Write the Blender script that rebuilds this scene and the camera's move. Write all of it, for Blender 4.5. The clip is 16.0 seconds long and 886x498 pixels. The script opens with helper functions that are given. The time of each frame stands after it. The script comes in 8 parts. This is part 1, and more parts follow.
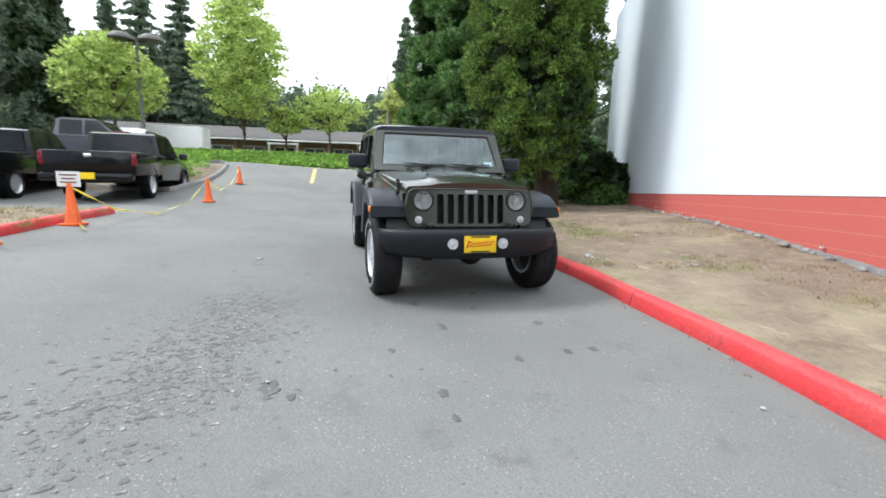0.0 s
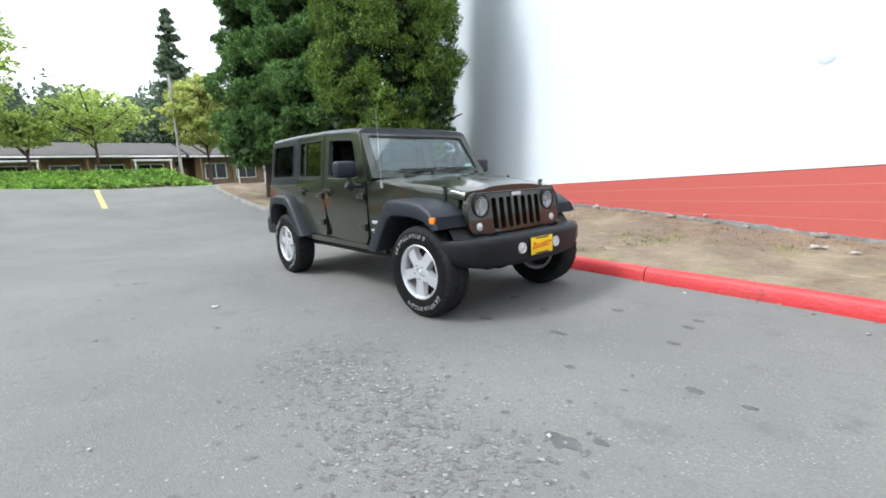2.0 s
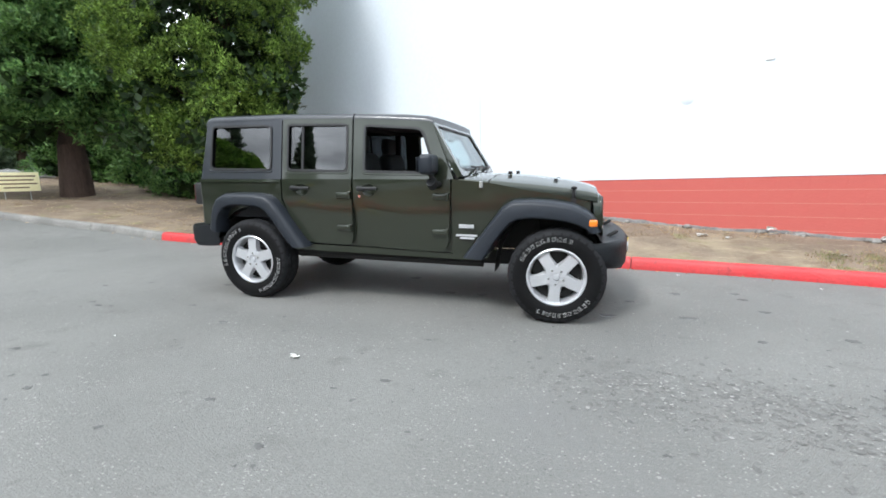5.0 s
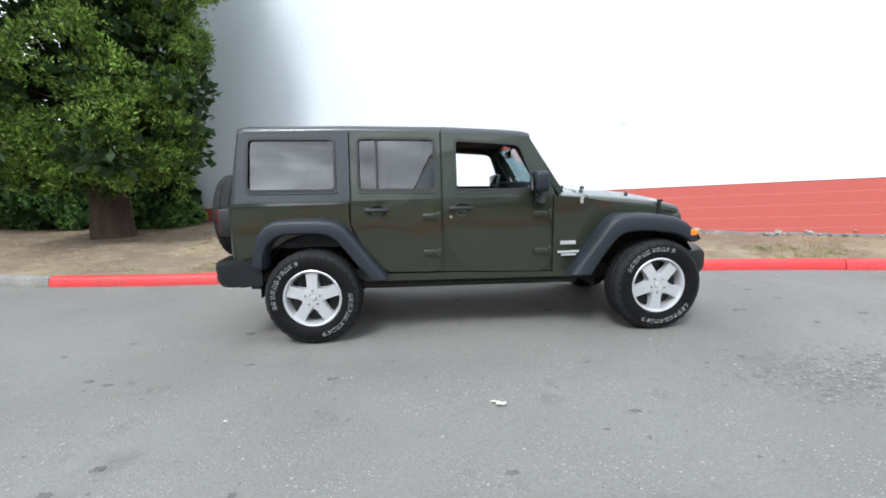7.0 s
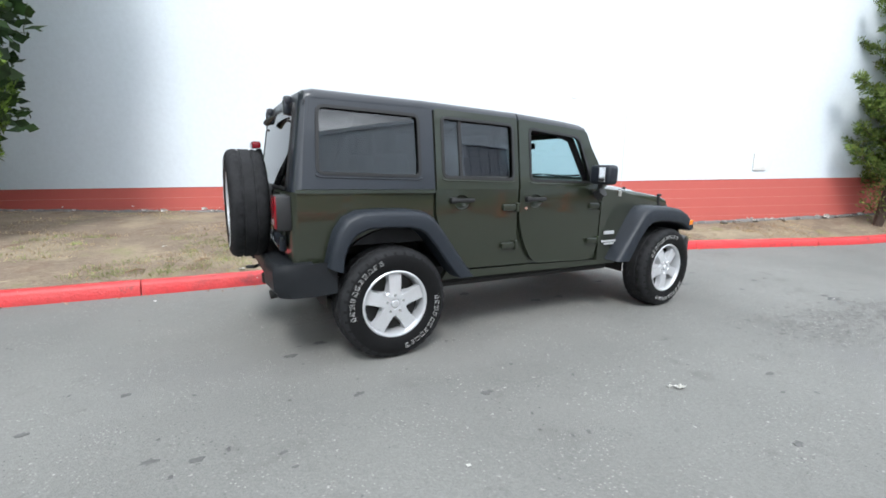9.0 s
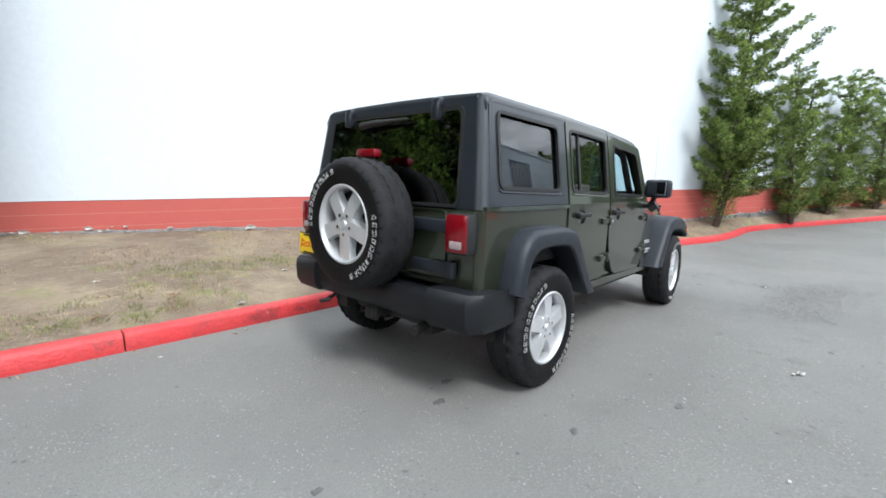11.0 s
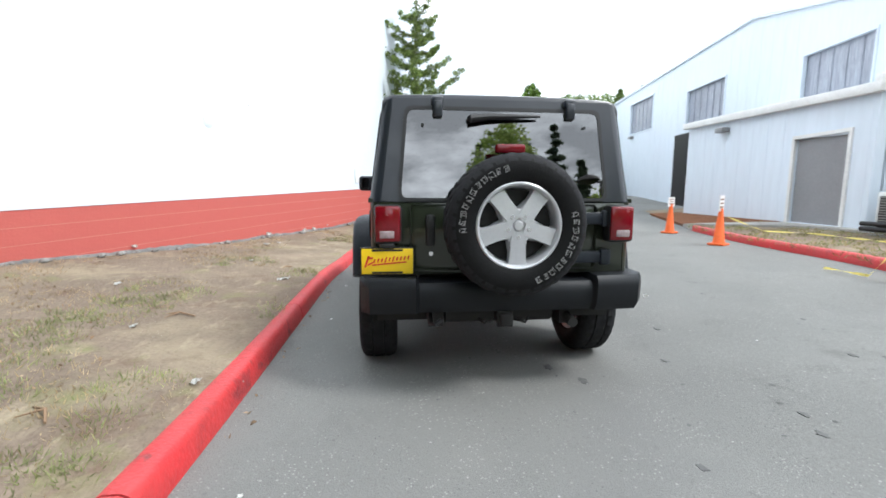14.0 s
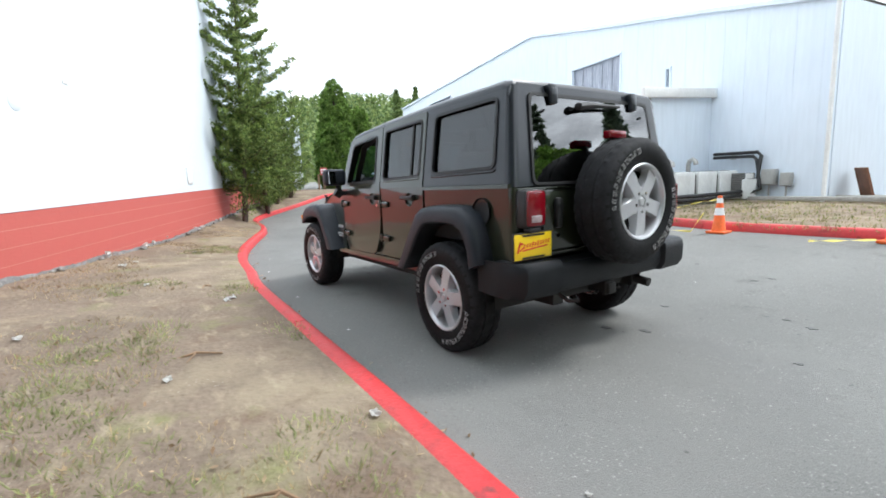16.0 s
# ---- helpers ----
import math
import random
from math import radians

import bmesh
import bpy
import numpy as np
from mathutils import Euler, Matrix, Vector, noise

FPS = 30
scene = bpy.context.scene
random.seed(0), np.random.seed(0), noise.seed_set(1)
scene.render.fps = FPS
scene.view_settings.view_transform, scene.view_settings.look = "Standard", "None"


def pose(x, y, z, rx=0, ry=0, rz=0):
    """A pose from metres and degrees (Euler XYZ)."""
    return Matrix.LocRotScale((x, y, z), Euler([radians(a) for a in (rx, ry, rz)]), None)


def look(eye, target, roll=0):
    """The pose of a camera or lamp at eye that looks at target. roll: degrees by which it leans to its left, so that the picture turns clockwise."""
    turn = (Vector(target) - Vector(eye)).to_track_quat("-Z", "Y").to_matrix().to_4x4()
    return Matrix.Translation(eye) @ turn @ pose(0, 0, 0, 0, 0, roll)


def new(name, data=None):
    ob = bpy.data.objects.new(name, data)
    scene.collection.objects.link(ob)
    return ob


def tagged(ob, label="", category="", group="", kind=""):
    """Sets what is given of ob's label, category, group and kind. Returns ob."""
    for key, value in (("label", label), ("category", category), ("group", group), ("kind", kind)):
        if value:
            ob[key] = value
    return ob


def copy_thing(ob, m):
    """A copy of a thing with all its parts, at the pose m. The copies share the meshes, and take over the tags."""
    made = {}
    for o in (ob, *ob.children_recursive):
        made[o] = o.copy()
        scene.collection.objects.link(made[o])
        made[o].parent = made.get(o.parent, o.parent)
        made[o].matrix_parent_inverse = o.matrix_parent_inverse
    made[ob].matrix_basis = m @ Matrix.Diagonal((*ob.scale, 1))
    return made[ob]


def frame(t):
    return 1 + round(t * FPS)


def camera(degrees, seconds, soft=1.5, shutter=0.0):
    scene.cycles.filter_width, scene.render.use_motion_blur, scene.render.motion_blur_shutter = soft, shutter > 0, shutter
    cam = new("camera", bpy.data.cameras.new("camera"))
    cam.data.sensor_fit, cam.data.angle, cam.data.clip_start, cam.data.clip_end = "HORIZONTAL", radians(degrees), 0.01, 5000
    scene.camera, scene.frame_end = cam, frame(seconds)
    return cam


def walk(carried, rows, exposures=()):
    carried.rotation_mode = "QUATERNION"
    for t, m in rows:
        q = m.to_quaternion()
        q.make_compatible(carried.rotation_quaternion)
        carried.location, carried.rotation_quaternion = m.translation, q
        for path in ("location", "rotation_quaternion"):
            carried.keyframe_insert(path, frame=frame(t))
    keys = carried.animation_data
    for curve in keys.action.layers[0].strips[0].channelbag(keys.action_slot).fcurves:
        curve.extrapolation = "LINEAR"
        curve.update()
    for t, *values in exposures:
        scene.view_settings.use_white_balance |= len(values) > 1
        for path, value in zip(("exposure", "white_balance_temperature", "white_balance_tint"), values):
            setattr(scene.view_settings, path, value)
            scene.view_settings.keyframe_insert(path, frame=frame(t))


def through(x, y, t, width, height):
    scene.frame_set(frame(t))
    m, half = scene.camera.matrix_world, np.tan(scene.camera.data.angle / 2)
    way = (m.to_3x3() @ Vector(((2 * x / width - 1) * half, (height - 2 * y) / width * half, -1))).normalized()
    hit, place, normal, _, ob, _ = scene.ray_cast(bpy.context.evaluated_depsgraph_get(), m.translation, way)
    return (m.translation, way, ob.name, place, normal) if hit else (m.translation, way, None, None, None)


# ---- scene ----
cam = camera(90.0, 16.0, soft=1.7, shutter=0.2)

PATH = [
    (0, (7.267, -1.284, 1.176), (5.357, -0.792, 0.845), 1.4),
    (0.5, (7.059, -1.833, 1.189), (5.254, -1.05, 0.835), 0.7),
    (1, (6.735, -2.304, 1.182), (4.996, -1.388, 0.811), -0.8),
    (1.5, (6.387, -2.777, 1.181), (4.77, -1.647, 0.851), -1.4),
    (2, (5.94, -3.138, 1.197), (4.431, -1.864, 0.876), -2.7),
    (2.5, (5.494, -3.459, 1.211), (4.098, -2.049, 0.962), -1.7),
    (3, (5.024, -3.746, 1.225), (3.793, -2.198, 0.929), -2.0),
    (3.5, (4.541, -3.954, 1.239), (3.385, -2.343, 0.983), 0.6),
    (4, (4.061, -4.214, 1.263), (3.108, -2.482, 0.958), 2.1),
    (6.5, (1.45, -4.624, 1.306), (1.364, -2.658, 0.947), -3.5),
    (7, (0.89, -4.526, 1.338), (1.0, -2.553, 1.033), -1.4),
    (7.5, (0.332, -4.399, 1.342), (0.678, -2.459, 0.996), -1.2),
    (8, (-0.199, -4.165, 1.361), (0.318, -2.254, 1.073), 1.1),
    (8.5, (-0.721, -3.965, 1.358), (0.087, -2.166, 1.023), 1.0),
    (9, (-1.154, -3.657, 1.336), (-0.204, -1.934, 0.979), 1.3),
    (11.5, (-2.856, -1.768, 1.309), (-1.181, -0.715, 1.016), 0.3),
    (12, (-3.11, -1.286, 1.303), (-1.287, -0.521, 1.001), -1.2),
    (12.5, (-3.222, -0.755, 1.281), (-1.333, -0.158, 1.01), -0.3),
    (13, (-3.319, -0.266, 1.254), (-1.352, -0.018, 0.994), -0.5),
    (13.5, (-3.356, 0.211, 1.232), (-1.374, 0.237, 0.962), -0.8),
    (14, (-3.317, 0.672, 1.234), (-1.346, 0.455, 0.974), 0.3),
    (14.5, (-3.255, 1.148, 1.226), (-1.359, 0.566, 0.969), -1.4),
    (15, (-3.051, 1.6, 1.213), (-1.195, 0.896, 0.963), -0.8),
    (15.5, (-2.878, 2.101, 1.228), (-1.172, 1.088, 0.979), -1.3),
    (16, (-2.603, 2.578, 1.203), (-0.946, 1.496, 0.914), -2.3),
]
walk(cam, [(t, look(eye, target, roll)) for t, eye, target, roll in PATH], [(0, 1.36, 6300, 10), (16, 1.36, 6300, 10)])

# ---------------------------------------------------------------- light
world = bpy.data.worlds.new("world")
scene.world = world
world.use_nodes = True
wn, wl = world.node_tree.nodes, world.node_tree.links
wn.clear()
w_out = wn.new("ShaderNodeOutputWorld")
w_bg = wn.new("ShaderNodeBackground")
w_sky = wn.new("ShaderNodeTexSky")
w_sky.sky_type, w_sky.sun_disc = "NISHITA", False
w_sky.sun_elevation, w_sky.sun_rotation = radians(52), radians(200)
w_co = wn.new("ShaderNodeTexCoord")
w_map = wn.new("ShaderNodeMapping")
w_map.inputs["Scale"].default_value = (1.0, 1.0, 2.6)
w_noise = wn.new("ShaderNodeTexNoise")
w_noise.inputs["Scale"].default_value, w_noise.inputs["Detail"].default_value = 5.0, 8.0
w_noise.inputs["Roughness"].default_value = 0.55
w_ramp = wn.new("ShaderNodeValToRGB")
w_ramp.color_ramp.elements[0].position, w_ramp.color_ramp.elements[0].color = 0.40, (6.0, 6.35, 6.65, 1)
w_ramp.color_ramp.elements[1].position, w_ramp.color_ramp.elements[1].color = 0.68, (17.5, 18.5, 19.3, 1)
w_mix = wn.new("ShaderNodeMix")
w_mix.data_type = "RGBA"
w_mix.inputs["Factor"].default_value = 0.9
wl.new(w_co.outputs["Generated"], w_map.inputs["Vector"])
wl.new(w_map.outputs["Vector"], w_noise.inputs["Vector"])
wl.new(w_noise.outputs["Fac"], w_ramp.inputs["Fac"])
wl.new(w_sky.outputs["Color"], w_mix.inputs["A"])
wl.new(w_ramp.outputs["Color"], w_mix.inputs["B"])
wl.new(w_mix.outputs["Result"], w_bg.inputs["Color"])
wl.new(w_bg.outputs["Background"], w_out.inputs["Surface"])
w_bg.inputs["Strength"].default_value = 0.093
sun = new("sun", bpy.data.lights.new("sun", "SUN"))
sun.data.energy, sun.data.angle, sun.data.color = 1.2, radians(14), (0.98, 0.98, 0.95)
sun.matrix_world = look((0, 0, 40), (14, 30, 0))


# ---------------------------------------------------------------- materials
def mat(name, color, rough=0.6, metal=0.0, vary=0.25, scale=6.0, fine=60.0, bump=0.0, bump_scale=80.0, spec=0.5, coat=0.0,
        second=None, rand=0.0, island=0.0, aniso=(1, 1, 1)):
    """A procedural surface: base colour broken up at two scales, with fine relief."""
    m = bpy.data.materials.new(name)
    m.use_nodes = True
    n, l = m.node_tree.nodes, m.node_tree.links
    b = n["Principled BSDF"]
    b.inputs["Roughness"].default_value, b.inputs["Metallic"].default_value = rough, metal
    b.inputs["Specular IOR Level"].default_value, b.inputs["Coat Weight"].default_value = spec, coat
    b.inputs["Coat Roughness"].default_value = 0.05
    co, mp = n.new("ShaderNodeTexCoord"), n.new("ShaderNodeMapping")
    mp.inputs["Scale"].default_value = aniso
    l.new(co.outputs["Object"], mp.inputs["Vector"])
    big, small = n.new("ShaderNodeTexNoise"), n.new("ShaderNodeTexNoise")
    for t, s, d in ((big, scale, 5.0), (small, fine, 3.0)):
        t.inputs["Scale"].default_value, t.inputs["Detail"].default_value = s, d
        l.new(mp.outputs["Vector"], t.inputs["Vector"])
    ramp = n.new("ShaderNodeMapRange")
    ramp.inputs["From Min"].default_value, ramp.inputs["From Max"].default_value = 0.3, 0.7
    l.new(big.outputs["Fac"], ramp.inputs["Value"])
    mix = n.new("ShaderNodeMix")
    mix.data_type = "RGBA"
    c2 = second or tuple(c * (1 - vary) for c in color)
    mix.inputs["A"].default_value, mix.inputs["B"].default_value = (*color, 1), (*c2, 1)
    l.new(ramp.outputs["Result"], mix.inputs["Factor"])
    hsv = n.new("ShaderNodeHueSaturation")
    l.new(mix.outputs["Result"], hsv.inputs["Color"])
    val = n.new("ShaderNodeMapRange")
    val.inputs["From Min"].default_value, val.inputs["From Max"].default_value = 0.25, 0.75
    val.inputs["To Min"].default_value, val.inputs["To Max"].default_value = 1 - vary * 0.7, 1 + vary * 0.5
    l.new(small.outputs["Fac"], val.inputs["Value"])
    last = val.outputs["Result"]
    if rand or island:
        info = n.new("ShaderNodeObjectInfo" if rand else "ShaderNodeNewGeometry")
        r = n.new("ShaderNodeMapRange")
        a = rand or island
        r.inputs["To Min"].default_value, r.inputs["To Max"].default_value = 1 - a, 1 + a
        l.new(info.outputs["Random" if rand else "Random Per Island"], r.inputs["Value"])
        mul = n.new("ShaderNodeMath")
        mul.operation = "MULTIPLY"
        l.new(last, mul.inputs[0])
        l.new(r.outputs["Result"], mul.inputs[1])
        last = mul.outputs["Value"]
    l.new(last, hsv.inputs["Value"])
    l.new(hsv.outputs["Color"], b.inputs["Base Color"])
    if bump:
        bt, bn = n.new("ShaderNodeTexNoise"), n.new("ShaderNodeBump")
        bt.inputs["Scale"].default_value, bt.inputs["Detail"].default_value = bump_scale, 4.0
        l.new(mp.outputs["Vector"], bt.inputs["Vector"])
        bn.inputs["Strength"].default_value, bn.inputs["Distance"].default_value = bump, 0.02
        l.new(bt.outputs["Fac"], bn.inputs["Height"])
        l.new(bn.outputs["Normal"], b.inputs["Normal"])
    return m


def glass(name, tint, rough=0.0, face=0.06):
    """A thin tinted pane: what it lets through, and a mirror sheen by its angle."""
    m = bpy.data.materials.new(name)
    m.use_nodes = True
    n, l = m.node_tree.nodes, m.node_tree.links
    n.clear()
    out, tr, gl, mx, fr = (n.new(k) for k in ("ShaderNodeOutputMaterial", "ShaderNodeBsdfTransparent", "ShaderNodeBsdfGlossy", "ShaderNodeMixShader", "ShaderNodeLayerWeight"))
    tr.inputs["Color"].default_value = (*tint, 1)
    gl.inputs["Roughness"].default_value = rough
    pw, mr = n.new("ShaderNodeMath"), n.new("ShaderNodeMapRange")
    fr.inputs["Blend"].default_value = 0.5
    pw.operation = "POWER"
    pw.inputs[1].default_value = 5.0
    mr.inputs["To Min"].default_value = face
    l.new(fr.outputs["Facing"], pw.inputs[0])
    l.new(pw.outputs["Value"], mr.inputs["Value"])
    l.new(mr.outputs["Result"], mx.inputs["Fac"])
    l.new(tr.outputs["BSDF"], mx.inputs[1])
    l.new(gl.outputs["BSDF"], mx.inputs[2])
    l.new(mx.outputs["Shader"], out.inputs["Surface"])
    return m


def leaf_mat(name, a, b, through=0.25):
    """Foliage: every leaf its own shade between two greens, with some light through it."""
    m = bpy.data.materials.new(name)
    m.use_nodes = True
    n, l = m.node_tree.nodes, m.node_tree.links
    p = n["Principled BSDF"]
    geo, mix = n.new("ShaderNodeNewGeometry"), n.new("ShaderNodeMix")
    mix.data_type = "RGBA"
    mix.inputs["A"].default_value, mix.inputs["B"].default_value = (*a, 1), (*b, 1)
    l.new(geo.outputs["Random Per Island"], mix.inputs["Factor"])
    co, no, hs, mr = n.new("ShaderNodeTexCoord"), n.new("ShaderNodeTexNoise"), n.new("ShaderNodeHueSaturation"), n.new("ShaderNodeMapRange")
    no.inputs["Scale"].default_value = 1.3
    mr.inputs["From Min"].default_value, mr.inputs["From Max"].default_value = 0.3, 0.7
    mr.inputs["To Min"].default_value, mr.inputs["To Max"].default_value = 0.7, 1.25
    l.new(co.outputs["Object"], no.inputs["Vector"])
    l.new(no.outputs["Fac"], mr.inputs["Value"])
    tf, tr_, mm = n.new("ShaderNodeTexNoise"), n.new("ShaderNodeMapRange"), n.new("ShaderNodeMath")
    tf.inputs["Scale"].default_value = 6.0
    tr_.inputs["From Min"].default_value, tr_.inputs["From Max"].default_value = 0.35, 0.65
    tr_.inputs["To Min"].default_value, tr_.inputs["To Max"].default_value = 0.6, 1.4
    l.new(co.outputs["Object"], tf.inputs["Vector"])
    l.new(tf.outputs["Fac"], tr_.inputs["Value"])
    mm.operation = "MULTIPLY"
    l.new(mr.outputs["Result"], mm.inputs[0])
    l.new(tr_.outputs["Result"], mm.inputs[1])
    l.new(mm.outputs["Value"], hs.inputs["Value"])
    l.new(mix.outputs["Result"], hs.inputs["Color"])
    l.new(hs.outputs["Color"], p.inputs["Base Color"])
    p.inputs["Roughness"].default_value, p.inputs["Specular IOR Level"].default_value = 0.6, 0.25
    tl, ms, out = n.new("ShaderNodeBsdfTranslucent"), n.new("ShaderNodeMixShader"), n["Material Output"]
    l.new(hs.outputs["Color"], tl.inputs["Color"])
    ms.inputs["Fac"].default_value = through
    l.new(p.outputs["BSDF"], ms.inputs[1])
    l.new(tl.outputs["BSDF"], ms.inputs[2])
    l.new(ms.outputs["Shader"], out.inputs["Surface"])
    return m


M_ASPHALT = mat("asphalt", (0.207, 0.208, 0.197), 0.9, vary=0.26, scale=0.4, fine=70, bump=0.5, bump_scale=130, spec=0.3)


def add_specks(m, scale, lo, hi, amount, dark=False, bend=None):
    """Scatters small light or dark grains over a surface's colour."""
    n, l = m.node_tree.nodes, m.node_tree.links
    b = n["Principled BSDF"]
    old = b.inputs["Base Color"].links[0].from_socket
    co, vo, mr, mx, nz, ml = (n.new(k) for k in ("ShaderNodeTexCoord", "ShaderNodeTexVoronoi", "ShaderNodeMapRange", "ShaderNodeMix", "ShaderNodeTexNoise", "ShaderNodeMath"))
    vo.inputs["Scale"].default_value = scale
    l.new(co.outputs["Object"], vo.inputs["Vector"])
    mr.inputs["From Min"].default_value, mr.inputs["From Max"].default_value = lo, hi
    mr.inputs["To Min"].default_value, mr.inputs["To Max"].default_value = 1.0, 0.0
    l.new(vo.outputs["Distance"], mr.inputs["Value"])
    nz.inputs["Scale"].default_value, nz.inputs["Detail"].default_value = scale * 0.07, 6.0
    l.new(co.outputs["Object"], nz.inputs["Vector"])
    gate = n.new("ShaderNodeMapRange")
    gate.inputs["From Min"].default_value, gate.inputs["From Max"].default_value = (0.5, 0.62) if bend is None else bend
    l.new(nz.outputs["Fac"], gate.inputs["Value"])
    ml.operation = "MULTIPLY"
    l.new(mr.outputs["Result"], ml.inputs[0])
    l.new(gate.outputs["Result"], ml.inputs[1])
    mx.data_type = "RGBA"
    mx.inputs["B"].default_value = (*amount, 1)
    l.new(ml.outputs["Value"], mx.inputs["Factor"])
    l.new(old, mx.inputs["A"])
    l.new(mx.outputs["Result"], b.inputs["Base Color"])


def add_blotch(m, scale, lo, hi, color, detail=8.0, aniso=(1, 1, 1)):
    """Lays stains with ragged edges over a surface's colour."""
    n, l = m.node_tree.nodes, m.node_tree.links
    b = n["Principled BSDF"]
    old = b.inputs["Base Color"].links[0].from_socket
    co, mp, nz, mr, mx = (n.new(k) for k in ("ShaderNodeTexCoord", "ShaderNodeMapping", "ShaderNodeTexNoise", "ShaderNodeMapRange", "ShaderNodeMix"))
    mp.inputs["Scale"].default_value, mp.inputs["Location"].default_value = aniso, (scale, 3.3, 1.7)
    l.new(co.outputs["Object"], mp.inputs["Vector"])
    l.new(mp.outputs["Vector"], nz.inputs["Vector"])
    nz.inputs["Scale"].default_value, nz.inputs["Detail"].default_value, nz.inputs["Roughness"].default_value = scale, detail, 0.65
    mr.inputs["From Min"].default_value, mr.inputs["From Max"].default_value = lo, hi
    l.new(nz.outputs["Fac"], mr.inputs["Value"])
    mx.data_type = "RGBA"
    mx.inputs["B"].default_value = (*color, 1)
    l.new(mr.outputs["Result"], mx.inputs["Factor"])
    l.new(old, mx.inputs["A"])
    l.new(mx.outputs["Result"], b.inputs["Base Color"])


add_blotch(M_ASPHALT, 0.6, 0.54, 0.72, (0.165, 0.165, 0.16))
add_blotch(M_ASPHALT, 2.2, 0.58, 0.72, (0.135, 0.134, 0.127))
add_blotch(M_ASPHALT, 9.0, 0.6, 0.72, (0.14, 0.138, 0.132))
add_blotch(M_ASPHALT, 0.25, 0.5, 0.7, (0.195, 0.193, 0.182))
add_specks(M_ASPHALT, 55, 0.1, 0.3, (0.15, 0.148, 0.14), bend=(0.38, 0.56))
add_specks(M_ASPHALT, 44, 0.1, 0.24, (0.33, 0.325, 0.305), bend=(0.42, 0.58))
add_specks(M_ASPHALT, 26, 0.1, 0.28, (0.16, 0.157, 0.148), bend=(0.44, 0.58))
add_specks(M_ASPHALT, 19, 0.06, 0.15, (0.38, 0.37, 0.35), bend=(0.5, 0.6))
add_specks(M_ASPHALT, 30, 0.06, 0.18, (0.08, 0.08, 0.078), bend=(0.48, 0.62))
add_specks(M_ASPHALT, 6, 0.03, 0.09, (0.07, 0.068, 0.065), bend=(0.52, 0.62))
M_DIRT = mat("dry_dirt", (0.235, 0.182, 0.138), 0.98, vary=0.3, scale=1.1, fine=30, bump=1.0, bump_scale=28, spec=0.1, second=(0.17, 0.132, 0.1))
add_blotch(M_DIRT, 0.8, 0.48, 0.66, (0.29, 0.24, 0.168))
add_blotch(M_DIRT, 2.6, 0.54, 0.7, (0.16, 0.112, 0.08))
add_blotch(M_DIRT, 1.5, 0.57, 0.7, (0.2, 0.19, 0.095))
add_blotch(M_DIRT, 6.0, 0.56, 0.72, (0.33, 0.275, 0.195), aniso=(0.6, 1.4, 1))
add_specks(M_DIRT, 28, 0.06, 0.16, (0.42, 0.37, 0.31), bend=(0.5, 0.62))
add_specks(M_DIRT, 14, 0.08, 0.2, (0.12, 0.085, 0.06), bend=(0.5, 0.62))
M_SOIL = mat("bark_mulch", (0.24, 0.11, 0.06), 0.98, vary=0.4, scale=5, fine=40, bump=0.8, bump_scale=50, spec=0.1)
M_LAND = mat("far_land", (0.12, 0.14, 0.06), 0.98, vary=0.4, scale=0.05, fine=1.0, spec=0.1)
M_KERBRED = mat("kerb_red_paint", (0.60, 0.033, 0.038), 0.5, vary=0.18, scale=2.5, fine=26, bump=0.35, bump_scale=45, rand=0.08, second=(0.5, 0.05, 0.05))
add_blotch(M_KERBRED, 3.2, 0.58, 0.7, (0.24, 0.03, 0.035))
add_blotch(M_KERBRED, 5.0, 0.62, 0.7, (0.16, 0.035, 0.035))
add_blotch(M_KERBRED, 11.0, 0.68, 0.72, (0.36, 0.3, 0.27))
M_CONCRETE = mat("concrete", (0.42, 0.41, 0.38), 0.9, vary=0.3, scale=1.5, fine=35, bump=0.4, bump_scale=60, rand=0.06)
M_KERBGREY = mat("weathered_kerb_concrete", (0.27, 0.262, 0.245), 0.95, vary=0.35, scale=2, fine=35, bump=0.4, bump_scale=60, rand=0.08)
M_WALLWHITE = mat("white_wall_paint", (0.67, 0.725, 0.78), 0.75, vary=0.05, scale=0.35, fine=14, bump=0.12, bump_scale=30, spec=0.3)
M_WALLRED = mat("red_wall_paint", (0.475, 0.1, 0.086), 0.7, vary=0.08, scale=0.7, fine=10, bump=0.2, bump_scale=40, rand=0.012, spec=0.3)
# red joint paint, lightened to carry the highlight on the mortar edges
M_REDJOINT = mat("highlit_red_joint", (0.6, 0.28, 0.24), 0.75, vary=0.12, scale=1.5, fine=20, spec=0.3)
M_FOOT = mat("bare_grey_footing", (0.23, 0.222, 0.215), 0.95, vary=0.45, scale=5, fine=40, bump=0.8, bump_scale=30)
add_blotch(M_WALLRED, 0.9, 0.5, 0.75, (0.53, 0.16, 0.125))
add_blotch(M_WALLRED, 0.35, 0.52, 0.7, (0.5, 0.122, 0.1))
add_blotch(M_WALLRED, 7.0, 0.7, 0.76, (0.62, 0.4, 0.36))
M_STONE = mat("grey_footing", (0.3, 0.29, 0.27), 0.95, vary=0.4, scale=4, fine=30, bump=0.9, bump_scale=18)
M_METALWALL = mat("white_metal_siding", (0.70, 0.775, 0.85), 0.5, vary=0.07, scale=0.3, fine=8, spec=0.4, aniso=(1, 1, 0.15))
M_TRIM = mat("white_trim", (0.78, 0.78, 0.76), 0.6, vary=0.12, scale=2, fine=20)
M_DOORGREY = mat("grey_door_paint", (0.26, 0.26, 0.27), 0.55, vary=0.1, scale=2, fine=20)
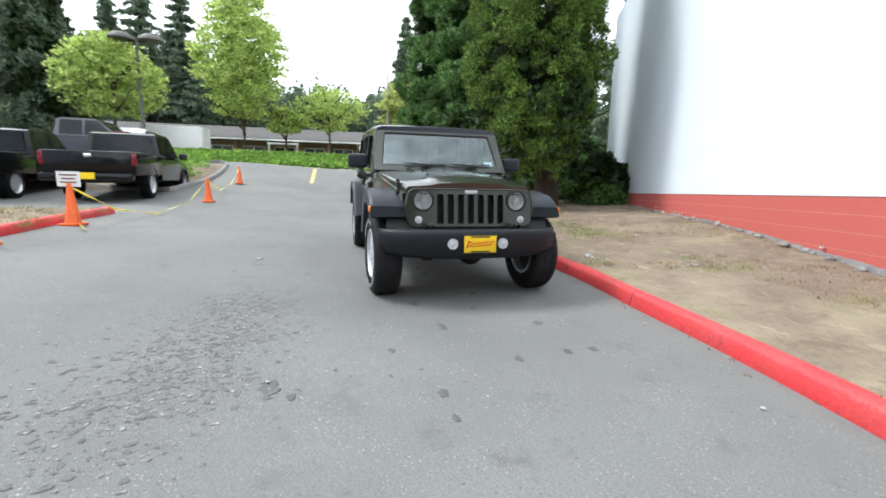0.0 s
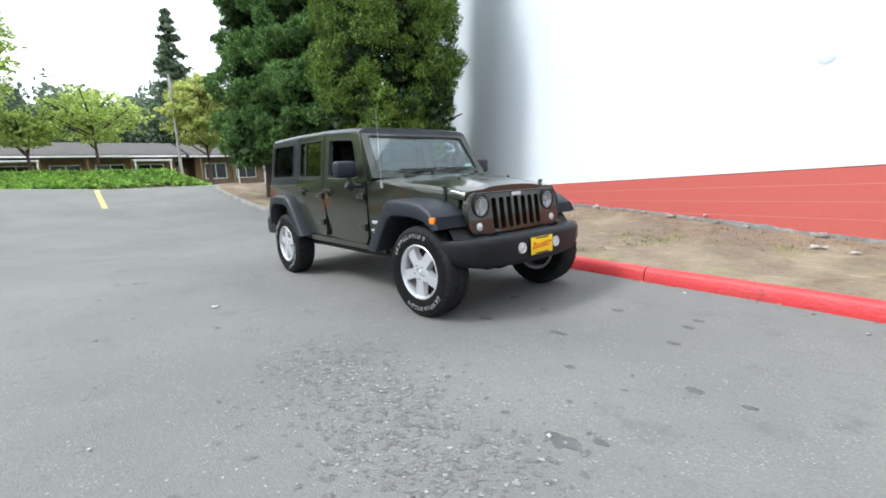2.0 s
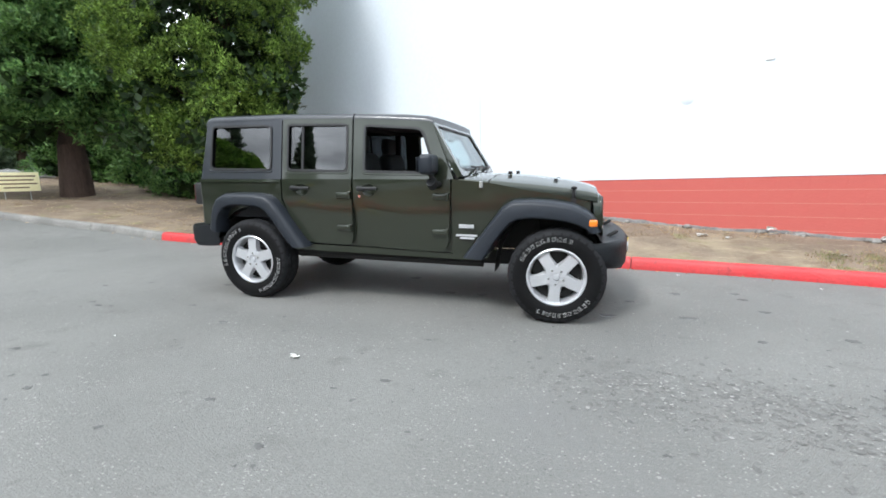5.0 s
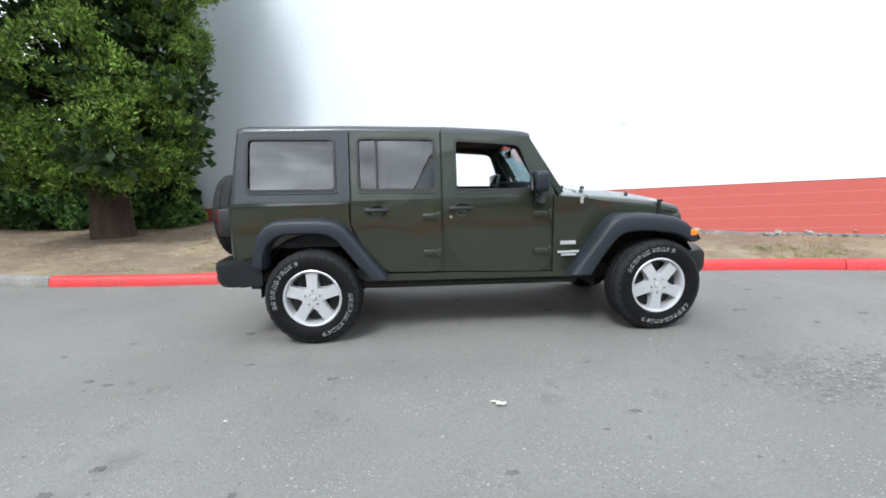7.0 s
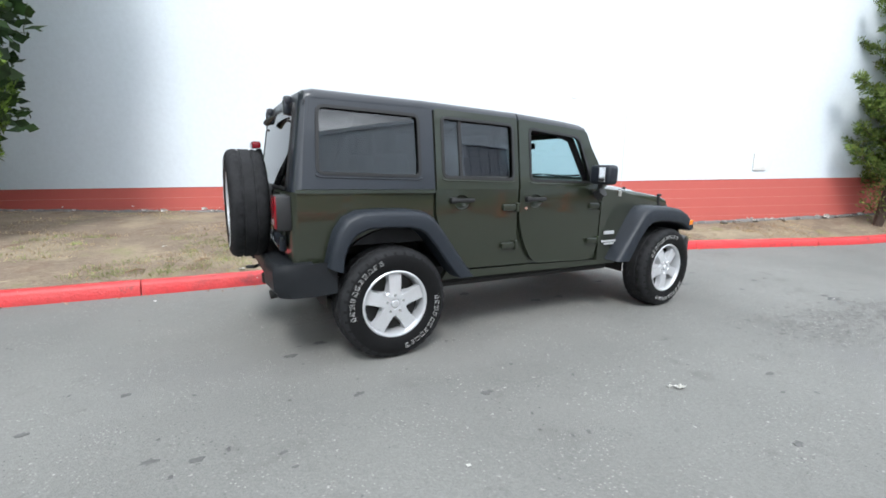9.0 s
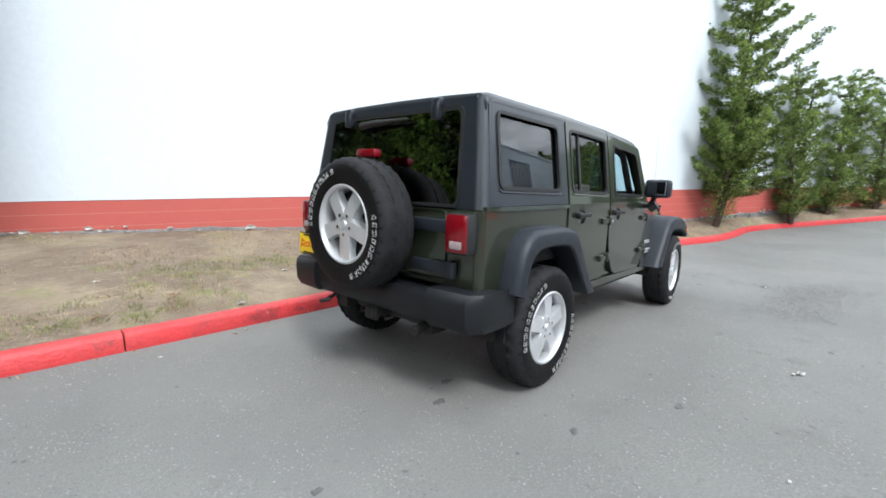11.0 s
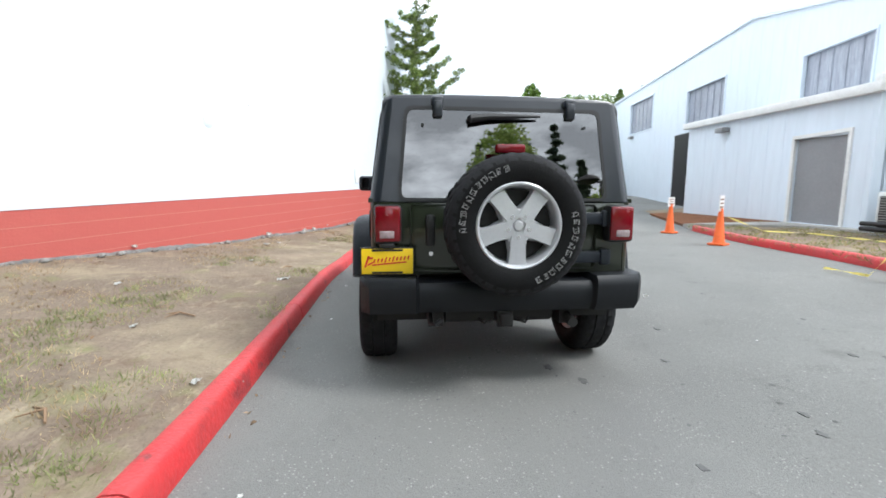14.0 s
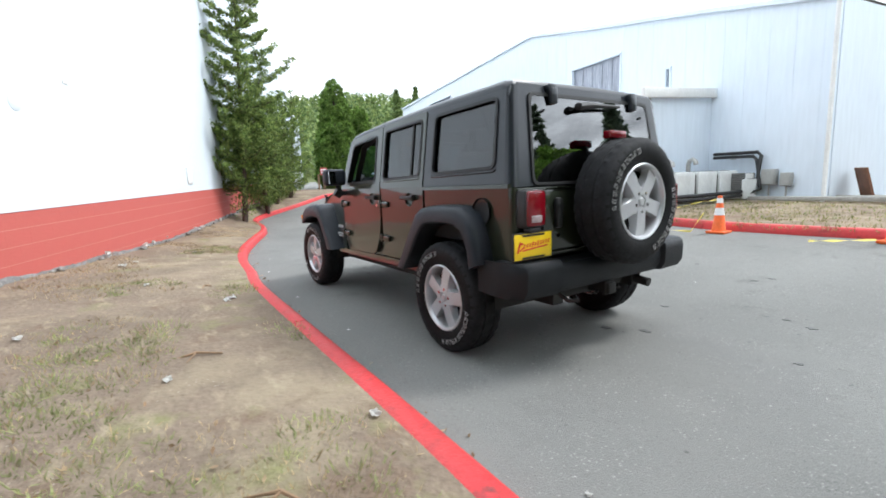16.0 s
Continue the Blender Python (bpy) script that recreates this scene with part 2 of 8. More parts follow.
M_WINDARK = mat("dusty_window_glass", (0.40, 0.43, 0.50), 0.25, vary=0.4, scale=4, fine=9, aniso=(6, 6, 0.4))
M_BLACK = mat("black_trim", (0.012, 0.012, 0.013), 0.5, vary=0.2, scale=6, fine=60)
M_STEELGREY = mat("grey_painted_steel", (0.42, 0.42, 0.4), 0.5, metal=0.2, vary=0.2, scale=3, fine=30)
M_ORANGE = mat("orange_plastic", (0.85, 0.14, 0.02), 0.5, vary=0.15, scale=6, fine=30)
M_YELLOW = mat("yellow_plastic", (0.82, 0.72, 0.18), 0.5, vary=0.1, scale=4, fine=30)
M_PAINTYEL = mat("yellow_road_paint", (0.75, 0.55, 0.2), 0.8, vary=0.3, scale=5, fine=40)
M_WHITE = mat("white_plastic", (0.8, 0.8, 0.8), 0.5, vary=0.06, scale=5, fine=30)
M_PALEYEL = mat("pale_yellow_board", (0.88, 0.82, 0.5), 0.6, vary=0.08, scale=5, fine=30)
M_INK = mat("faded_ink", (0.16, 0.1, 0.06), 0.7, vary=0.1)
M_BARK = mat("bark", (0.085, 0.055, 0.042), 0.95, vary=0.45, scale=5, fine=30, bump=1.0, bump_scale=16, aniso=(1, 1, 0.2))
M_ROOF = mat("brown_roof_shingle", (0.085, 0.077, 0.072), 0.9, vary=0.3, scale=1.5, fine=10)
M_BEIGE = mat("beige_siding", (0.6, 0.62, 0.54), 0.8, vary=0.1, scale=1, fine=12)
M_BRICKFAR = mat("tan_wall", (0.25, 0.16, 0.1), 0.85, vary=0.25, scale=2, fine=12)
M_DARKGLASS = mat("dark_window", (0.03, 0.035, 0.04), 0.08, vary=0.2, scale=3, fine=10)
M_WOOD = mat("weathered_wood", (0.3, 0.19, 0.11), 0.85, vary=0.3, scale=3, fine=30, aniso=(1, 1, 0.2))
M_RUST = mat("rusty_brown", (0.2, 0.09, 0.05), 0.8, vary=0.3, scale=4, fine=30)
L_CEDAR = leaf_mat("cedar_leaf", (0.024, 0.058, 0.01), (0.22, 0.335, 0.06))
# near-black copy of the cedar greens: shade inside the crown put into the colour
L_CEDARSHADE = leaf_mat("shaded_inner_leaf", (0.015, 0.035, 0.01), (0.03, 0.055, 0.016))
L_CEDARDK = leaf_mat("dark_cedar_leaf", (0.03, 0.085, 0.024), (0.19, 0.33, 0.095))
L_MAPLE = leaf_mat("light_green_leaf", (0.34, 0.46, 0.12), (0.53, 0.62, 0.21), 0.55)
L_GOLD = leaf_mat("turning_leaf", (0.36, 0.5, 0.15), (0.58, 0.53, 0.2), 0.55)
L_FIR = leaf_mat("fir_needles", (0.085, 0.13, 0.085), (0.2, 0.26, 0.165), 0.4)
L_JUNIPER = leaf_mat("juniper_leaf", (0.03, 0.07, 0.018), (0.29, 0.37, 0.095))
L_CYPRESS = leaf_mat("cypress_leaf", (0.075, 0.15, 0.025), (0.2, 0.3, 0.065), 0.35)
L_IVY = leaf_mat("ivy_leaf", (0.13, 0.26, 0.04), (0.28, 0.44, 0.09), 0.35)
L_WOODS = leaf_mat("far_woods_leaf", (0.08, 0.14, 0.05), (0.24, 0.3, 0.1))
L_GRASS = leaf_mat("dry_grass", (0.35, 0.27, 0.13), (0.13, 0.2, 0.05))


# ---------------------------------------------------------------- helpers for building
def obj(name, bm, material, parent=None, label="", smooth=None):
    me = bpy.data.meshes.new(name)
    bmesh.ops.recalc_face_normals(bm, faces=bm.faces)
    bm.to_mesh(me)
    bm.free()
    for m in (material if isinstance(material, (list, tuple)) else (material,)):
        me.materials.append(m)
    ob = new(name, me)
    ob.parent = parent
    if smooth is not None:
        me.shade_smooth()
        me.set_sharp_from_angle(angle=radians(smooth))
    if label:
        tagged(ob, label)
    return ob


def part(name, bm, material, parent, label="", smooth=35):
    return obj(name, bm, material, parent, label, smooth)


def mesh_np(name, verts, faces, material, parent=None):
    """One mesh from arrays of corners and of quads or triangles."""
    me = bpy.data.meshes.new(name)
    v, f = np.asarray(verts, np.float32), np.asarray(faces, np.int32)
    me.vertices.add(len(v))
    me.vertices.foreach_set("co", v.ravel())
    k = f.shape[1]
    me.loops.add(f.size)
    me.loops.foreach_set("vertex_index", f.ravel())
    me.polygons.add(len(f))
    me.polygons.foreach_set("loop_start", np.arange(0, f.size, k, dtype=np.int32))
    me.polygons.foreach_set("loop_total", np.full(len(f), k, np.int32))
    me.update(calc_edges=True)
    me.materials.append(material)
    ob = new(name, me)
    ob.parent = parent
    return ob


def holder(name, m=None):
    e = new(name)
    if m is not None:
        e.matrix_world = m
    return e


def box(bm, c, s, bevel=0.0, seg=2, m=None):
    r = bmesh.ops.create_cube(bm, size=1.0)
    vs = r["verts"]
    for v in vs:
        v.co = Vector((v.co.x * s[0] + c[0], v.co.y * s[1] + c[1], v.co.z * s[2] + c[2]))
    if bevel:
        es = list({e for v in vs for e in v.link_edges})
        vs = [v for v in bmesh.ops.bevel(bm, geom=es, offset=bevel, segments=seg, affect="EDGES", profile=0.5)["verts"]]
    if m is not None:
        bmesh.ops.transform(bm, matrix=m, verts=[v for v in vs if v.is_valid])
    return vs


def boxes(*items, bevel=0.0):
    bm = bmesh.new()
    for c, s in items:
        box(bm, c, s, bevel)
    return bm


def cyl(bm, a, b, r, n=16, r2=None, cap=True):
    a, b = Vector(a), Vector(b)
    d = b - a
    m = Matrix.Translation((a + b) / 2) @ d.to_track_quat("Z", "Y").to_matrix().to_4x4()
    return bmesh.ops.create_cone(bm, cap_ends=cap, segments=n, radius1=r, radius2=r if r2 is None else r2, depth=d.length, matrix=m)["verts"]


def tube(bm, pts, r, n=8):
    """A bent round bar through the points."""
    pts = [Vector(p) for p in pts]
    rings = []
    for i, p in enumerate(pts):
        d = (pts[min(i + 1, len(pts) - 1)] - pts[max(i - 1, 0)]).normalized()
        q = d.to_track_quat("Z", "Y")
        rr = r[i] if isinstance(r, (list, tuple)) else r
        rings.append([bm.verts.new(p + q @ Vector((rr * math.cos(2 * math.pi * k / n), rr * math.sin(2 * math.pi * k / n), 0))) for k in range(n)])
    for a, b in zip(rings, rings[1:]):
        for k in range(n):
            bm.faces.new((a[k], a[(k + 1) % n], b[(k + 1) % n], b[k]))
    bm.faces.new(rings[0][::-1])
    bm.faces.new(rings[-1])


def lathe(bm, profile, n=48, axis="y", close=False):
    """Turns (radius, along) pairs about an axis through the origin."""
    rings = []
    for r, a in profile:
        ring = []
        for k in range(n):
            t = 2 * math.pi * k / n
            c, s = r * math.cos(t), r * math.sin(t)
            ring.append(bm.verts.new({"y": (c, a, s), "z": (c, s, a), "x": (a, c, s)}[axis]))
        rings.append(ring)
    pairs = list(zip(rings, rings[1:])) + ([(rings[-1], rings[0])] if close else [])
    for a, b in pairs:
        for k in range(n):
            bm.faces.new((a[k], a[(k + 1) % n], b[(k + 1) % n], b[k]))
    return rings


def sheet_holes(bm, outer, holes=(), depth=0.02, place=None):
    """A flat plate with holes: 2D loops, given depth, and laid into the world by place(u, v, w)."""
    loops = [outer, *holes]
    front = []
    edges = []
    for lp in loops:
        vs = [bm.verts.new((u, v, 0)) for u, v in lp]
        front.append(vs)
        edges += [bm.edges.new((vs[i], vs[(i + 1) % len(vs)])) for i in range(len(vs))]
    fs = [g for g in bmesh.ops.triangle_fill(bm, use_beauty=True, edges=edges)["geom"] if isinstance(g, bmesh.types.BMFace)]
    back = {}
    for vs in front:
        for v in vs:
            back[v] = bm.verts.new((v.co.x, v.co.y, depth))
    for f in fs:
        bm.faces.new([back[v] for v in reversed(f.verts)])
    for vs in front:
        for i in range(len(vs)):
            a, b = vs[i], vs[(i + 1) % len(vs)]
            bm.faces.new((a, b, back[b], back[a]))
    if place:
        for v in [*back.keys(), *back.values()]:
            v.co = Vector(place(*v.co))
    return bm


def rounded(pts, r, n=4):
    """A 2D polygon with its corners rounded."""
    out = []
    k = len(pts)
    for i in range(k):
        p, a, b = Vector(pts[i]), Vector(pts[i - 1]), Vector(pts[(i + 1) % k])
        rr = r[i] if isinstance(r, (list, tuple)) else r
        da, db = (a - p), (b - p)
        rr = min(rr, da.length * 0.49, db.length * 0.49)
        if rr < 1e-5:
            out.append((p.x, p.y))
            continue
        s, e = p + da.normalized() * rr, p + db.normalized() * rr
        for j in range(n + 1):
            t = j / n
            q = s * (1 - t) ** 2 + p * 2 * t * (1 - t) + e * t * t
            out.append((q.x, q.y))
    return out


def prism(bm, poly, y0, y1, place=None):
    """A 2D (x, z) polygon given width from y0 to y1."""
    place = place or (lambda x, z, y: (x, y, z))
    sheet_holes(bm, poly, (), 1.0, lambda u, v, w: place(u, v, y0 + (y1 - y0) * w))
    return bm


def road_z(x, y):
    """The lie of the paved ground: level by the vehicle, rising to both ends of the lane and across it."""
    s, u, v = max(0.0, -x - 3.5), max(0.0, x - 6.0), max(0.0, -y - 1.2)
    z = 0.0065 * min(s, 14.0) ** 2 + (0.12 * (1 - math.exp(-(s - 14) / 3)) if s > 14 else 0.0)
    z += 0.0026 * min(u, 16.0) ** 2 + (0.04 * min(u - 16, 30) if u > 16 else 0.0)
    return z + 0.055 * min(v, 4.5)

# ---------------------------------------------------------------- the ground
def lerp_table(rows, x):
    for (a, ya), (b, yb) in zip(rows, rows[1:]):
        if x <= b:
            t = min(max((x - a) / (b - a), 0), 1)
            return ya + (yb - ya) * t
    return rows[-1][1]


def spline(pts, step=0.35):
    """A smooth line through 2D points, in even steps."""
    out = []
    P = [Vector(p) for p in pts]
    for i in range(len(P) - 1):
        p0, p1, p2, p3 = P[max(i - 1, 0)], P[i], P[i + 1], P[min(i + 2, len(P) - 1)]
        n = max(2, int((p2 - p1).length / step))
        for k in range(n):
            t = k / n
            out.append(0.5 * ((2 * p1) + (p2 - p0) * t + (2 * p0 - 5 * p1 + 4 * p2 - p3) * t * t + (3 * p1 - p0 - 3 * p2 + p3) * t ** 3))
    return out + [P[-1]]


KERB = spline([(-15.6, 7.5), (-17.0, 4.2), (-17.3, 2.9), (-16.6, 2.3), (-13, 2.25), (-9, 2.25), (-6, 2.18), (-4.6, 1.86), (-2.8, 1.66), (-1, 1.59), (1, 1.57), (2.9, 1.54), (3.8, 1.44), (5.1, 1.34),
               (6.7, 1.07), (8.5, 0.54), (10.5, -0.1), (12.2, -0.3), (13.5, -0.42), (15.08, -1.05), (16.5, -2.07), (17.9, -3.19), (19.5, -4.43), (20.4, -5.15), (21.3, -6.5), (22.5, -8.91), (23.8, -12.5)])
WALL_A, WALL_SLOPE, WALL_X0, WALL_X1 = 5.76, -0.42, -8.4, 26.2


def wall_y(x):
    return WALL_A + WALL_SLOPE * x


def grid_sheet(name, xs, ys, zf, material, keep=None):
    v = np.array([(x, y, zf(x, y)) for x in xs for y in ys])
    n, f = len(ys), []
    for i in range(len(xs) - 1):
        for j in range(n - 1):
            if keep is None or keep((xs[i] + xs[i + 1]) / 2, (ys[j] + ys[j + 1]) / 2):
                f.append((i * n + j, (i + 1) * n + j, (i + 1) * n + j + 1, i * n + j + 1))
    ob = mesh_np(name, v, f, material)
    ob.data.shade_smooth()
    return ob


def land_z(x, y):
    z = road_z(max(-22, min(x, 40)), y) - 0.2
    if x > 60:
        z += 33 * min(1, (x - 60) / 110) ** 1.3 * max(0.0, 1 - ((y + 85) / 120) ** 2)
    return z


far = [-1500, -700, -350, -200, -120, -80]
ground = grid_sheet("ground", far + list(range(-60, 61, 4)) + [70, 80, 95, 110, 130, 150, 170, 200, 350, 700, 1500],
                    far + list(range(-60, 61, 4)) + [80, 120, 200, 350, 700, 1500], land_z, M_LAND)
tagged(ground, "green and brown open land reaching to the horizon", "ground", kind="structure")


def road_keep(x, y):
    return -21.5 < x < 58


road = grid_sheet("road", list(np.arange(-21.5, 30, 0.5)) + list(range(30, 60, 3)), list(range(-40, -12, 4)) + list(np.arange(-12, 3.0, 0.4)) + [4, 6, 9, 14], road_z, M_ASPHALT)
tagged(road, "worn grey asphalt lane with fine gravel and stains", "road", kind="structure")

# verge of dry dirt between the near kerb and the wall
vb = []
WALLFOOT = [(-18, 0.9), (-12, 0.75), (-8, 0.5), (-5, 0.36), (0, 0.40), (2, 0.40), (4, 0.31), (6, 0.27), (8.5, 0.27), (11, 0.42), (15, 0.68), (20, 0.88), (26, 1.2)]
rows_k = [p for p in KERB if True]
NV = 26


def verge_z(x, y, t):
    n = noise.noise((x * 0.9, y * 0.9, 3.1)) * 0.045 + noise.noise((x * 3.1, y * 3.1, 7.7)) * 0.018
    return n * min(1, t * 6)


def verge_edge(p, q):
    """The foot of the wall, or the open ground past its end, that lies across the verge from a point of the kerb."""
    x = p.x
    if x < WALL_X0 - 1.5:
        return Vector((max(x, -14.5) + 0.0, 9.5))
    d = Vector((0.39, 0.92))
    s = (wall_y(p.x) - p.y) / (d.y - WALL_SLOPE * d.x)
    e = p + d * max(s, 0.05)
    if e.x > WALL_X1:
        e = Vector((WALL_X1, max(wall_y(WALL_X1), p.y)))
    return e


verts, faces = [], []
for i, p in enumerate(KERB):
    nxt, prv = KERB[min(i + 1, len(KERB) - 1)], KERB[max(i - 1, 0)]
    tan = (nxt - prv).normalized()
    side = Vector((-tan.y, tan.x))
    a = p + side * 0.13
    e = verge_edge(a, p) + Vector((0.04, 0.1))
    za, ze = road_z(p.x, p.y) + 0.125, lerp_table(WALLFOOT, e.x)
    for j in range(NV):
        t = j / (NV - 1)
        q = a.lerp(e, t)
        z = za + (ze - za) * (t ** 0.85) + verge_z(q.x, q.y, t)
        verts.append((q.x, q.y, z))
for i in range(len(KERB) - 1):
    for j in range(NV - 1):
        faces.append((i * NV + j, (i + 1) * NV + j, (i + 1) * NV + j + 1, i * NV + j + 1))
verge = mesh_np("verge", verts, faces, M_DIRT)
verge.data.shade_smooth()
tagged(verge, "dry brown dirt verge with sparse dead grass", "verge", kind="structure")
VERGE = np.array(verts).reshape(len(KERB), NV, 3)


def verge_at(x, y):
    d = (VERGE[:, :, 0] - x) ** 2 + (VERGE[:, :, 1] - y) ** 2
    i = np.unravel_index(np.argmin(d), d.shape)
    return float(VERGE[i][2])


def kerb_run(line, name, label, paint, w=0.15, h=0.14, every=7):
    """A kerb of cast lengths end to end, each with worn round edges."""
    top = holder(name)
    tagged(top, label, "kerb", kind="structure")
    for s in range(0, len(line) - 1, every):
        seg = line[s:s + every + 1]
        if len(seg) < 2:
            continue
        bm = bmesh.new()
        rings = []
        for i, p in enumerate(seg):
            a, b = line[max(s + i - 1, 0)], line[min(s + i + 1, len(line) - 1)]
            tan = (b - a).normalized()
            side = Vector((-tan.y, tan.x))
            off = tan * (0.006 if i == 0 else -0.006 if i == len(seg) - 1 else 0)
            z = road_z(p.x, p.y)
            wob = 0.006 * noise.noise((p.x * 1.7, p.y * 1.7, 0))
            prof = [(0, -0.06), (-0.008, 0.0), (0.012, h * 0.72), (0.03, h * 0.94), (0.055, h + wob), (w - 0.03, h + wob), (w, h * 0.9), (w, -0.06)]
            rings.append([bm.verts.new((p.x + off.x + side.x * u, p.y + off.y + side.y * u, z + v)) for u, v in prof])
        for a, b in zip(rings, rings[1:]):
            for k in range(len(a)):
                bm.faces.new((a[k], a[(k + 1) % len(a)], b[(k + 1) % len(a)], b[k]))
        bm.faces.new(rings[0][::-1])
        bm.faces.new(rings[-1])
        part("kerb_stone", bm, paint(seg[len(seg) // 2]), top, smooth=50)
    return top


kerb_run(KERB, "kerb", "concrete kerb along the verge, mostly painted red", lambda p: M_KERBRED if -4.8 < p.x < 22 else M_KERBGREY)
OKERB = spline([(-3.1, -5.52), (-1.5, -5.53), (-0.6, -5.5), (0.3, -5.48), (1.4, -5.55), (2.3, -5.76), (4.0, -6.0), (5.0, -6.22), (7.3, -6.95)])
OK2 = [Vector(p) for p in OKERB][::-1]
kerb_run(OK2, "kerb", "red painted concrete kerb edging the grass strip", lambda p: M_KERBRED)
IKERB = spline([(-17.2, -7.2), (-16.9, -6.1), (-12.4, -5.78), (-10.0, -6.08), (-8.9, -6.3), (-8.9, -7.6), (-9.6, -9.0)])
kerb_run(IKERB[::-1], "kerb", "grey concrete kerb round a planted island", lambda p: M_KERBGREY)

# grass strip across the lane, up to the metal building
verts, faces = [], []
xs2 = list(np.arange(-2.9, 14.6, 0.35))
for x in xs2:
    ky = min((p for p in OKERB), key=lambda p: abs(p.x - x)).y if x < 7.3 else -6.95 - (x - 7.3) * 0.38
    by = -10.96 - 0.14 * x if x > 1.4 else -13.5
    for j in range(14):
        t = j / 13
        y = (ky - 0.13) + (by - ky) * t
        verts.append((x, y, road_z(x, y) * (1 - t) + t * (0.36 + 0.02 * x) + (0.12 if x < 7.3 else 0.03) * (1 - 0.4 * t) + 0.03 * noise.noise((x, y, 1)) * min(1, t * 5)))
for i in range(len(xs2) - 1):
    for j in range(13):
        faces.append((i * 14 + j, (i + 1) * 14 + j, (i + 1) * 14 + j + 1, i * 14 + j + 1))
strip = mesh_np("grass_strip", verts, faces, M_DIRT)
strip.data.shade_smooth()
tagged(strip, "patchy dry grass strip behind the red kerb", "verge", kind="structure")
STRIP = np.array(verts)


def strip_at(x, y):
    return float(STRIP[np.argmin((STRIP[:, 0] - x) ** 2 + (STRIP[:, 1] - y) ** 2), 2])


def planted_sheet(name, label, x0, x1, y0, y1, h, material):
    xs, ys = np.linspace(x0, x1, 30), np.linspace(y0, y1, 30)

    def z(x, y):
        e = min(x - x0, x1 - x, y - y0, y1 - y)
        return road_z(x, y) + h * min(1, e / 1.6) + 0.06 * noise.noise((x, y, 5))
    ob = grid_sheet(name, xs, ys, z, material)
    tagged(ob, label, "planting bed", kind="structure")
    return ob


planted_sheet("island", "low planted island of dry soil inside a kerb", -16.8, -9.0, -12.0, -6.15, 0.35, M_DIRT)

# mulch bed and concrete walk by the side door
bm = bmesh.new()
vs = [(8.4, -7.5), (12.6, -9.0), (12.3, -9.95), (6.95, -9.2), (7.3, -8.75)]
top = [bm.verts.new((x, y, strip_at(x, y) + 0.04)) for x, y in vs]
low = [bm.verts.new((x, y, strip_at(x, y) - 0.1)) for x, y in vs]
bm.faces.new(top)
for i in range(5):
    bm.faces.new((top[i], low[i], low[(i + 1) % 5], top[(i + 1) % 5]))
tagged(obj("mulch_bed", bm, M_SOIL), "reddish brown bark mulch bed beside a wall", "mulch bed", kind="structure")
walk_top = holder("concrete_walk")
tagged(walk_top, "pale concrete walk leading to a grey side door", "walkway", kind="structure")
for c in ([(7.45, -7.05), (8.35, -7.42), (7.24, -8.72), (6.35, -8.02)], [(6.33, -8.03), (7.22, -8.74), (6.8, -9.12), (5.65, -8.6)], [(5.62, -8.61), (6.77, -9.13), (5.0, -8.92), (4.5, -8.6)]):
    bm = bmesh.new()
    t4 = [bm.verts.new((x, y, strip_at(x, y) + 0.06)) for x, y in c]
    b4 = [bm.verts.new((x, y, strip_at(x, y) - 0.2)) for x, y in c]
    bm.faces.new(t4)
    for k in range(4):
        bm.faces.new((t4[k], b4[k], b4[(k + 1) % 4], t4[(k + 1) % 4]))
    part("slab", bm, M_CONCRETE, walk_top)

# yellow lane mark and a pale stop line at the crest
for (xa, ya), (xb, yb), w, m_, nm, lb in (((-13.2, -2.05), (-17.5, -2.0), 0.16, M_PAINTYEL, "lane_mark", "worn yellow lane mark on asphalt"),
                                         ((-18.7, -4.5), (-19.0, 1.2), 0.13, M_WHITE, "stop_line", "thin worn white line at the crest of the lane")):
    bm = bmesh.new()
    d = Vector((xb - xa, yb - ya))
    sd = Vector((-d.y, d.x)).normalized() * w / 2
    prev = None
    for k in range(9):
        p = Vector((xa, ya)) + d * k / 8
        cur = [bm.verts.new((q.x, q.y, road_z(q.x, q.y) + 0.008)) for q in (p - sd, p + sd)]
        if prev:
            bm.faces.new((prev[0], prev[1], cur[1], cur[0]))
        prev = cur
    tagged(obj(nm, bm, m_), lb, "road marking", kind="structure")


# ---------------------------------------------------------------- the long painted wall
WALL_DIR = math.atan(WALL_SLOPE)
TILT = 1.9  # degrees by which the lane falls against the level of the buildings
WALL_M = pose(3.5, wall_y(3.5), 0.0, 0, -TILT, math.degrees(WALL_DIR))
s0, s1 = (WALL_X0 - 3.5) / math.cos(WALL_DIR), (WALL_X1 - 3.5) / math.cos(WALL_DIR)
warehouse = holder("warehouse", WALL_M)
tagged(warehouse, "tall windowless block building painted white over a red band", "building")
RED_Z = 1.045
TOP_Z = 7.6
bm = bmesh.new()
box(bm, ((s0 + s1) / 2, 0.32, (RED_Z + TOP_Z) / 2), (s1 - s0, 0.6, TOP_Z - RED_Z))
part("upper_wall", bm, M_WALLWHITE, warehouse, "white painted block wall")
bm = bmesh.new()
box(bm, ((s0 + s1) / 2, 0.331, RED_Z / 2 - 0.9), (s1 - s0 - 0.02, 0.6, RED_Z + 1.78))
part("lower_wall", bm, M_REDJOINT, warehouse, "red painted joints between blocks, paler for their edge highlight")
bm = bmesh.new()
box(bm, ((s0 + s1) / 2, 0.33, TOP_Z + 0.05), (s1 - s0, 0.6, 0.1), 0.02)
part("coping", bm, M_WALLWHITE, warehouse)
bm = bmesh.new()
box(bm, (s0 + 0.3, 9.6, 2.9), (0.6, 18, 8.0))
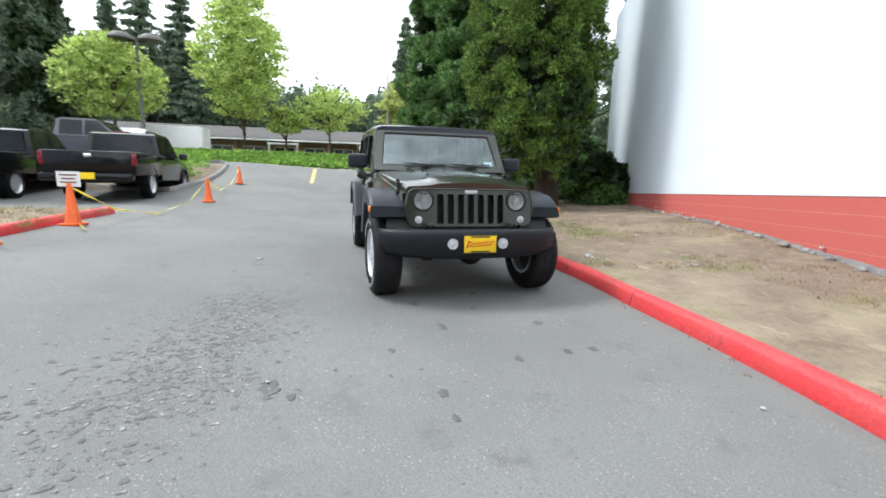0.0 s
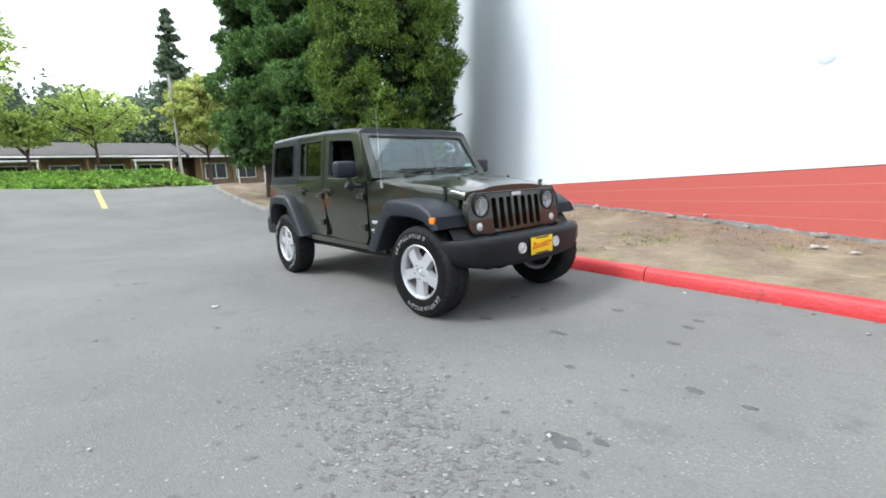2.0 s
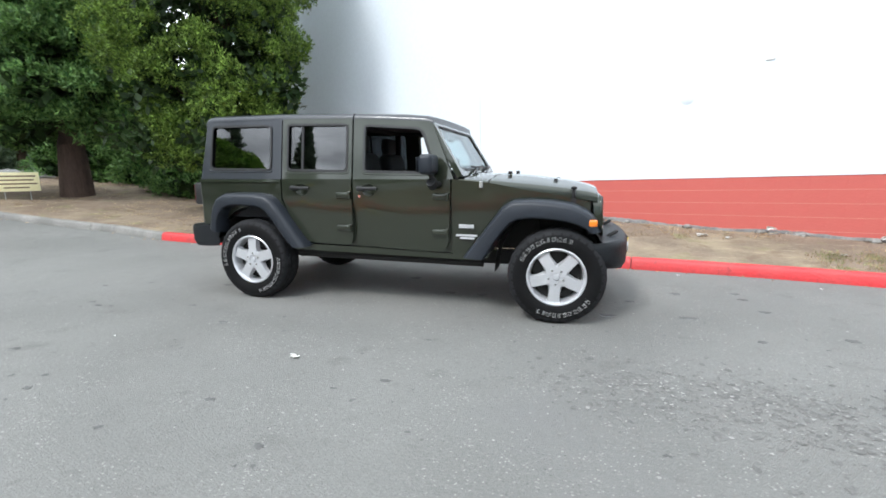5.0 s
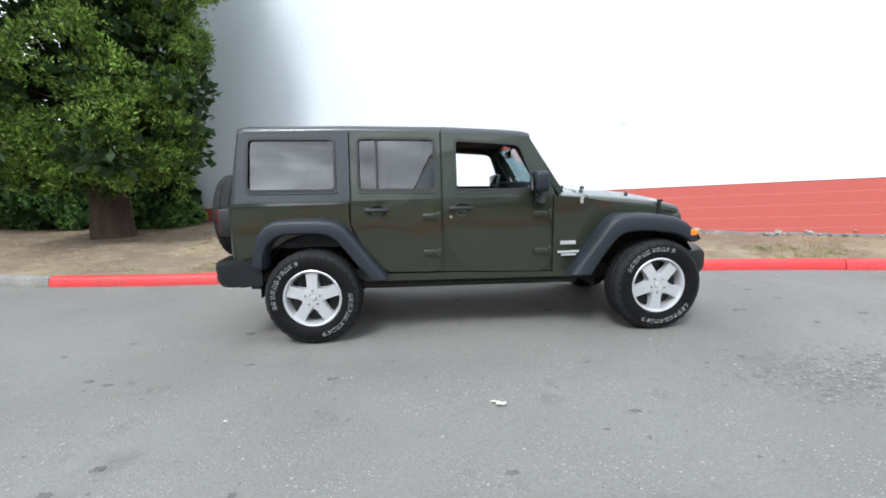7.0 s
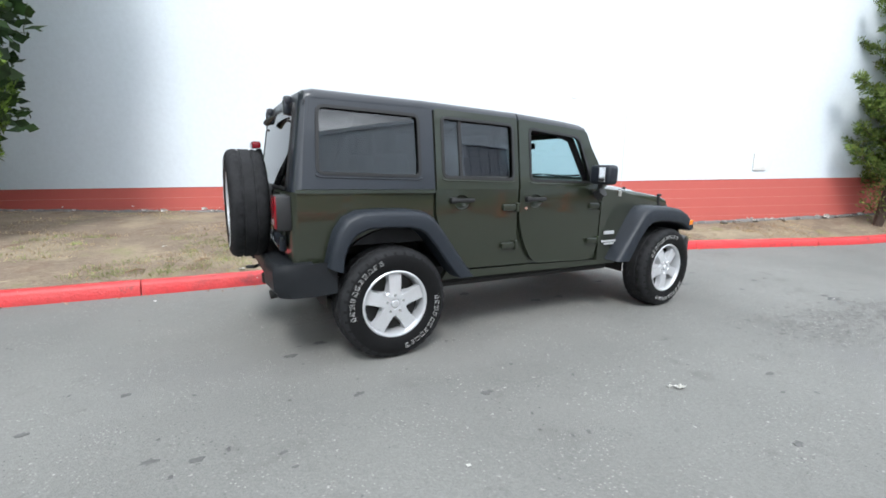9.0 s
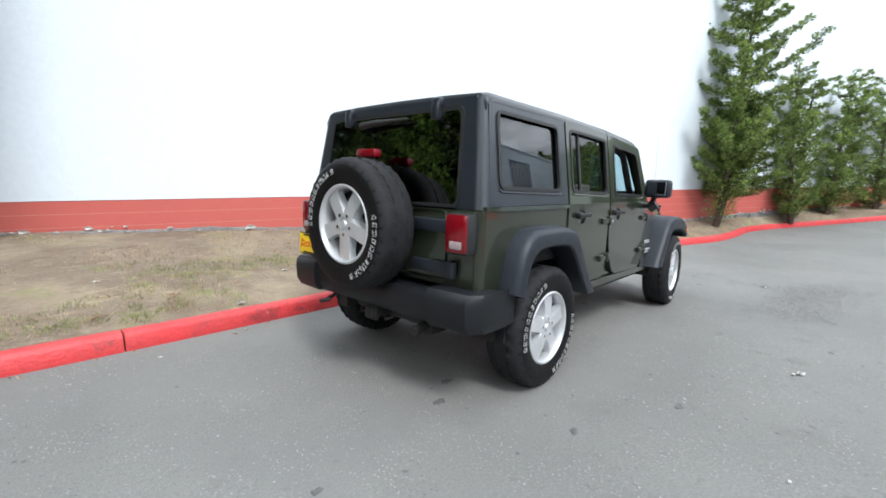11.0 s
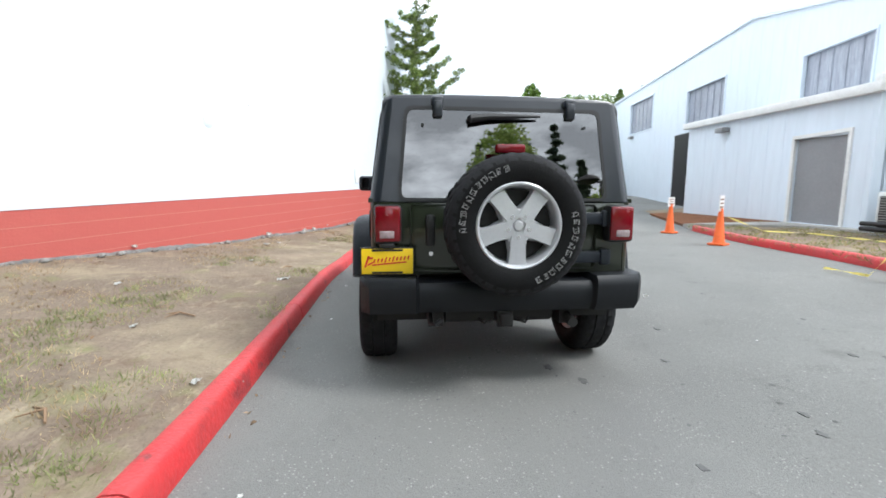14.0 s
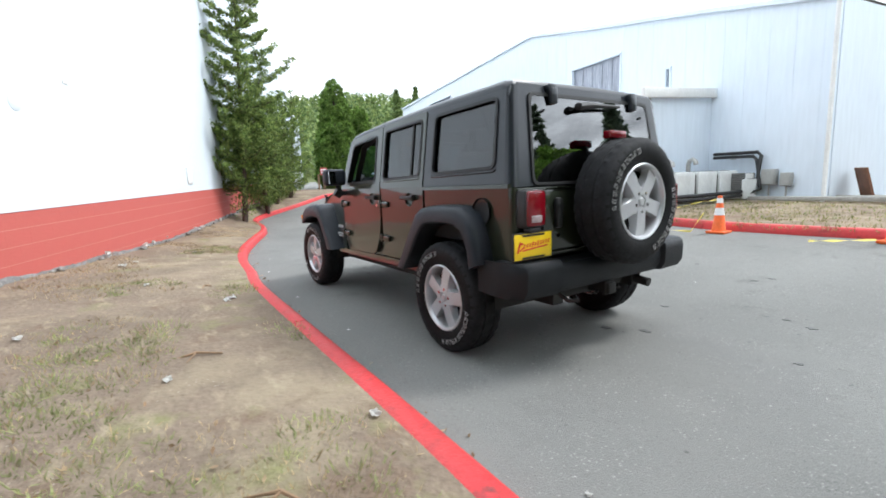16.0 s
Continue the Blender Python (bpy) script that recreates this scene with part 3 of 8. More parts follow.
box(bm, (s1 - 0.3, 9.6, 2.9), (0.6, 18, 8.0))
box(bm, ((s0 + s1) / 2, 18.6, 2.9), (s1 - s0, 0.6, 8.0))
part("end_wall", bm, M_WALLWHITE, warehouse)
bm = boxes((((s0 + s1) / 2, 9.4, TOP_Z - 0.3), (s1 - s0 - 1.2, 17.6, 0.2)))
part("roof", bm, M_ROOF, warehouse)
# small things on the wall
bm = bmesh.new()
box(bm, (2.5, 0.016, 2.75), (0.12, 0.012, 0.05), 0.003)
part("patch", bm, M_TRIM, warehouse, "grey rectangular wall patch")
bm = bmesh.new()
lathe(bm, [(0.0, -0.004), (0.1, -0.003), (0.105, 0.0), (0.11, 0.03)], 24)
bmesh.ops.translate(bm, verts=bm.verts, vec=(1.44, 0.018, 2.33))
part("plate", bm, M_WALLWHITE, warehouse, "round cover plate painted over")
bm = bmesh.new()
box(bm, (6.75, 0.005, 1.42), (0.3, 0.03, 0.38), 0.006)
part("patch", bm, M_TRIM, warehouse, "grey rectangular wall patch")


# ---------------------------------------------------------------- metal building across the lane
BM_M = pose(1.4, -11.18, 0.0, 0, 0, math.degrees(math.atan(-0.14)))
metal_building = holder("metal_building", BM_M)
tagged(metal_building, "pale blue-white metal clad shed with a lean-to", "building")
K = math.sqrt(1 + 0.14 ** 2)


def bx(x):
    return (x * 0.984 - 1.65) * K


roofline = [(0.0, 5.1), (bx(5), 5.87), (bx(9.6), 6.83), (bx(13.3), 7.66), (bx(30.3), 7.2)]
outer = [(0.0, 0.1), (bx(30.3), 0.1)] + roofline[::-1]
WINS = [((21.7, 25.0), (4.82, 6.7)), ((14.8, 17.9), (4.4, 6.02)), ((8.06, 10.6), (4.15, 5.58)), ((6.02, 6.2), (3.95, 4.6))]
bm = bmesh.new()
holes = [[(bx(a), c), (bx(b), c), (bx(b), d), (bx(a), d)] for (a, b), (c, d) in WINS]
sheet_holes(bm, outer, holes, 0.25, lambda u, v, w: (u, -w, v))
part("wall", bm, M_METALWALL, metal_building, smooth=None)
for s in np.arange(bx(1.9), bx(30.2), 0.6):
    zt = lerp_table(roofline, s)
    if any(bx(a) - 0.05 < s < bx(b) + 0.05 for (a, b), _ in WINS) or s < 0.2:
        continue
    bm = boxes(((s, 0.004, zt / 2 + 0.05), (0.025, 0.005, zt - 0.15)))
    part("rib", bm, M_METALWALL, metal_building, smooth=None)
for (a, b), (c, d) in WINS:
    w = holder("window")
    w.parent = metal_building
    part("pane", boxes((((bx(a) + bx(b)) / 2, -0.12, (c + d) / 2), (bx(b) - bx(a), 0.02, d - c))), M_WINDARK, w, "dusty grey window panel")
    fr = [((bx(a), -0.02, (c + d) / 2), (0.06, 0.12, d - c)), ((bx(b), -0.02, (c + d) / 2), (0.06, 0.12, d - c)),
          (((bx(a) + bx(b)) / 2, -0.02, c), (bx(b) - bx(a) + 0.06, 0.12, 0.06)), (((bx(a) + bx(b)) / 2, -0.02, d), (bx(b) - bx(a) + 0.06, 0.12, 0.06))]
    part("frame", boxes(*fr), M_METALWALL, w)
    if b - a > 1:
        n = int((b - a) / 0.5)
        for k in range(1, n):
            part("mullion", boxes(((bx(a) + (bx(b) - bx(a)) * k / n, -0.1, (c + d) / 2), (0.03, 0.03, d - c))), M_WINDARK, w, smooth=None)
for (u, z), (u2, z2) in zip(roofline, roofline[1:]):
    bm = bmesh.new()
    L = math.hypot(u2 - u, z2 - z)
    box(bm, (0, 0.03, 0), (L + 0.02, 0.12, 0.12), m=pose((u + u2) / 2, 0, (z + z2) / 2 + 0.05, 0, -math.degrees(math.atan2(z2 - z, u2 - u)), 0))
    part("fascia", bm, M_METALWALL, metal_building)
bm = bmesh.new()
for (u, z), (u2, z2) in zip(roofline, roofline[1:]):
    L = math.hypot(u2 - u, z2 - z)
    box(bm, (0, -9.2, 0), (L, 18.0, 0.12), m=pose((u + u2) / 2, 0, (z + z2) / 2 + 0.08, 0, -math.degrees(math.atan2(z2 - z, u2 - u)), 0))
part("roof", bm, M_ROOF, metal_building)
part("side_wall", boxes(((0.12, -9.3, 2.6), (0.24, 18.0, 5.2))), M_METALWALL, metal_building)
part("side_wall", boxes(((bx(30.3) - 0.12, -9.3, 3.7), (0.24, 18.0, 7.4))), M_METALWALL, metal_building)
bm = bmesh.new()
tube(bm, [(-0.06, 0.08, 5.1), (-0.06, 0.08, 0.45), (-0.06, 0.2, 0.36)], 0.05, 8)
part("downpipe", bm, M_TRIM, metal_building)
# lean-to with the grey door
lean = holder("lean_to")
lean.parent = metal_building
LY = 2.8  # how far the lean-to stands out
l0, l1 = bx(4.6), bx(11.9)
d0, d1 = bx(5.2), bx(6.72)
bm = bmesh.new()
sheet_holes(bm, [(l0, 0.15), (l1, 0.15), (l1, 3.5), (l0, 3.2)], [[(d0, 0.52), (d1, 0.52), (d1, 2.52), (d0, 2.47)]], 0.2, lambda u, v, w: (u, LY - w, v))
part("front_wall", bm, M_METALWALL, lean, smooth=None)
part("end_wall", boxes(((l0 + 0.1, LY / 2 - 0.12, 1.8), (0.2, LY - 0.26, 3.4))), M_METALWALL, lean)
part("end_wall", boxes(((l1 - 0.1, LY / 2 - 0.12, 1.75), (0.2, LY - 0.26, 3.3))), M_METALWALL, lean)
part("door", boxes((((d0 + d1) / 2, LY - 0.09, 1.5), (d1 - d0 - 0.02, 0.05, 2.0))), M_DOORGREY, lean, "flat grey painted steel door")
part("door_frame", boxes(((d0 - 0.04, LY + 0.01, 1.5), (0.08, 0.06, 2.06)), ((d1 + 0.04, LY + 0.01, 1.52), (0.08, 0.06, 2.1)), (((d0 + d1) / 2, LY + 0.01, 2.56), (d1 - d0 + 0.16, 0.06, 0.08))), M_TRIM, lean)
for s in np.arange(l0 + 0.15, l1 - 0.1, 0.6):
    if d0 - 0.12 < s < d1 + 0.12:
        continue
    part("rib", boxes(((s, LY + 0.003, 1.75), (0.03, 0.006, 3.1))), M_METALWALL, lean, smooth=None)
bm = bmesh.new()
box(bm, (0, 0, 0), (l1 - l0 + 0.3, 0.14, 0.2), 0.015, m=pose((l0 + l1) / 2, LY + 0.1, 3.42, 0, -2.05, 0))
part("fascia", bm, M_TRIM, lean)
bm = bmesh.new()
box(bm, (0, 0, 0), (0.14, LY + 0.24, 0.26), 0.015, m=pose(l0 - 0.08, LY / 2 + 0.05, 3.46, -2.5, 0, 0))
part("fascia", bm, M_TRIM, lean)
bm = bmesh.new()
box(bm, (0, 0, 0), (l1 - l0 + 0.1, LY + 0.1, 0.06), m=pose((l0 + l1) / 2, LY / 2, 3.56, -2.5, -2.05, 0))
part("roof", bm, M_TRIM, lean)
bm = bmesh.new()
box(bm, (bx(9.67), LY + 0.12, 3.13), (0.42, 0.24, 0.14), 0.03)
part("wall_light", bm, M_DOORGREY, lean, "grey flood light under the eave")
bm = bmesh.new()
box(bm, (bx(24.5), 0.12, 4.62), (0.4, 0.22, 0.14), 0.03)
part("wall_light", bm, M_DOORGREY, metal_building, "grey flood light")
# no opening is cut: the doorway's inner shade is a black sheet on the wall
part("side_door", boxes(((bx(18.1), 0.05, 2.25), (1.3, 0.06, 3.6))), M_BLACK, metal_building, "flat black sheet standing for an unlit open doorway")


M_ACPALE = mat("pale_cooling_unit_paint", (0.72, 0.74, 0.73), 0.5, vary=0.15, scale=2, fine=20)


def ac_unit(x, y, z, yaw, w=0.74, h=0.84):
    """A square outdoor cooling unit with louvred sides, a fan grille and its feet."""
    t = holder("cooling_unit", pose(x, y, z, 0, 0, yaw))
    tagged(t, "grey outdoor air conditioning unit on a pad by the wall", "cooling unit", group="cooling units by the lean-to")
    bm = bmesh.new()
    box(bm, (0, 0, h / 2 + 0.04), (w, w, h - 0.08), 0.03)
    part("casing", bm, M_ACPALE, t)
    for s in (-1, 1):
        part("louvre_backing", boxes(((0, s * (w / 2 + 0.001), 0.44), (w - 0.14, 0.006, 0.64))), M_BLACK, t, smooth=None)
    for s in (-1, 1):
        part("access_panel", boxes(((s * (w / 2 + 0.003), 0.08, 0.5), (0.008, w * 0.62, 0.5))), M_ACPALE, t, smooth=None)
        for k in range(13):
            part("louvre", boxes(((0, s * (w / 2 + 0.004), 0.16 + k * 0.048), (w - 0.12, 0.02, 0.014))), M_STEELGREY, t, smooth=None)
    bm = bmesh.new()
    for r in (0.08, 0.16, 0.24, 0.31):
        lathe(bm, [(r, h + 0.0), (r + 0.012, h + 0.012), (r + 0.012, h)], 24, "z")
    part("fan_grille", bm, M_BLACK, t)
    part("pad", boxes(((0, 0, -0.03), (w + 0.1, w + 0.1, 0.14))), M_CONCRETE, t)
    return t


for k in range(3):
    ac_unit(3.78 - 0.12 * k, -8.75 - 0.85 * k, 0.42, -8)
ac_unit(3.05, -10.75, 0.42, -8, 0.55, 0.6)


def wall_box(x, y, z, w, h, material, label):
    t = holder("service_box", pose(x, y, z, 0, 0, -8))
    tagged(t, label, "meter box")
    bm = bmesh.new()
    box(bm, (0, 0, 0), (w, 0.18, h), 0.015)
    part("body", bm, material, t)
    part("lid", boxes(((0, 0.1, 0), (w * 0.86, 0.02, h * 0.86))), material, t)
    bm = bmesh.new()
    tube(bm, [(0, 0, -h / 2), (0, 0, -h / 2 - 0.5)], 0.022, 6)
    part("conduit", bm, M_STEELGREY, t)


wall_box(2.55, -11.21, 1.05, 0.34, 0.42, M_STEELGREY, "grey electric meter box on the shed wall")
wall_box(2.15, -11.17, 0.98, 0.24, 0.34, M_STEELGREY, "small grey meter box on the shed wall")
pipes = holder("pipe_run")
tagged(pipes, "black insulated pipes bent along the shed wall", "pipes")
for k in range(2):
    bm = bmesh.new()
    o = 0.1 * k
    tube(bm, [(4.25, -8.22, 0.66 - o), (3.3, -8.26, 0.66 - o), (3.12, -9.0, 0.67 - o), (2.86, -10.6, 0.7 - o), (2.8 - o, -11.07, 0.85 - o), (2.75 + o, -11.17, 1.62 - o), (2.85 + o, -11.19, 1.72 - o), (4.0, -11.27, 1.74 - o)], 0.045, 8)
    part("pipe", bm, M_BLACK, pipes, smooth=60)
part("bracket", boxes(((3.5, -11.3, 1.66), (0.06, 0.16, 0.2))), M_STEELGREY, pipes)
for x, y, h in ((4.6, -8.85, 1.35), (4.55, -9.9, 1.4)):
    t = holder("vent_pipe", pose(x - 0.55, y, 0.42, 0, 0, -8))
    tagged(t, "bent silver vent pipe behind the cooling units", "vent pipe", group="vent pipes")
    bm = bmesh.new()
    tube(bm, [(0, 0, 0), (0, 0, h - 0.35), (-0.03, 0, h - 0.26), (-0.12, 0, h - 0.22), (-0.2, 0, h - 0.28), (-0.22, 0, h - 0.36)], 0.06, 12)
    part("pipe", bm, M_STEELGREY, t, smooth=50)
    part("flange", (lambda b: (cyl(b, (0, 0, 0.0), (0, 0, 0.03), 0.1, 16), b)[1])(bmesh.new()), M_STEELGREY, t)
for i, (x, y, a, L) in enumerate(((1.6, -10.55, -6, 3.2), (0.9, -10.95, -14, 2.6), (0.2, -11.3, -20, 2.2))):
    t = holder("timber", pose(x, y, strip_at(x, y) + 0.02, 0, 0, a))
    tagged(t, "weathered grey timber lying in the dry grass", "timber", group="timbers by the shed")
    bm = bmesh.new()
    box(bm, (0, 0, 0.05), (L, 0.14, 0.1), 0.012)
    part("beam", bm, M_CONCRETE, t)
t = holder("rusty_panel", pose(0.75, -12.1, 0.42, -14, 0, -60))
tagged(t, "rusty brown sheet leaning on the shed", "scrap panel")
bm = bmesh.new()
box(bm, (0, 0, 0.4), (0.75, 0.03, 0.8), 0.01)
part("sheet", bm, M_RUST, t)
part("rim", boxes(((0, 0.02, 0.79), (0.75, 0.03, 0.04)), ((-0.36, 0.02, 0.4), (0.04, 0.03, 0.74)), ((0.36, 0.02, 0.4), (0.04, 0.03, 0.74))), M_RUST, t)
t = holder("step_ladder", pose(0.1, -12.6, 0.34, 0, 0, 30))
tagged(t, "white step ladder standing by the shed", "ladder")
for s in (-0.22, 0.22):
    bm = bmesh.new()
    tube(bm, [(s, 0.3, 0), (s * 0.7, 0.0, 1.7)], 0.025, 6)
    part("rail", bm, M_WHITE, t)
    bm = bmesh.new()
    tube(bm, [(s, -0.35, 0), (s * 0.7, -0.03, 1.7)], 0.02, 6)
    part("leg", bm, M_WHITE, t)
for k in range(1, 6):
    part("tread", boxes(((0, 0.3 - 0.3 * k / 6, 1.7 * k / 6), (0.4 - 0.02 * k, 0.08, 0.02))), M_WHITE, t)


# ---------------------------------------------------------------- trees
RNG = np.random.default_rng(11)


def leaves(centres, radii, per, length, width, squash=0.8, shell=0.55, lift=0.15):
    """Small pointed leaves over lumps: returns corners and four-sided faces."""
    c = np.repeat(np.asarray(centres, float), per, 0)
    r = np.repeat(np.asarray(radii, float), per)[:, None]
    n = len(c)
    d = RNG.normal(size=(n, 3))
    d /= np.linalg.norm(d, axis=1)[:, None]
    pos = c + d * r * (shell + (1.05 - shell) * RNG.random((n, 1)) ** 0.5) * (1, 1, squash)
    ax = d + RNG.normal(size=(n, 3)) * 0.55 + (0, 0, lift)
    ax /= np.linalg.norm(ax, axis=1)[:, None]
    sd = np.cross(ax, RNG.normal(size=(n, 3)))
    sd /= np.linalg.norm(sd, axis=1)[:, None] + 1e-9
    L = length * (0.6 + 0.8 * RNG.random((n, 1)))
    W = width * (0.6 + 0.8 * RNG.random((n, 1)))
    v = np.stack([pos - ax * L * 0.5, pos + sd * W * 0.5, pos + ax * L * 0.5, pos - sd * W * 0.5], 1).reshape(-1, 3)
    return v, np.arange(4 * n).reshape(-1, 4)


def trunk_mesh(bm, h, r, lean=0.0, n=10, bend=0.25, seed=0):
    pts, rad = [], []
    for k in range(9):
        t = k / 8
        pts.append((lean * t * h + bend * 0.3 * noise.noise((t * 2.3, seed, 0)), bend * 0.3 * noise.noise((t * 2.3, seed, 9)), h * t - 0.15))
        rad.append(r * (1.25 if k == 0 else 1) * (1 - 0.85 * t))
    tube(bm, pts, rad, n)
    return pts


def conifer(name, label, x, y, z, h, r, low, lobes, per, material, lobe_r, leaf=(0.16, 0.05), shape=0.75, trunk=0.3, inner=True, seed=0, squash=0.8, category="tree", lift=0.25, fill=0.0, tufts=0, tuft_r=0.14, shift=(0, 0), flat=1.0, base=(0.72, 3.0)):
    """A dense evergreen: trunk, limbs, and a crown of leafy lumps over an inner crown coloured dark for shade."""
    t = holder(name, pose(x, y, z))
    tagged(t, label, category)
    bm = bmesh.new()
    trunk_mesh(bm, h * 0.95, trunk, seed=seed)
    part("trunk", bm, M_BARK, t, smooth=60)
    bm = bmesh.new()
    g = np.random.default_rng(seed)
    for k in range(14):
        a, hz = g.random() * 6.28, low * 0.6 + (h * 0.5) * g.random()
        rr = r * 0.75 * (1 - hz / h) ** shape
        tube(bm, [(0, 0, hz), (rr * 0.5 * math.cos(a), rr * 0.5 * math.sin(a), hz + 0.15), (rr * math.cos(a), rr * math.sin(a), hz + 0.5)], [0.07, 0.05, 0.02], 6)
    part("branchwork", bm, M_BARK, t, smooth=60)
    hh = low + (h - low) * (1 - g.random(lobes) ** 0.62)
    rel = np.clip((hh - low) / (h - low), 0, 1)
    env = r * np.minimum((1 - rel) ** shape * 1.12, 1.0) * np.minimum(1, base[0] + rel * base[1])
    a = g.random(lobes) * 2 * np.pi
    bulge = np.array([1 + 0.16 * noise.noise((math.cos(q) * 1.4, math.sin(q) * 1.4, p * 0.8 + seed)) for q, p in zip(a, hh)])
    rad = env * bulge * (0.72 + 0.34 * g.random(lobes)) - lobe_r * 0.4
    if fill:
        rad = env * (fill + (1 - fill) * g.random(lobes) ** 0.5)
    c = np.stack([np.cos(a) * rad, np.sin(a) * rad, hh], 1)
    lr = lobe_r * (0.65 + 0.7 * g.random(lobes)) * (0.55 + 0.45 * (1 - rel))
    place = lambda q: q * (1, flat, 1) + (*shift, 0)
    if tufts:
        # every lump carries its own tufts on its outer and upper side
        n3 = lobes * tufts
        out = np.repeat(np.stack([np.cos(a), np.sin(a), np.full(lobes, 0.45)], 1), tufts, 0)
        d = g.normal(size=(n3, 3)) + out * 0.9
        d /= np.linalg.norm(d, axis=1)[:, None]
        c = np.repeat(c, tufts, 0) + d * np.repeat(lr, tufts)[:, None] * (1, 1, 0.72)
        lr = tuft_r * (0.6 + 0.8 * g.random(n3))
    v, f = leaves(place(c), lr, per, *leaf, squash=squash, lift=lift)
    mesh_np("crown", v, f, material, t)
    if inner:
        # larger leaves, coloured dark to stand for the shade between the lumps
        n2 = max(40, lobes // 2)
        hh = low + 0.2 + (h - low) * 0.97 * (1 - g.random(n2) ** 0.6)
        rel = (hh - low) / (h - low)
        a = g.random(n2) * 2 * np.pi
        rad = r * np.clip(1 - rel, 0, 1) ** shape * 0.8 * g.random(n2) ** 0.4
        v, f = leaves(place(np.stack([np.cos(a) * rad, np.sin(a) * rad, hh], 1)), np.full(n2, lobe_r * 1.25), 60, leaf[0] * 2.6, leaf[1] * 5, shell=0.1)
        mesh_np("inner_crown", v, f, L_CEDARSHADE, t)
    return t


def broadleaf(name, label, x, y, z, h, r, low, lobes, per, material, leaf=(0.2, 0.14), lobe_r=0.6, trunk=0.14, seed=0, egg=0.9):
    """A street tree: forked trunk, limbs, and an uneven airy crown."""
    t = holder(name, pose(x, y, z))
    tagged(t, label, "tree")
    g = np.random.default_rng(seed)
    bm = bmesh.new()
    trunk_mesh(bm, h * 0.7, trunk, seed=seed)
    part("trunk", bm, M_BARK, t, smooth=60)
    bm = bmesh.new()
    for k in range(12):
        a, hz = g.random() * 6.28, low + (h - low) * 0.55 * g.random()
        rr = r * 0.8
        tube(bm, [(0, 0, hz - 0.3), (rr * 0.5 * math.cos(a), rr * 0.5 * math.sin(a), hz + 0.4), (rr * math.cos(a), rr * math.sin(a), hz + 1.1)], [trunk * 0.45, trunk * 0.3, 0.02], 6)
    part("branchwork", bm, M_BARK, t, smooth=60)
    d = g.normal(size=(lobes, 3))
    d /= np.linalg.norm(d, axis=1)[:, None]
    mid = (h + low) / 2
    q = g.random((lobes, 1)) ** 0.4
    c = d * q * (r, r, (h - low) / 2 * egg)
    taper = 1 - 0.45 * np.clip(c[:, 2] / ((h - low) / 2), 0, 1)
    c[:, 0] *= taper
    c[:, 1] *= taper
    c += (0, 0, mid)
    v, f = leaves(c, lobe_r * (0.6 + 0.8 * g.random(lobes)), per, *leaf, shell=0.1, squash=0.42)
    mesh_np("crown", v, f, material, t)
    return t


def fir(name, label, x, y, z, h, r, low, material, seed=0, tiers=26, per=9, leaf=(0.9, 0.34), sparse=0.0):
    """A tall forest conifer: whorls of drooping boughs on a straight trunk."""
    t = holder(name, pose(x, y, z))
    tagged(t, label, "tree")
    g = np.random.default_rng(seed)
    bm = bmesh.new()
    trunk_mesh(bm, h, 0.22 + h * 0.008, seed=seed, bend=0.1)
    part("trunk", bm, M_BARK, t, smooth=60)
    cs, rs = [], []
    for k in range(tiers):
        q = k / (tiers - 1)
        hz = low + (h - low) * q
        rr = r * (1 - q) ** 0.85 + 0.15
        for j in range(per):
            if g.random() < sparse:
                continue
            a = g.random() * 6.28
            L = rr * (0.7 + 0.4 * g.random())
            for s in np.arange(0.25, 1.01, 0.25):
                cs.append((math.cos(a) * L * s, math.sin(a) * L * s, hz - 0.22 * L * s + 0.1 * g.normal()))
                rs.append(0.34 + 0.16 * L * (1 - s * 0.5))
    v, f = leaves(cs, rs, 14, *leaf, squash=0.45, shell=0.2, lift=-0.1)
    mesh_np("crown", v, f, material, t)
    return t


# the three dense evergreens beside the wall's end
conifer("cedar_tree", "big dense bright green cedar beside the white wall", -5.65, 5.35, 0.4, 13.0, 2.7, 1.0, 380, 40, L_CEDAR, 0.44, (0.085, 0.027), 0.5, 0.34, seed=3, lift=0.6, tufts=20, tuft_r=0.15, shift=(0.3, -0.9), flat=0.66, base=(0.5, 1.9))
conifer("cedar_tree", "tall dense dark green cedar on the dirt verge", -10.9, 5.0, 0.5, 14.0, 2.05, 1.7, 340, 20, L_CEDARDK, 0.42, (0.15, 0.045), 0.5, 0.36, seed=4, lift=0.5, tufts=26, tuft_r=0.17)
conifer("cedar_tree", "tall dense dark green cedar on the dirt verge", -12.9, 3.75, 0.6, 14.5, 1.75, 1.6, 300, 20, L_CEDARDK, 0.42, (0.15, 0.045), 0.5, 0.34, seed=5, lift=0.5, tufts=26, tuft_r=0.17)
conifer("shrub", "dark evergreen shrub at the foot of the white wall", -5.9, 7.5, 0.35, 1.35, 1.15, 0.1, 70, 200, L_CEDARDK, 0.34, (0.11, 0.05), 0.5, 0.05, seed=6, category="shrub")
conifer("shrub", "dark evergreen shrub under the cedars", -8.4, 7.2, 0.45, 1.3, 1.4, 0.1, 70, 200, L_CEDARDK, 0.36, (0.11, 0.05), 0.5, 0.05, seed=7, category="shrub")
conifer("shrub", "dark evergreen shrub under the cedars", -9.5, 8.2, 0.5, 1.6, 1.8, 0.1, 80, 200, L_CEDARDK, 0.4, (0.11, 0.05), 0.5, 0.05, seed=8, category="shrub")
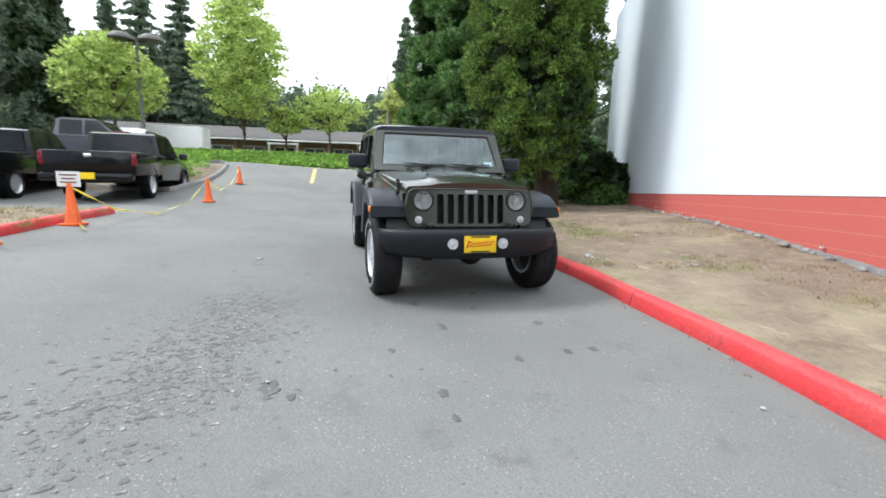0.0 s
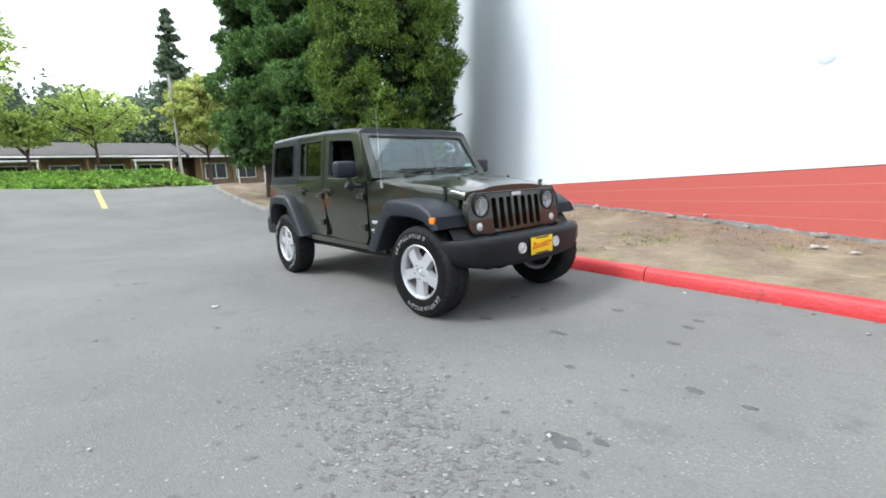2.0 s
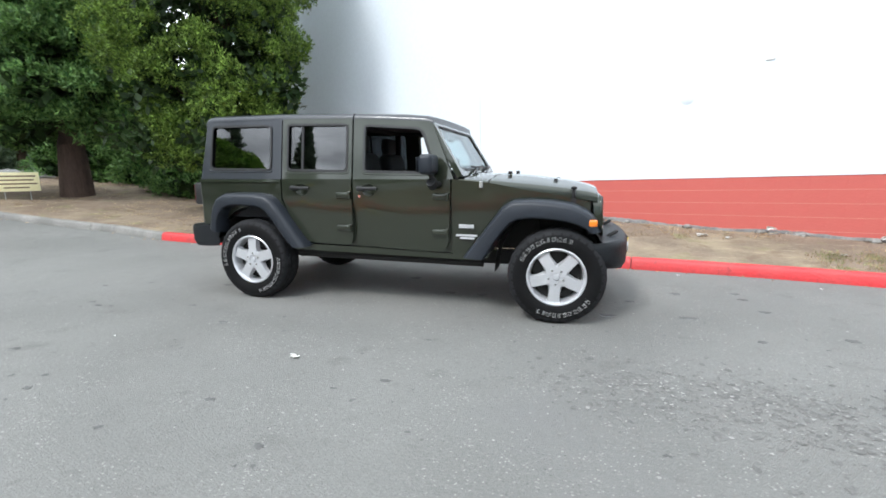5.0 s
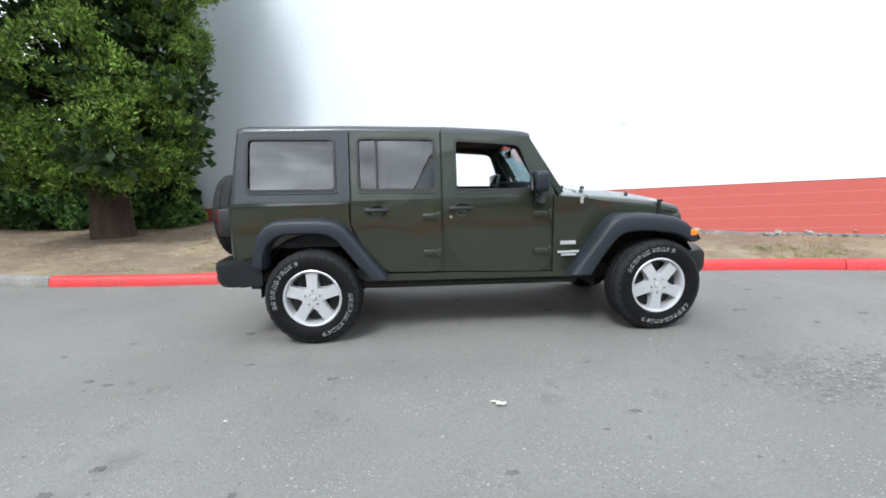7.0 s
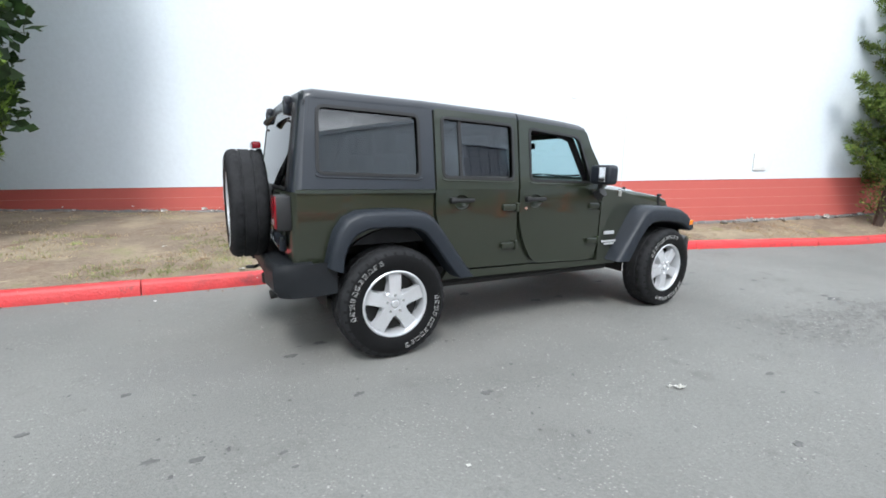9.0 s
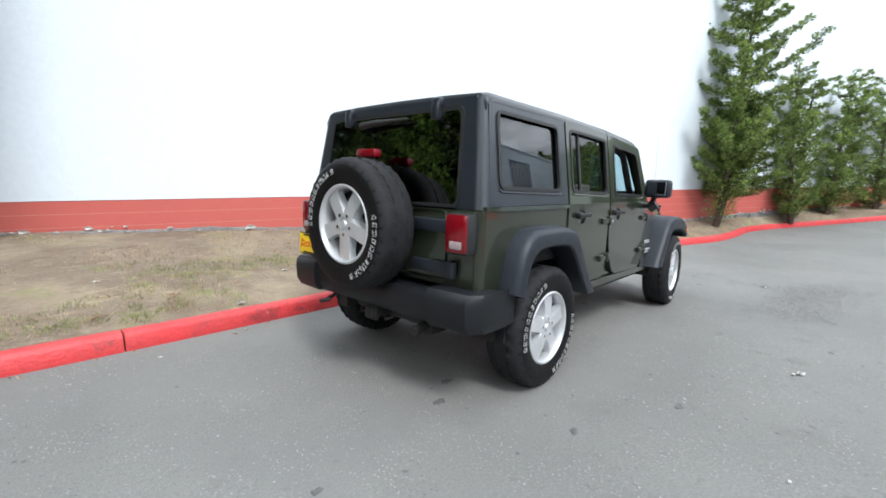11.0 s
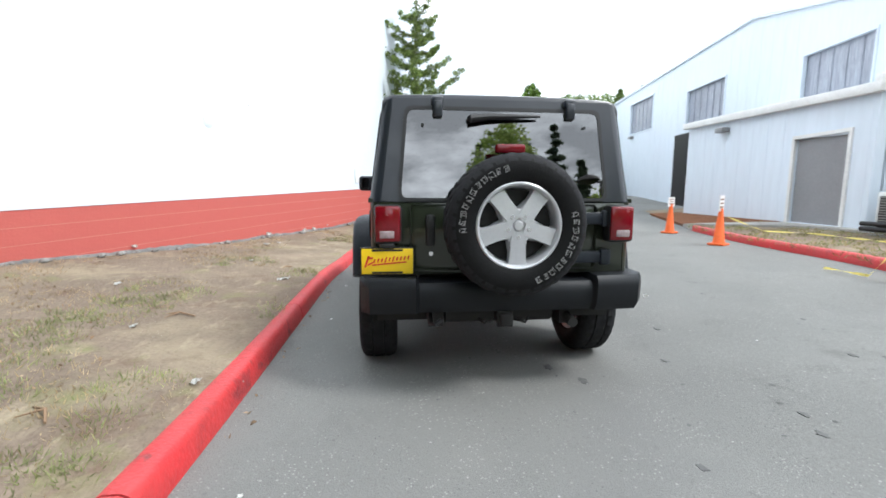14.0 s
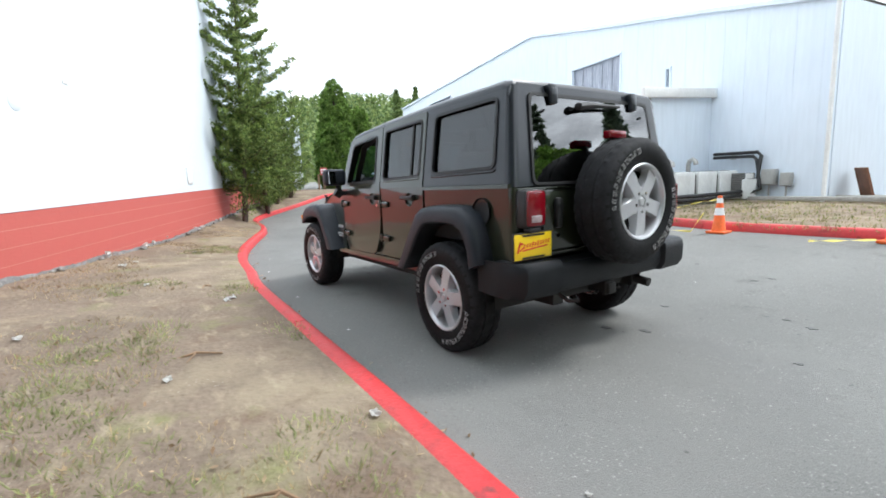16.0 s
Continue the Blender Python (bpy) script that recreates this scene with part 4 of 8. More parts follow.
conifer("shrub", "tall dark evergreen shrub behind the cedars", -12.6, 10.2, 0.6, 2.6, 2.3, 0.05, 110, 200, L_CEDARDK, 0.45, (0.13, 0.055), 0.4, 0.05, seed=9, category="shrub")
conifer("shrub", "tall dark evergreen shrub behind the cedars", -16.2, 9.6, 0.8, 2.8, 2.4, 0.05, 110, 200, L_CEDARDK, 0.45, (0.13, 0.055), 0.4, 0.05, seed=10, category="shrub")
# ragged junipers along the wall
def juniper(label, x, y, z, tops, branches, per, seed, boughs=()):
    """A ragged evergreen of one or more stems, its boughs sweeping up to loose tips."""
    t = holder("juniper_tree", pose(x, y, z))
    tagged(t, label, "tree", group="junipers along the wall")
    g = np.random.default_rng(seed)
    cs, rs = [], []
    bm, bl = bmesh.new(), bmesh.new()
    for tx, ty, h, r in tops:
        stem = [(tx * q ** 0.7, ty * q ** 0.7, h * q - 0.1) for q in np.linspace(0, 1, 9)]
        tube(bm, stem, [max(0.012, 0.085 * (1 - q * 0.9)) for q in np.linspace(0, 1, 9)], 8)
        for q in np.linspace(0.06, 1.0, int(h * 7)):
            cs.append((tx * q ** 0.7 + 0.05 * g.normal(), ty * q ** 0.7 + 0.05 * g.normal(), h * q))
            rs.append(0.13 + 0.24 * (1 - q))
        for k in range(branches):
            q = 0.04 + 0.9 * (k + g.random()) / branches
            a, L = k * 2.4 + g.random(), (r * (1 - q) ** 0.32 * (0.5 + 0.8 * g.random()) + 0.2)
            rise = L * (0.35 + 0.6 * g.random())
            if k < len(boughs):
                q, a, L, rise = boughs[k]
            p0 = Vector((tx * q ** 0.7, ty * q ** 0.7, h * q))
            pts = [p0 + Vector((math.cos(a) * L * u, math.sin(a) * L * u, rise * u ** 1.8 - 0.1 * u)) for u in (0, 0.35, 0.7, 1.0)]
            tube(bl, pts, [0.022, 0.018, 0.012, 0.005], 5)
            for u in np.arange(0.25, 1.05, 0.11 / max(L, 0.2)):
                cs.append((p0.x + math.cos(a) * L * u + 0.04 * g.normal(), p0.y + math.sin(a) * L * u + 0.04 * g.normal(), p0.z + rise * u ** 1.8 - 0.1 * u + 0.03 * g.normal()))
                rs.append((0.08 + 0.13 * (1 - u * 0.7)) * (0.8 + 0.5 * g.random()) * (0.7 + 0.6 * (1 - q)))
    part("stem", bm, M_BARK, t, smooth=60)
    part("branchwork", bl, M_BARK, t, smooth=60)
    v, f = leaves(cs, rs, per, 0.085, 0.026, squash=0.62, shell=0.15, lift=0.7)
    mesh_np("crown", v, f, L_JUNIPER, t)
    return t


juniper("tall ragged juniper with upswept tips by the wall", 11.8, 0.24, 0.36, [(0.05, -0.35, 7.0, 1.0), (0.45, -0.35, 3.6, 0.8)], 52, 90, 21,
        ((0.6, 1.5, 1.5, 1.0), (0.56, -1.55, 1.55, 0.95), (0.68, 1.75, 1.2, 0.85), (0.66, -1.3, 1.2, 0.8), (0.5, 1.9, 1.1, 0.5), (0.47, -1.7, 1.15, 0.5), (0.79, 1.4, 0.7, 0.45), (0.8, -1.8, 0.65, 0.4), (0.36, 1.4, 1.2, 0.35), (0.33, -1.4, 1.2, 0.4)))
juniper("ragged juniper with leaning tops by the wall", 15.4, -1.2, 0.45, [(0.1, -0.1, 4.4, 0.8), (-0.6, 0.3, 4.8, 0.55)], 34, 54, 22)
juniper("ragged juniper with leaning tops by the wall", 17.4, -2.0, 0.6, [(0.1, -0.2, 4.7, 0.8), (0.7, -0.5, 4.2, 0.6)], 34, 54, 23)
juniper("ragged juniper with leaning tops by the wall", 20.0, -3.3, 0.8, [(-0.2, 0.1, 4.9, 0.9), (0.6, -0.6, 5.3, 0.7)], 34, 54, 24)
# clipped cypresses down the lane
conifer("cypress_tree", "broad clipped green cypress at the lane's end", 29.2, -9.3, 1.2, 7.7, 1.6, 0.1, 1300, 80, L_CYPRESS, 0.22, (0.16, 0.06), 0.42, 0.2, seed=31, inner=False)
conifer("cypress_tree", "smaller clipped green cypress at the lane's end", 31.0, -11.9, 1.3, 6.2, 1.45, 0.1, 1000, 80, L_CYPRESS, 0.22, (0.16, 0.06), 0.42, 0.2, seed=32, inner=False)

# street trees past the crest
Z1 = 1.35
broadleaf("street_tree", "tall light green young maple past the crest", -26.5, -6.9, 1.6, 12.5, 2.9, 2.2, 760, 24, L_MAPLE, (0.22, 0.16), 0.5, seed=41)
broadleaf("street_tree", "spreading yellow-green maple past the crest", -27.5, -1.2, 1.6, 5.9, 2.9, 2.3, 220, 22, L_MAPLE, (0.2, 0.14), 0.42, seed=42)
broadleaf("street_tree", "maple turning orange at its top", -28.5, 5.0, 1.4, 7.6, 2.4, 2.2, 230, 60, L_GOLD, (0.22, 0.16), 0.5, seed=43)
broadleaf("street_tree", "yellow-green maple behind the parked pickups", -24.0, -13.6, 1.6, 7.6, 2.8, 2.0, 400, 24, L_MAPLE, (0.22, 0.16), 0.45, seed=44)
broadleaf("street_tree", "small yellow-green maple by the car park", -27.0, -4.2, 1.5, 4.2, 1.2, 2.0, 80, 40, L_MAPLE, (0.2, 0.14), 0.4, seed=45)
broadleaf("street_tree", "green street tree at the car park's edge", -20.0, -22.0, 1.6, 8.0, 2.6, 1.6, 230, 100, L_IVY, (0.26, 0.2), 0.65, seed=46)
conifer("cypress_tree", "broad dark spruce by the car park", -26.3, -18.4, 1.3, 13.5, 3.0, 0.6, 420, 120, L_FIR, 0.55, (0.3, 0.09), 0.75, 0.2, seed=47)
FIRS = [(-64, -37, 28, 4.6), (-61, -28, 22, 4.0), (-60, -34, 26, 4.6), (-66, -26, 30, 5.0), (-62, -20, 25, 4.4), (-70, -14, 28, 4.6), (-72, -6, 13, 4.0), (-78, 0, 12, 4.0), (-74, 6, 13, 4.2), (-66, 10.8, 23.5, 5.2),
        (-70, 25, 27, 4.6), (-64, 22, 24, 4.4), (-58, -44, 27, 5.0), (-50, 27, 22, 4.2), (-56, 33, 25, 4.6), (-48, -52, 26, 5.0), (-40, -60, 24, 4.6), (-62, 40, 24, 4.6)]
for i, (x, y, h, r) in enumerate(FIRS):
    fir("fir_tree", "tall dark fir standing behind the low buildings", x, y, 1.2, h, r, 2.5, L_FIR, seed=60 + i, tiers=22, per=8, leaf=(0.9, 0.26), sparse=0.1)
for i, (x, y, h, r) in enumerate([(-20, -52, 12, 4.4), (-8, -58, 11, 4.6), (4, -60, 10, 4.4), (-32, -48, 18, 4.2), (-14, -64, 9, 4.5), (-30, 42, 20, 4.5), (-36, 30, 20, 4.5), (-44, 46, 22, 4.5)]):
    fir("fir_tree", "tall dark fir beyond the car park", x, y, 1.2, h, r, 2.0, L_FIR, seed=90 + i, tiers=20, per=8, leaf=(1.2, 0.45))

n = 2400
c = np.stack([-84 + 22 * RNG.random(n), -70 + 120 * RNG.random(n), np.zeros(n)], 1)
crest = np.array([10.5 + 6.0 * min(1, max(0, (-y - 8) / 14)) + 5.0 * noise.noise((y * 0.16, 2.0, 0)) + 2.5 * noise.noise((y * 0.6, 5.0, 0)) for y in c[:, 1]])
c[:, 2] = 1.5 + crest * RNG.random(n) ** 0.7
v, f = leaves(c, 1.2 + 1.0 * RNG.random(n), 60, 0.8, 0.42, squash=1.1, shell=0.3)
tagged(mesh_np("far_woods", v, f, L_FIR), "dark green woods behind the low buildings", "woods", kind="stuff")

n = 1100
c = np.stack([-60 + 78 * RNG.random(n), -78 + 12 * RNG.random(n), np.zeros(n)], 1)
c[:, 2] = 1.0 + np.array([6.5 + 3.5 * noise.noise((x * 0.12, 7.0, 0)) + 1.5 * noise.noise((x * 0.5, 3.0, 0)) for x in c[:, 0]]) * RNG.random(n) ** 0.6
v, f = leaves(c, 1.2 + 1.0 * RNG.random(n), 50, 0.8, 0.42, squash=1.0, shell=0.3)
tagged(mesh_np("far_woods", v, f, L_FIR), "dark green woods beyond the car park", "woods", kind="stuff")

# ivy bank across the top of the lane, and shrubs of the island
n = 1500
c = np.stack([-19.8 - 4.2 * RNG.random(n), -12.5 + 15.2 * RNG.random(n), np.zeros(n)], 1)
c[:, 2] = 1.35 + 0.85 * np.clip((-19.6 - c[:, 0]) / 2.4, 0.05, 1) * (1 - 0.25 * RNG.random(n)) * np.clip((3.0 - c[:, 1]) / 1.6, 0.1, 1)
v, f = leaves(c, np.full(n, 0.3), 34, 0.17, 0.15, squash=0.6)
tagged(mesh_np("ivy_bank", v, f, L_IVY), "low bank of bright green ivy past the crest", "ground cover", kind="stuff")
bank = grid_sheet("bank", np.linspace(-27, -19.4, 18), np.linspace(-13, 3.2, 30),
                  lambda x, y: 1.25 + 0.8 * min(1, max(0, (-19.4 - x) / 2.4)) * min(1, max(0, (3.2 - y) / 1.6)), M_DIRT)
tagged(bank, "soil bank under the ivy", "bank", kind="structure")
n = 130
c = np.stack([-16.2 + 6.6 * RNG.random(n), -11.5 + 4.8 * RNG.random(n), np.zeros(n)], 1)
c[:, 2] = [road_z(x, y) + 0.4 for x, y in c[:, :2]]
v, f = leaves(c, 0.22 + 0.25 * RNG.random(n), 90, 0.2, 0.05, squash=0.9)
tagged(mesh_np("island_shrubs", v, f, L_IVY), "low green shrubs on the planted island", "shrub", kind="stuff")
# hillside woods past the lane's end
n = 1500
c = np.stack([75 + 100 * RNG.random(n), -150 + 190 * RNG.random(n), np.zeros(n)], 1)
c[:, 2] = [land_z(x, y) + 1.5 for x, y in c[:, :2]]
v, f = leaves(c, 2.2 + 1.8 * RNG.random(n), 60, 1.1, 0.9, squash=1.1, shell=0.5)
tagged(mesh_np("hill_woods", v, f, L_WOODS), "mixed woods covering a far hillside", "woods", kind="stuff")
for i in range(7):
    x, y = 95 + 50 * RNG.random(), -110 + 60 * RNG.random()
    fir("fir_tree", "dark fir on the far hillside", x, y, land_z(x, y), 9 + 6 * RNG.random(), 2.4, 1.0, L_WOODS, seed=120 + i, tiers=14, per=6, leaf=(1.1, 0.45))


# ---------------------------------------------------------------- the parked off-road vehicle
M_PAINT = mat("dark_green_car_paint", (0.026, 0.0315, 0.0205), 0.3, metal=0.35, vary=0.06, scale=1.5, fine=300, spec=0.25, coat=1.0)
M_PLASTIC = mat("charcoal_textured_plastic", (0.0165, 0.0205, 0.0275), 0.42, vary=0.12, scale=8, fine=120, bump=0.12, bump_scale=400, spec=0.3)
M_HARDTOP = mat("charcoal_hardtop", (0.0165, 0.02, 0.027), 0.3, vary=0.1, scale=5, fine=120, bump=0.06, bump_scale=500, coat=0.25)
M_RUBBER = mat("tyre_rubber", (0.0065, 0.0065, 0.007), 0.55, vary=0.3, scale=10, fine=60, bump=0.15, bump_scale=120, spec=0.16)
M_TREAD = mat("dusty_tread_rubber", (0.021, 0.0215, 0.0235), 0.75, vary=0.4, scale=12, fine=70, bump=0.2, bump_scale=120, spec=0.2)
M_ALLOY = mat("silver_alloy", (0.58, 0.59, 0.61), 0.3, metal=0.45, vary=0.06, scale=8, fine=60)
# rim alloy darkened: the shade of the lug pockets put into its colour
M_LUGSEAT = mat("shaded_cast_alloy", (0.16, 0.16, 0.165), 0.45, metal=0.4, vary=0.15, scale=20, fine=80)
M_CHROME = mat("chrome", (0.85, 0.85, 0.86), 0.08, metal=1.0, vary=0.03)
M_LETTER = mat("raised_white_rubber", (0.44, 0.44, 0.44), 0.7, vary=0.3, scale=20, fine=80)
M_REDLENS = mat("red_lens", (0.175, 0.003, 0.009), 0.15, vary=0.15, scale=20, fine=90, coat=0.2)
M_CLEARLENS = mat("clear_lens", (0.72, 0.73, 0.75), 0.12, metal=0.15, vary=0.3, scale=30, fine=90, coat=1.0)
M_REVERSE = mat("dull_pink_clear_lens", (0.42, 0.33, 0.34), 0.15, vary=0.35, scale=30, fine=90, coat=0.5)
M_AMBER = mat("amber_lens", (0.85, 0.22, 0.01), 0.15, vary=0.1, scale=20, fine=60, coat=1.0)
M_SEAT = mat("black_seat_cloth", (0.02, 0.02, 0.022), 0.9, vary=0.25, scale=6, fine=90, bump=0.2, bump_scale=200)
M_BUMPER = mat("black_bumper_plastic", (0.0115, 0.013, 0.0155), 0.48, vary=0.12, scale=8, fine=120, bump=0.12, bump_scale=400, spec=0.25)
M_UNDER = mat("dirty_black_steel", (0.014, 0.013, 0.012), 0.7, vary=0.4, scale=6, fine=40)
M_PLATEYEL = mat("yellow_plate", (0.9, 0.62, 0.01), 0.4, vary=0.05, scale=8, fine=30)
M_PLATERED = mat("red_plate_mark", (0.6, 0.03, 0.02), 0.5, vary=0.05)
G_CLEAR = glass("clear_glass", (0.93, 0.95, 0.95), face=0.05)
G_TINT = glass("tinted_side_glass", (0.2, 0.215, 0.225), face=0.118)
G_TINTREAR = glass("tinted_rear_glass", (0.19, 0.205, 0.215), face=0.2)
G_SHIELD = glass("windscreen_glass", (0.68, 0.82, 0.84), face=0.13)


def wheel_mesh(parent_name, label=""):
    """One wheel, its face towards -y: tyre with tread blocks and raised lettering, five-spoke rim, hub, lug nuts."""
    t = holder(parent_name)
    n = 128
    bm = bmesh.new()
    prof = [(0.232, -0.098), (0.242, -0.116), (0.268, -0.127), (0.312, -0.131), (0.352, -0.128), (0.378, -0.116), (0.393, -0.1), (0.4, -0.075), (0.4, -0.05), (0.39, -0.046), (0.39, -0.036),
            (0.401, -0.032), (0.401, 0.032), (0.39, 0.036), (0.39, 0.046), (0.4, 0.05), (0.4, 0.075), (0.393, 0.1), (0.378, 0.116), (0.352, 0.128), (0.312, 0.131), (0.268, 0.127), (0.242, 0.116), (0.232, 0.098)]
    rings = lathe(bm, prof, n, "y", close=True)
    for i in (5, 6, 7, 8, 11, 12, 15, 16, 17, 18):
        for k in range(n):
            if (k + (i * 2) % 5) % 4 < 2:
                v = rings[i][k]
                s = 1 - (0.008 if i in (6, 7, 8, 15, 16, 17) else 0.007) / 0.4
                v.co.x *= s
                v.co.z *= s
    for f in bm.faces:
        c = f.calc_center_median()
        f.material_index = int(math.hypot(c.x, c.z) > 0.362)
    tyre = part("tyre", bm, M_RUBBER, t, "black all-terrain tyre with dusty tread", smooth=28)
    tyre.data.materials.append(M_TREAD)
    bm = bmesh.new()
    for start, count, step in ((192, 11, 8.1), (4, 11, 7.9)):
        for j in range(count):
            a = radians(start - j * step)
            m = Matrix.Rotation(-a, 4, "Y") @ Matrix.Translation((0.318, -0.1318, 0)) @ Matrix.Rotation(0.22 * math.sin(j * 2.3), 4, "Y")
            w, form = 0.02 + 0.006 * ((j * 7) % 3), (j * 5 + start) % 4
            for u in (-0.014, 0.014):
                box(bm, (u, 0, 0.1 * w * (form - 1)), (0.0024, 0.004, w * (1.0 if form else 0.7)), m=m)
            for k, v in enumerate((-0.5, -0.2, 0.22, 0.5)):
                if (k + form) % 4 != 1:
                    box(bm, (0.004 * (form - 2), 0, v * w), (0.03 if k in (0, 3) else 0.014, 0.004, 0.0022), m=m)
    tagged(part("sidewall_print", bm, M_LETTER, t, "raised white bars round the sidewall", smooth=None), kind="stuff")
    bm = bmesh.new()
    lathe(bm, [(0.24, -0.1), (0.241, -0.116), (0.234, -0.121), (0.226, -0.118), (0.219, -0.106), (0.215, -0.085), (0.208, -0.03), (0.208, 0.1), (0.24, 0.11), (0.24, 0.1)], 72, "y")
    rim = part("rim", bm, M_ALLOY, t, "silver five-spoke alloy rim", smooth=35)
    for k in range(5):
        a = 90 + 72 * k
        bm = bmesh.new()
        poly = [(0.03, -0.05), (0.09, -0.053), (0.15, -0.042), (0.19, -0.045), (0.221, -0.066), (0.221, 0.066), (0.19, 0.045), (0.15, 0.042), (0.09, 0.053), (0.03, 0.05)]
        top = [bm.verts.new((u, -0.086 - (0.02 if u < 0.1 else 0.015 if u < 0.2 else 0.008), v * 0.9)) for u, v in poly]
        low = [bm.verts.new((u, -0.05, v * 1.12)) for u, v in poly]
        bm.faces.new(top)
        bm.faces.new(low[::-1])
        for i in range(len(poly)):
            bm.faces.new((top[i], top[(i + 1) % 10], low[(i + 1) % 10], low[i]))
        bmesh.ops.bevel(bm, geom=[e for e in bm.edges if all(v in top for v in e.verts)], offset=0.007, segments=2, affect="EDGES")
        bmesh.ops.rotate(bm, verts=bm.verts, matrix=Matrix.Rotation(radians(-a), 3, "Y"))
        part("spoke", bm, M_ALLOY, t)
    bm = bmesh.new()
    lathe(bm, [(0.0, -0.112), (0.022, -0.111), (0.028, -0.104), (0.03, -0.096), (0.088, -0.1), (0.096, -0.092), (0.098, -0.03), (0.0, -0.03)], 32, "y")
    part("hub", bm, M_ALLOY, t)
    for k in range(5):
        a = radians(90 + 72 * k)
        bm = bmesh.new()
        cyl(bm, (0.062 * math.cos(a), -0.108, 0.062 * math.sin(a)), (0.062 * math.cos(a), -0.085, 0.062 * math.sin(a)), 0.012, 6)
        part("lug_nut", bm, M_CHROME, t)
        bm = bmesh.new()
        cyl(bm, (0.062 * math.cos(a), -0.1005, 0.062 * math.sin(a)), (0.062 * math.cos(a), -0.085, 0.062 * math.sin(a)), 0.019, 14)
        part("lug_seat", bm, M_LUGSEAT, t)
    bm = bmesh.new()
    lathe(bm, [(0.0, -0.02), (0.205, -0.02), (0.205, 0.02), (0.0, 0.02)], 32, "y")
    part("brake_disc", bm, M_UNDER, t, "dark brake behind the spokes")
    return t


jeep = holder("off_road_vehicle", pose(0, 0, 0))
tagged(jeep, "dark green four-door off-road vehicle parked by a red kerb", "car")
SIDES = ((-1, "right"), (1, "left"))


def half(z):
    return 0.815 - (0.14 * (z - 1.17) if z > 1.17 else 0.03 * max(0, 1.0 - z))


def side(name, outer, holes, material, depth=0.03, proud=0.0, parent=None, label="", smooth=30):
    out = []
    for s, _ in SIDES:
        bm = bmesh.new()
        sheet_holes(bm, outer, holes, depth, lambda u, v, w: (u, s * (half(v) + proud - w), v))
        out.append(part(name, bm, material, parent or jeep, label, smooth))
    return out


def arch(cx, r, a0, a1, n=14):
    return [(cx + r * math.cos(radians(a0 + (a1 - a0) * k / n)), 0.4 + r * math.sin(radians(a0 + (a1 - a0) * k / n))) for k in range(n + 1)]


# body sides
side("rear_quarter", [(-0.625, 0.74), (-0.625, 1.165), (0.325, 1.165), (0.325, 1.0), (0.395, 0.8), *arch(0.02, 0.53, 50, 160)], [], M_PAINT)
side("quarter_rail", [(-0.635, 1.163), (0.335, 1.163), (0.335, 1.188), (-0.635, 1.188)], [], M_PAINT, 0.04, 0.012)
side("door_pillar", [(0.318, 1.16), (0.372, 1.16), (0.372, 1.75), (0.318, 1.752)], [], M_BLACK, 0.02, -0.02, smooth=None)
side("door_pillar", [(1.072, 1.16), (1.128, 1.16), (1.128, 1.735), (1.072, 1.737)], [], M_BLACK, 0.02, -0.02, smooth=None)
CUP = lambda x: [(x + 0.066 * math.cos(2 * math.pi * k / 20), 1.09 + 0.056 * math.sin(2 * math.pi * k / 20)) for k in range(20)]
rear_doors = side("rear_door", rounded([(0.345, 1.19), (0.345, 1.0), (0.425, 0.8), (0.585, 0.585), (1.06, 0.572), (1.085, 0.66), (1.085, 1.19)], [0, 0.05, 0.08, 0.08, 0.07, 0.07, 0]), [CUP(0.56)], M_PAINT, 0.04, 0.008)
front_doors = side("front_door", rounded([(1.105, 1.19), (1.105, 0.95), (1.165, 0.75), (1.285, 0.566), (1.96, 0.545), (2.02, 0.63), (2.035, 1.19)], [0, 0.06, 0.1, 0.09, 0.08, 0.09, 0]), [CUP(1.265)], M_PAINT, 0.04, 0.008)
WIN_R = rounded([(0.41, 1.275), (1.045, 1.262), (1.045, 1.686), (0.41, 1.702)], 0.045)
WIN_F = rounded([(1.215, 1.258), (1.905, 1.245), (1.765, 1.628), (1.215, 1.672)], [0.045, 0.03, 0.06, 0.045])
WIN_Q = rounded([(-0.495, 1.29), (0.225, 1.278), (0.225, 1.7), (-0.475, 1.712)], 0.05)
fr_r = side("window_frame", rounded([(0.352, 1.19), (1.092, 1.19), (1.092, 1.738), (0.352, 1.757)], [0, 0, 0.02, 0.02]), [WIN_R], M_PAINT, 0.045, 0.008)
fr_f = side("window_frame", rounded([(1.108, 1.19), (2.065, 1.19), (1.852, 1.684), (1.108, 1.737)], [0, 0, 0.03, 0.02]), [WIN_F], M_PAINT, 0.045, 0.008)
for frames, doors in ((fr_r, rear_doors), (fr_f, front_doors)):
    for f, d in zip(frames, doors):
        f.parent = d
hard_sides = side("hardtop_side", [(-0.595, 1.19), (0.338, 1.19), (0.338, 1.76), (-0.54, 1.768)], [WIN_Q], M_HARDTOP, 0.05, 0.004)


def ring(poly, grow):
    c = Vector((sum(p[0] for p in poly) / len(poly), sum(p[1] for p in poly) / len(poly)))
    out = []
    for i in range(len(poly)):
        a, b = Vector(poly[i - 1]), Vector(poly[(i + 1) % len(poly)])
        d = (b - a)
        nrm = Vector((d.y, -d.x)).normalized() if d.length > 1e-9 else Vector((0, 0))
        out.append((poly[i][0] + nrm.x * grow, poly[i][1] + nrm.y * grow))
    return out


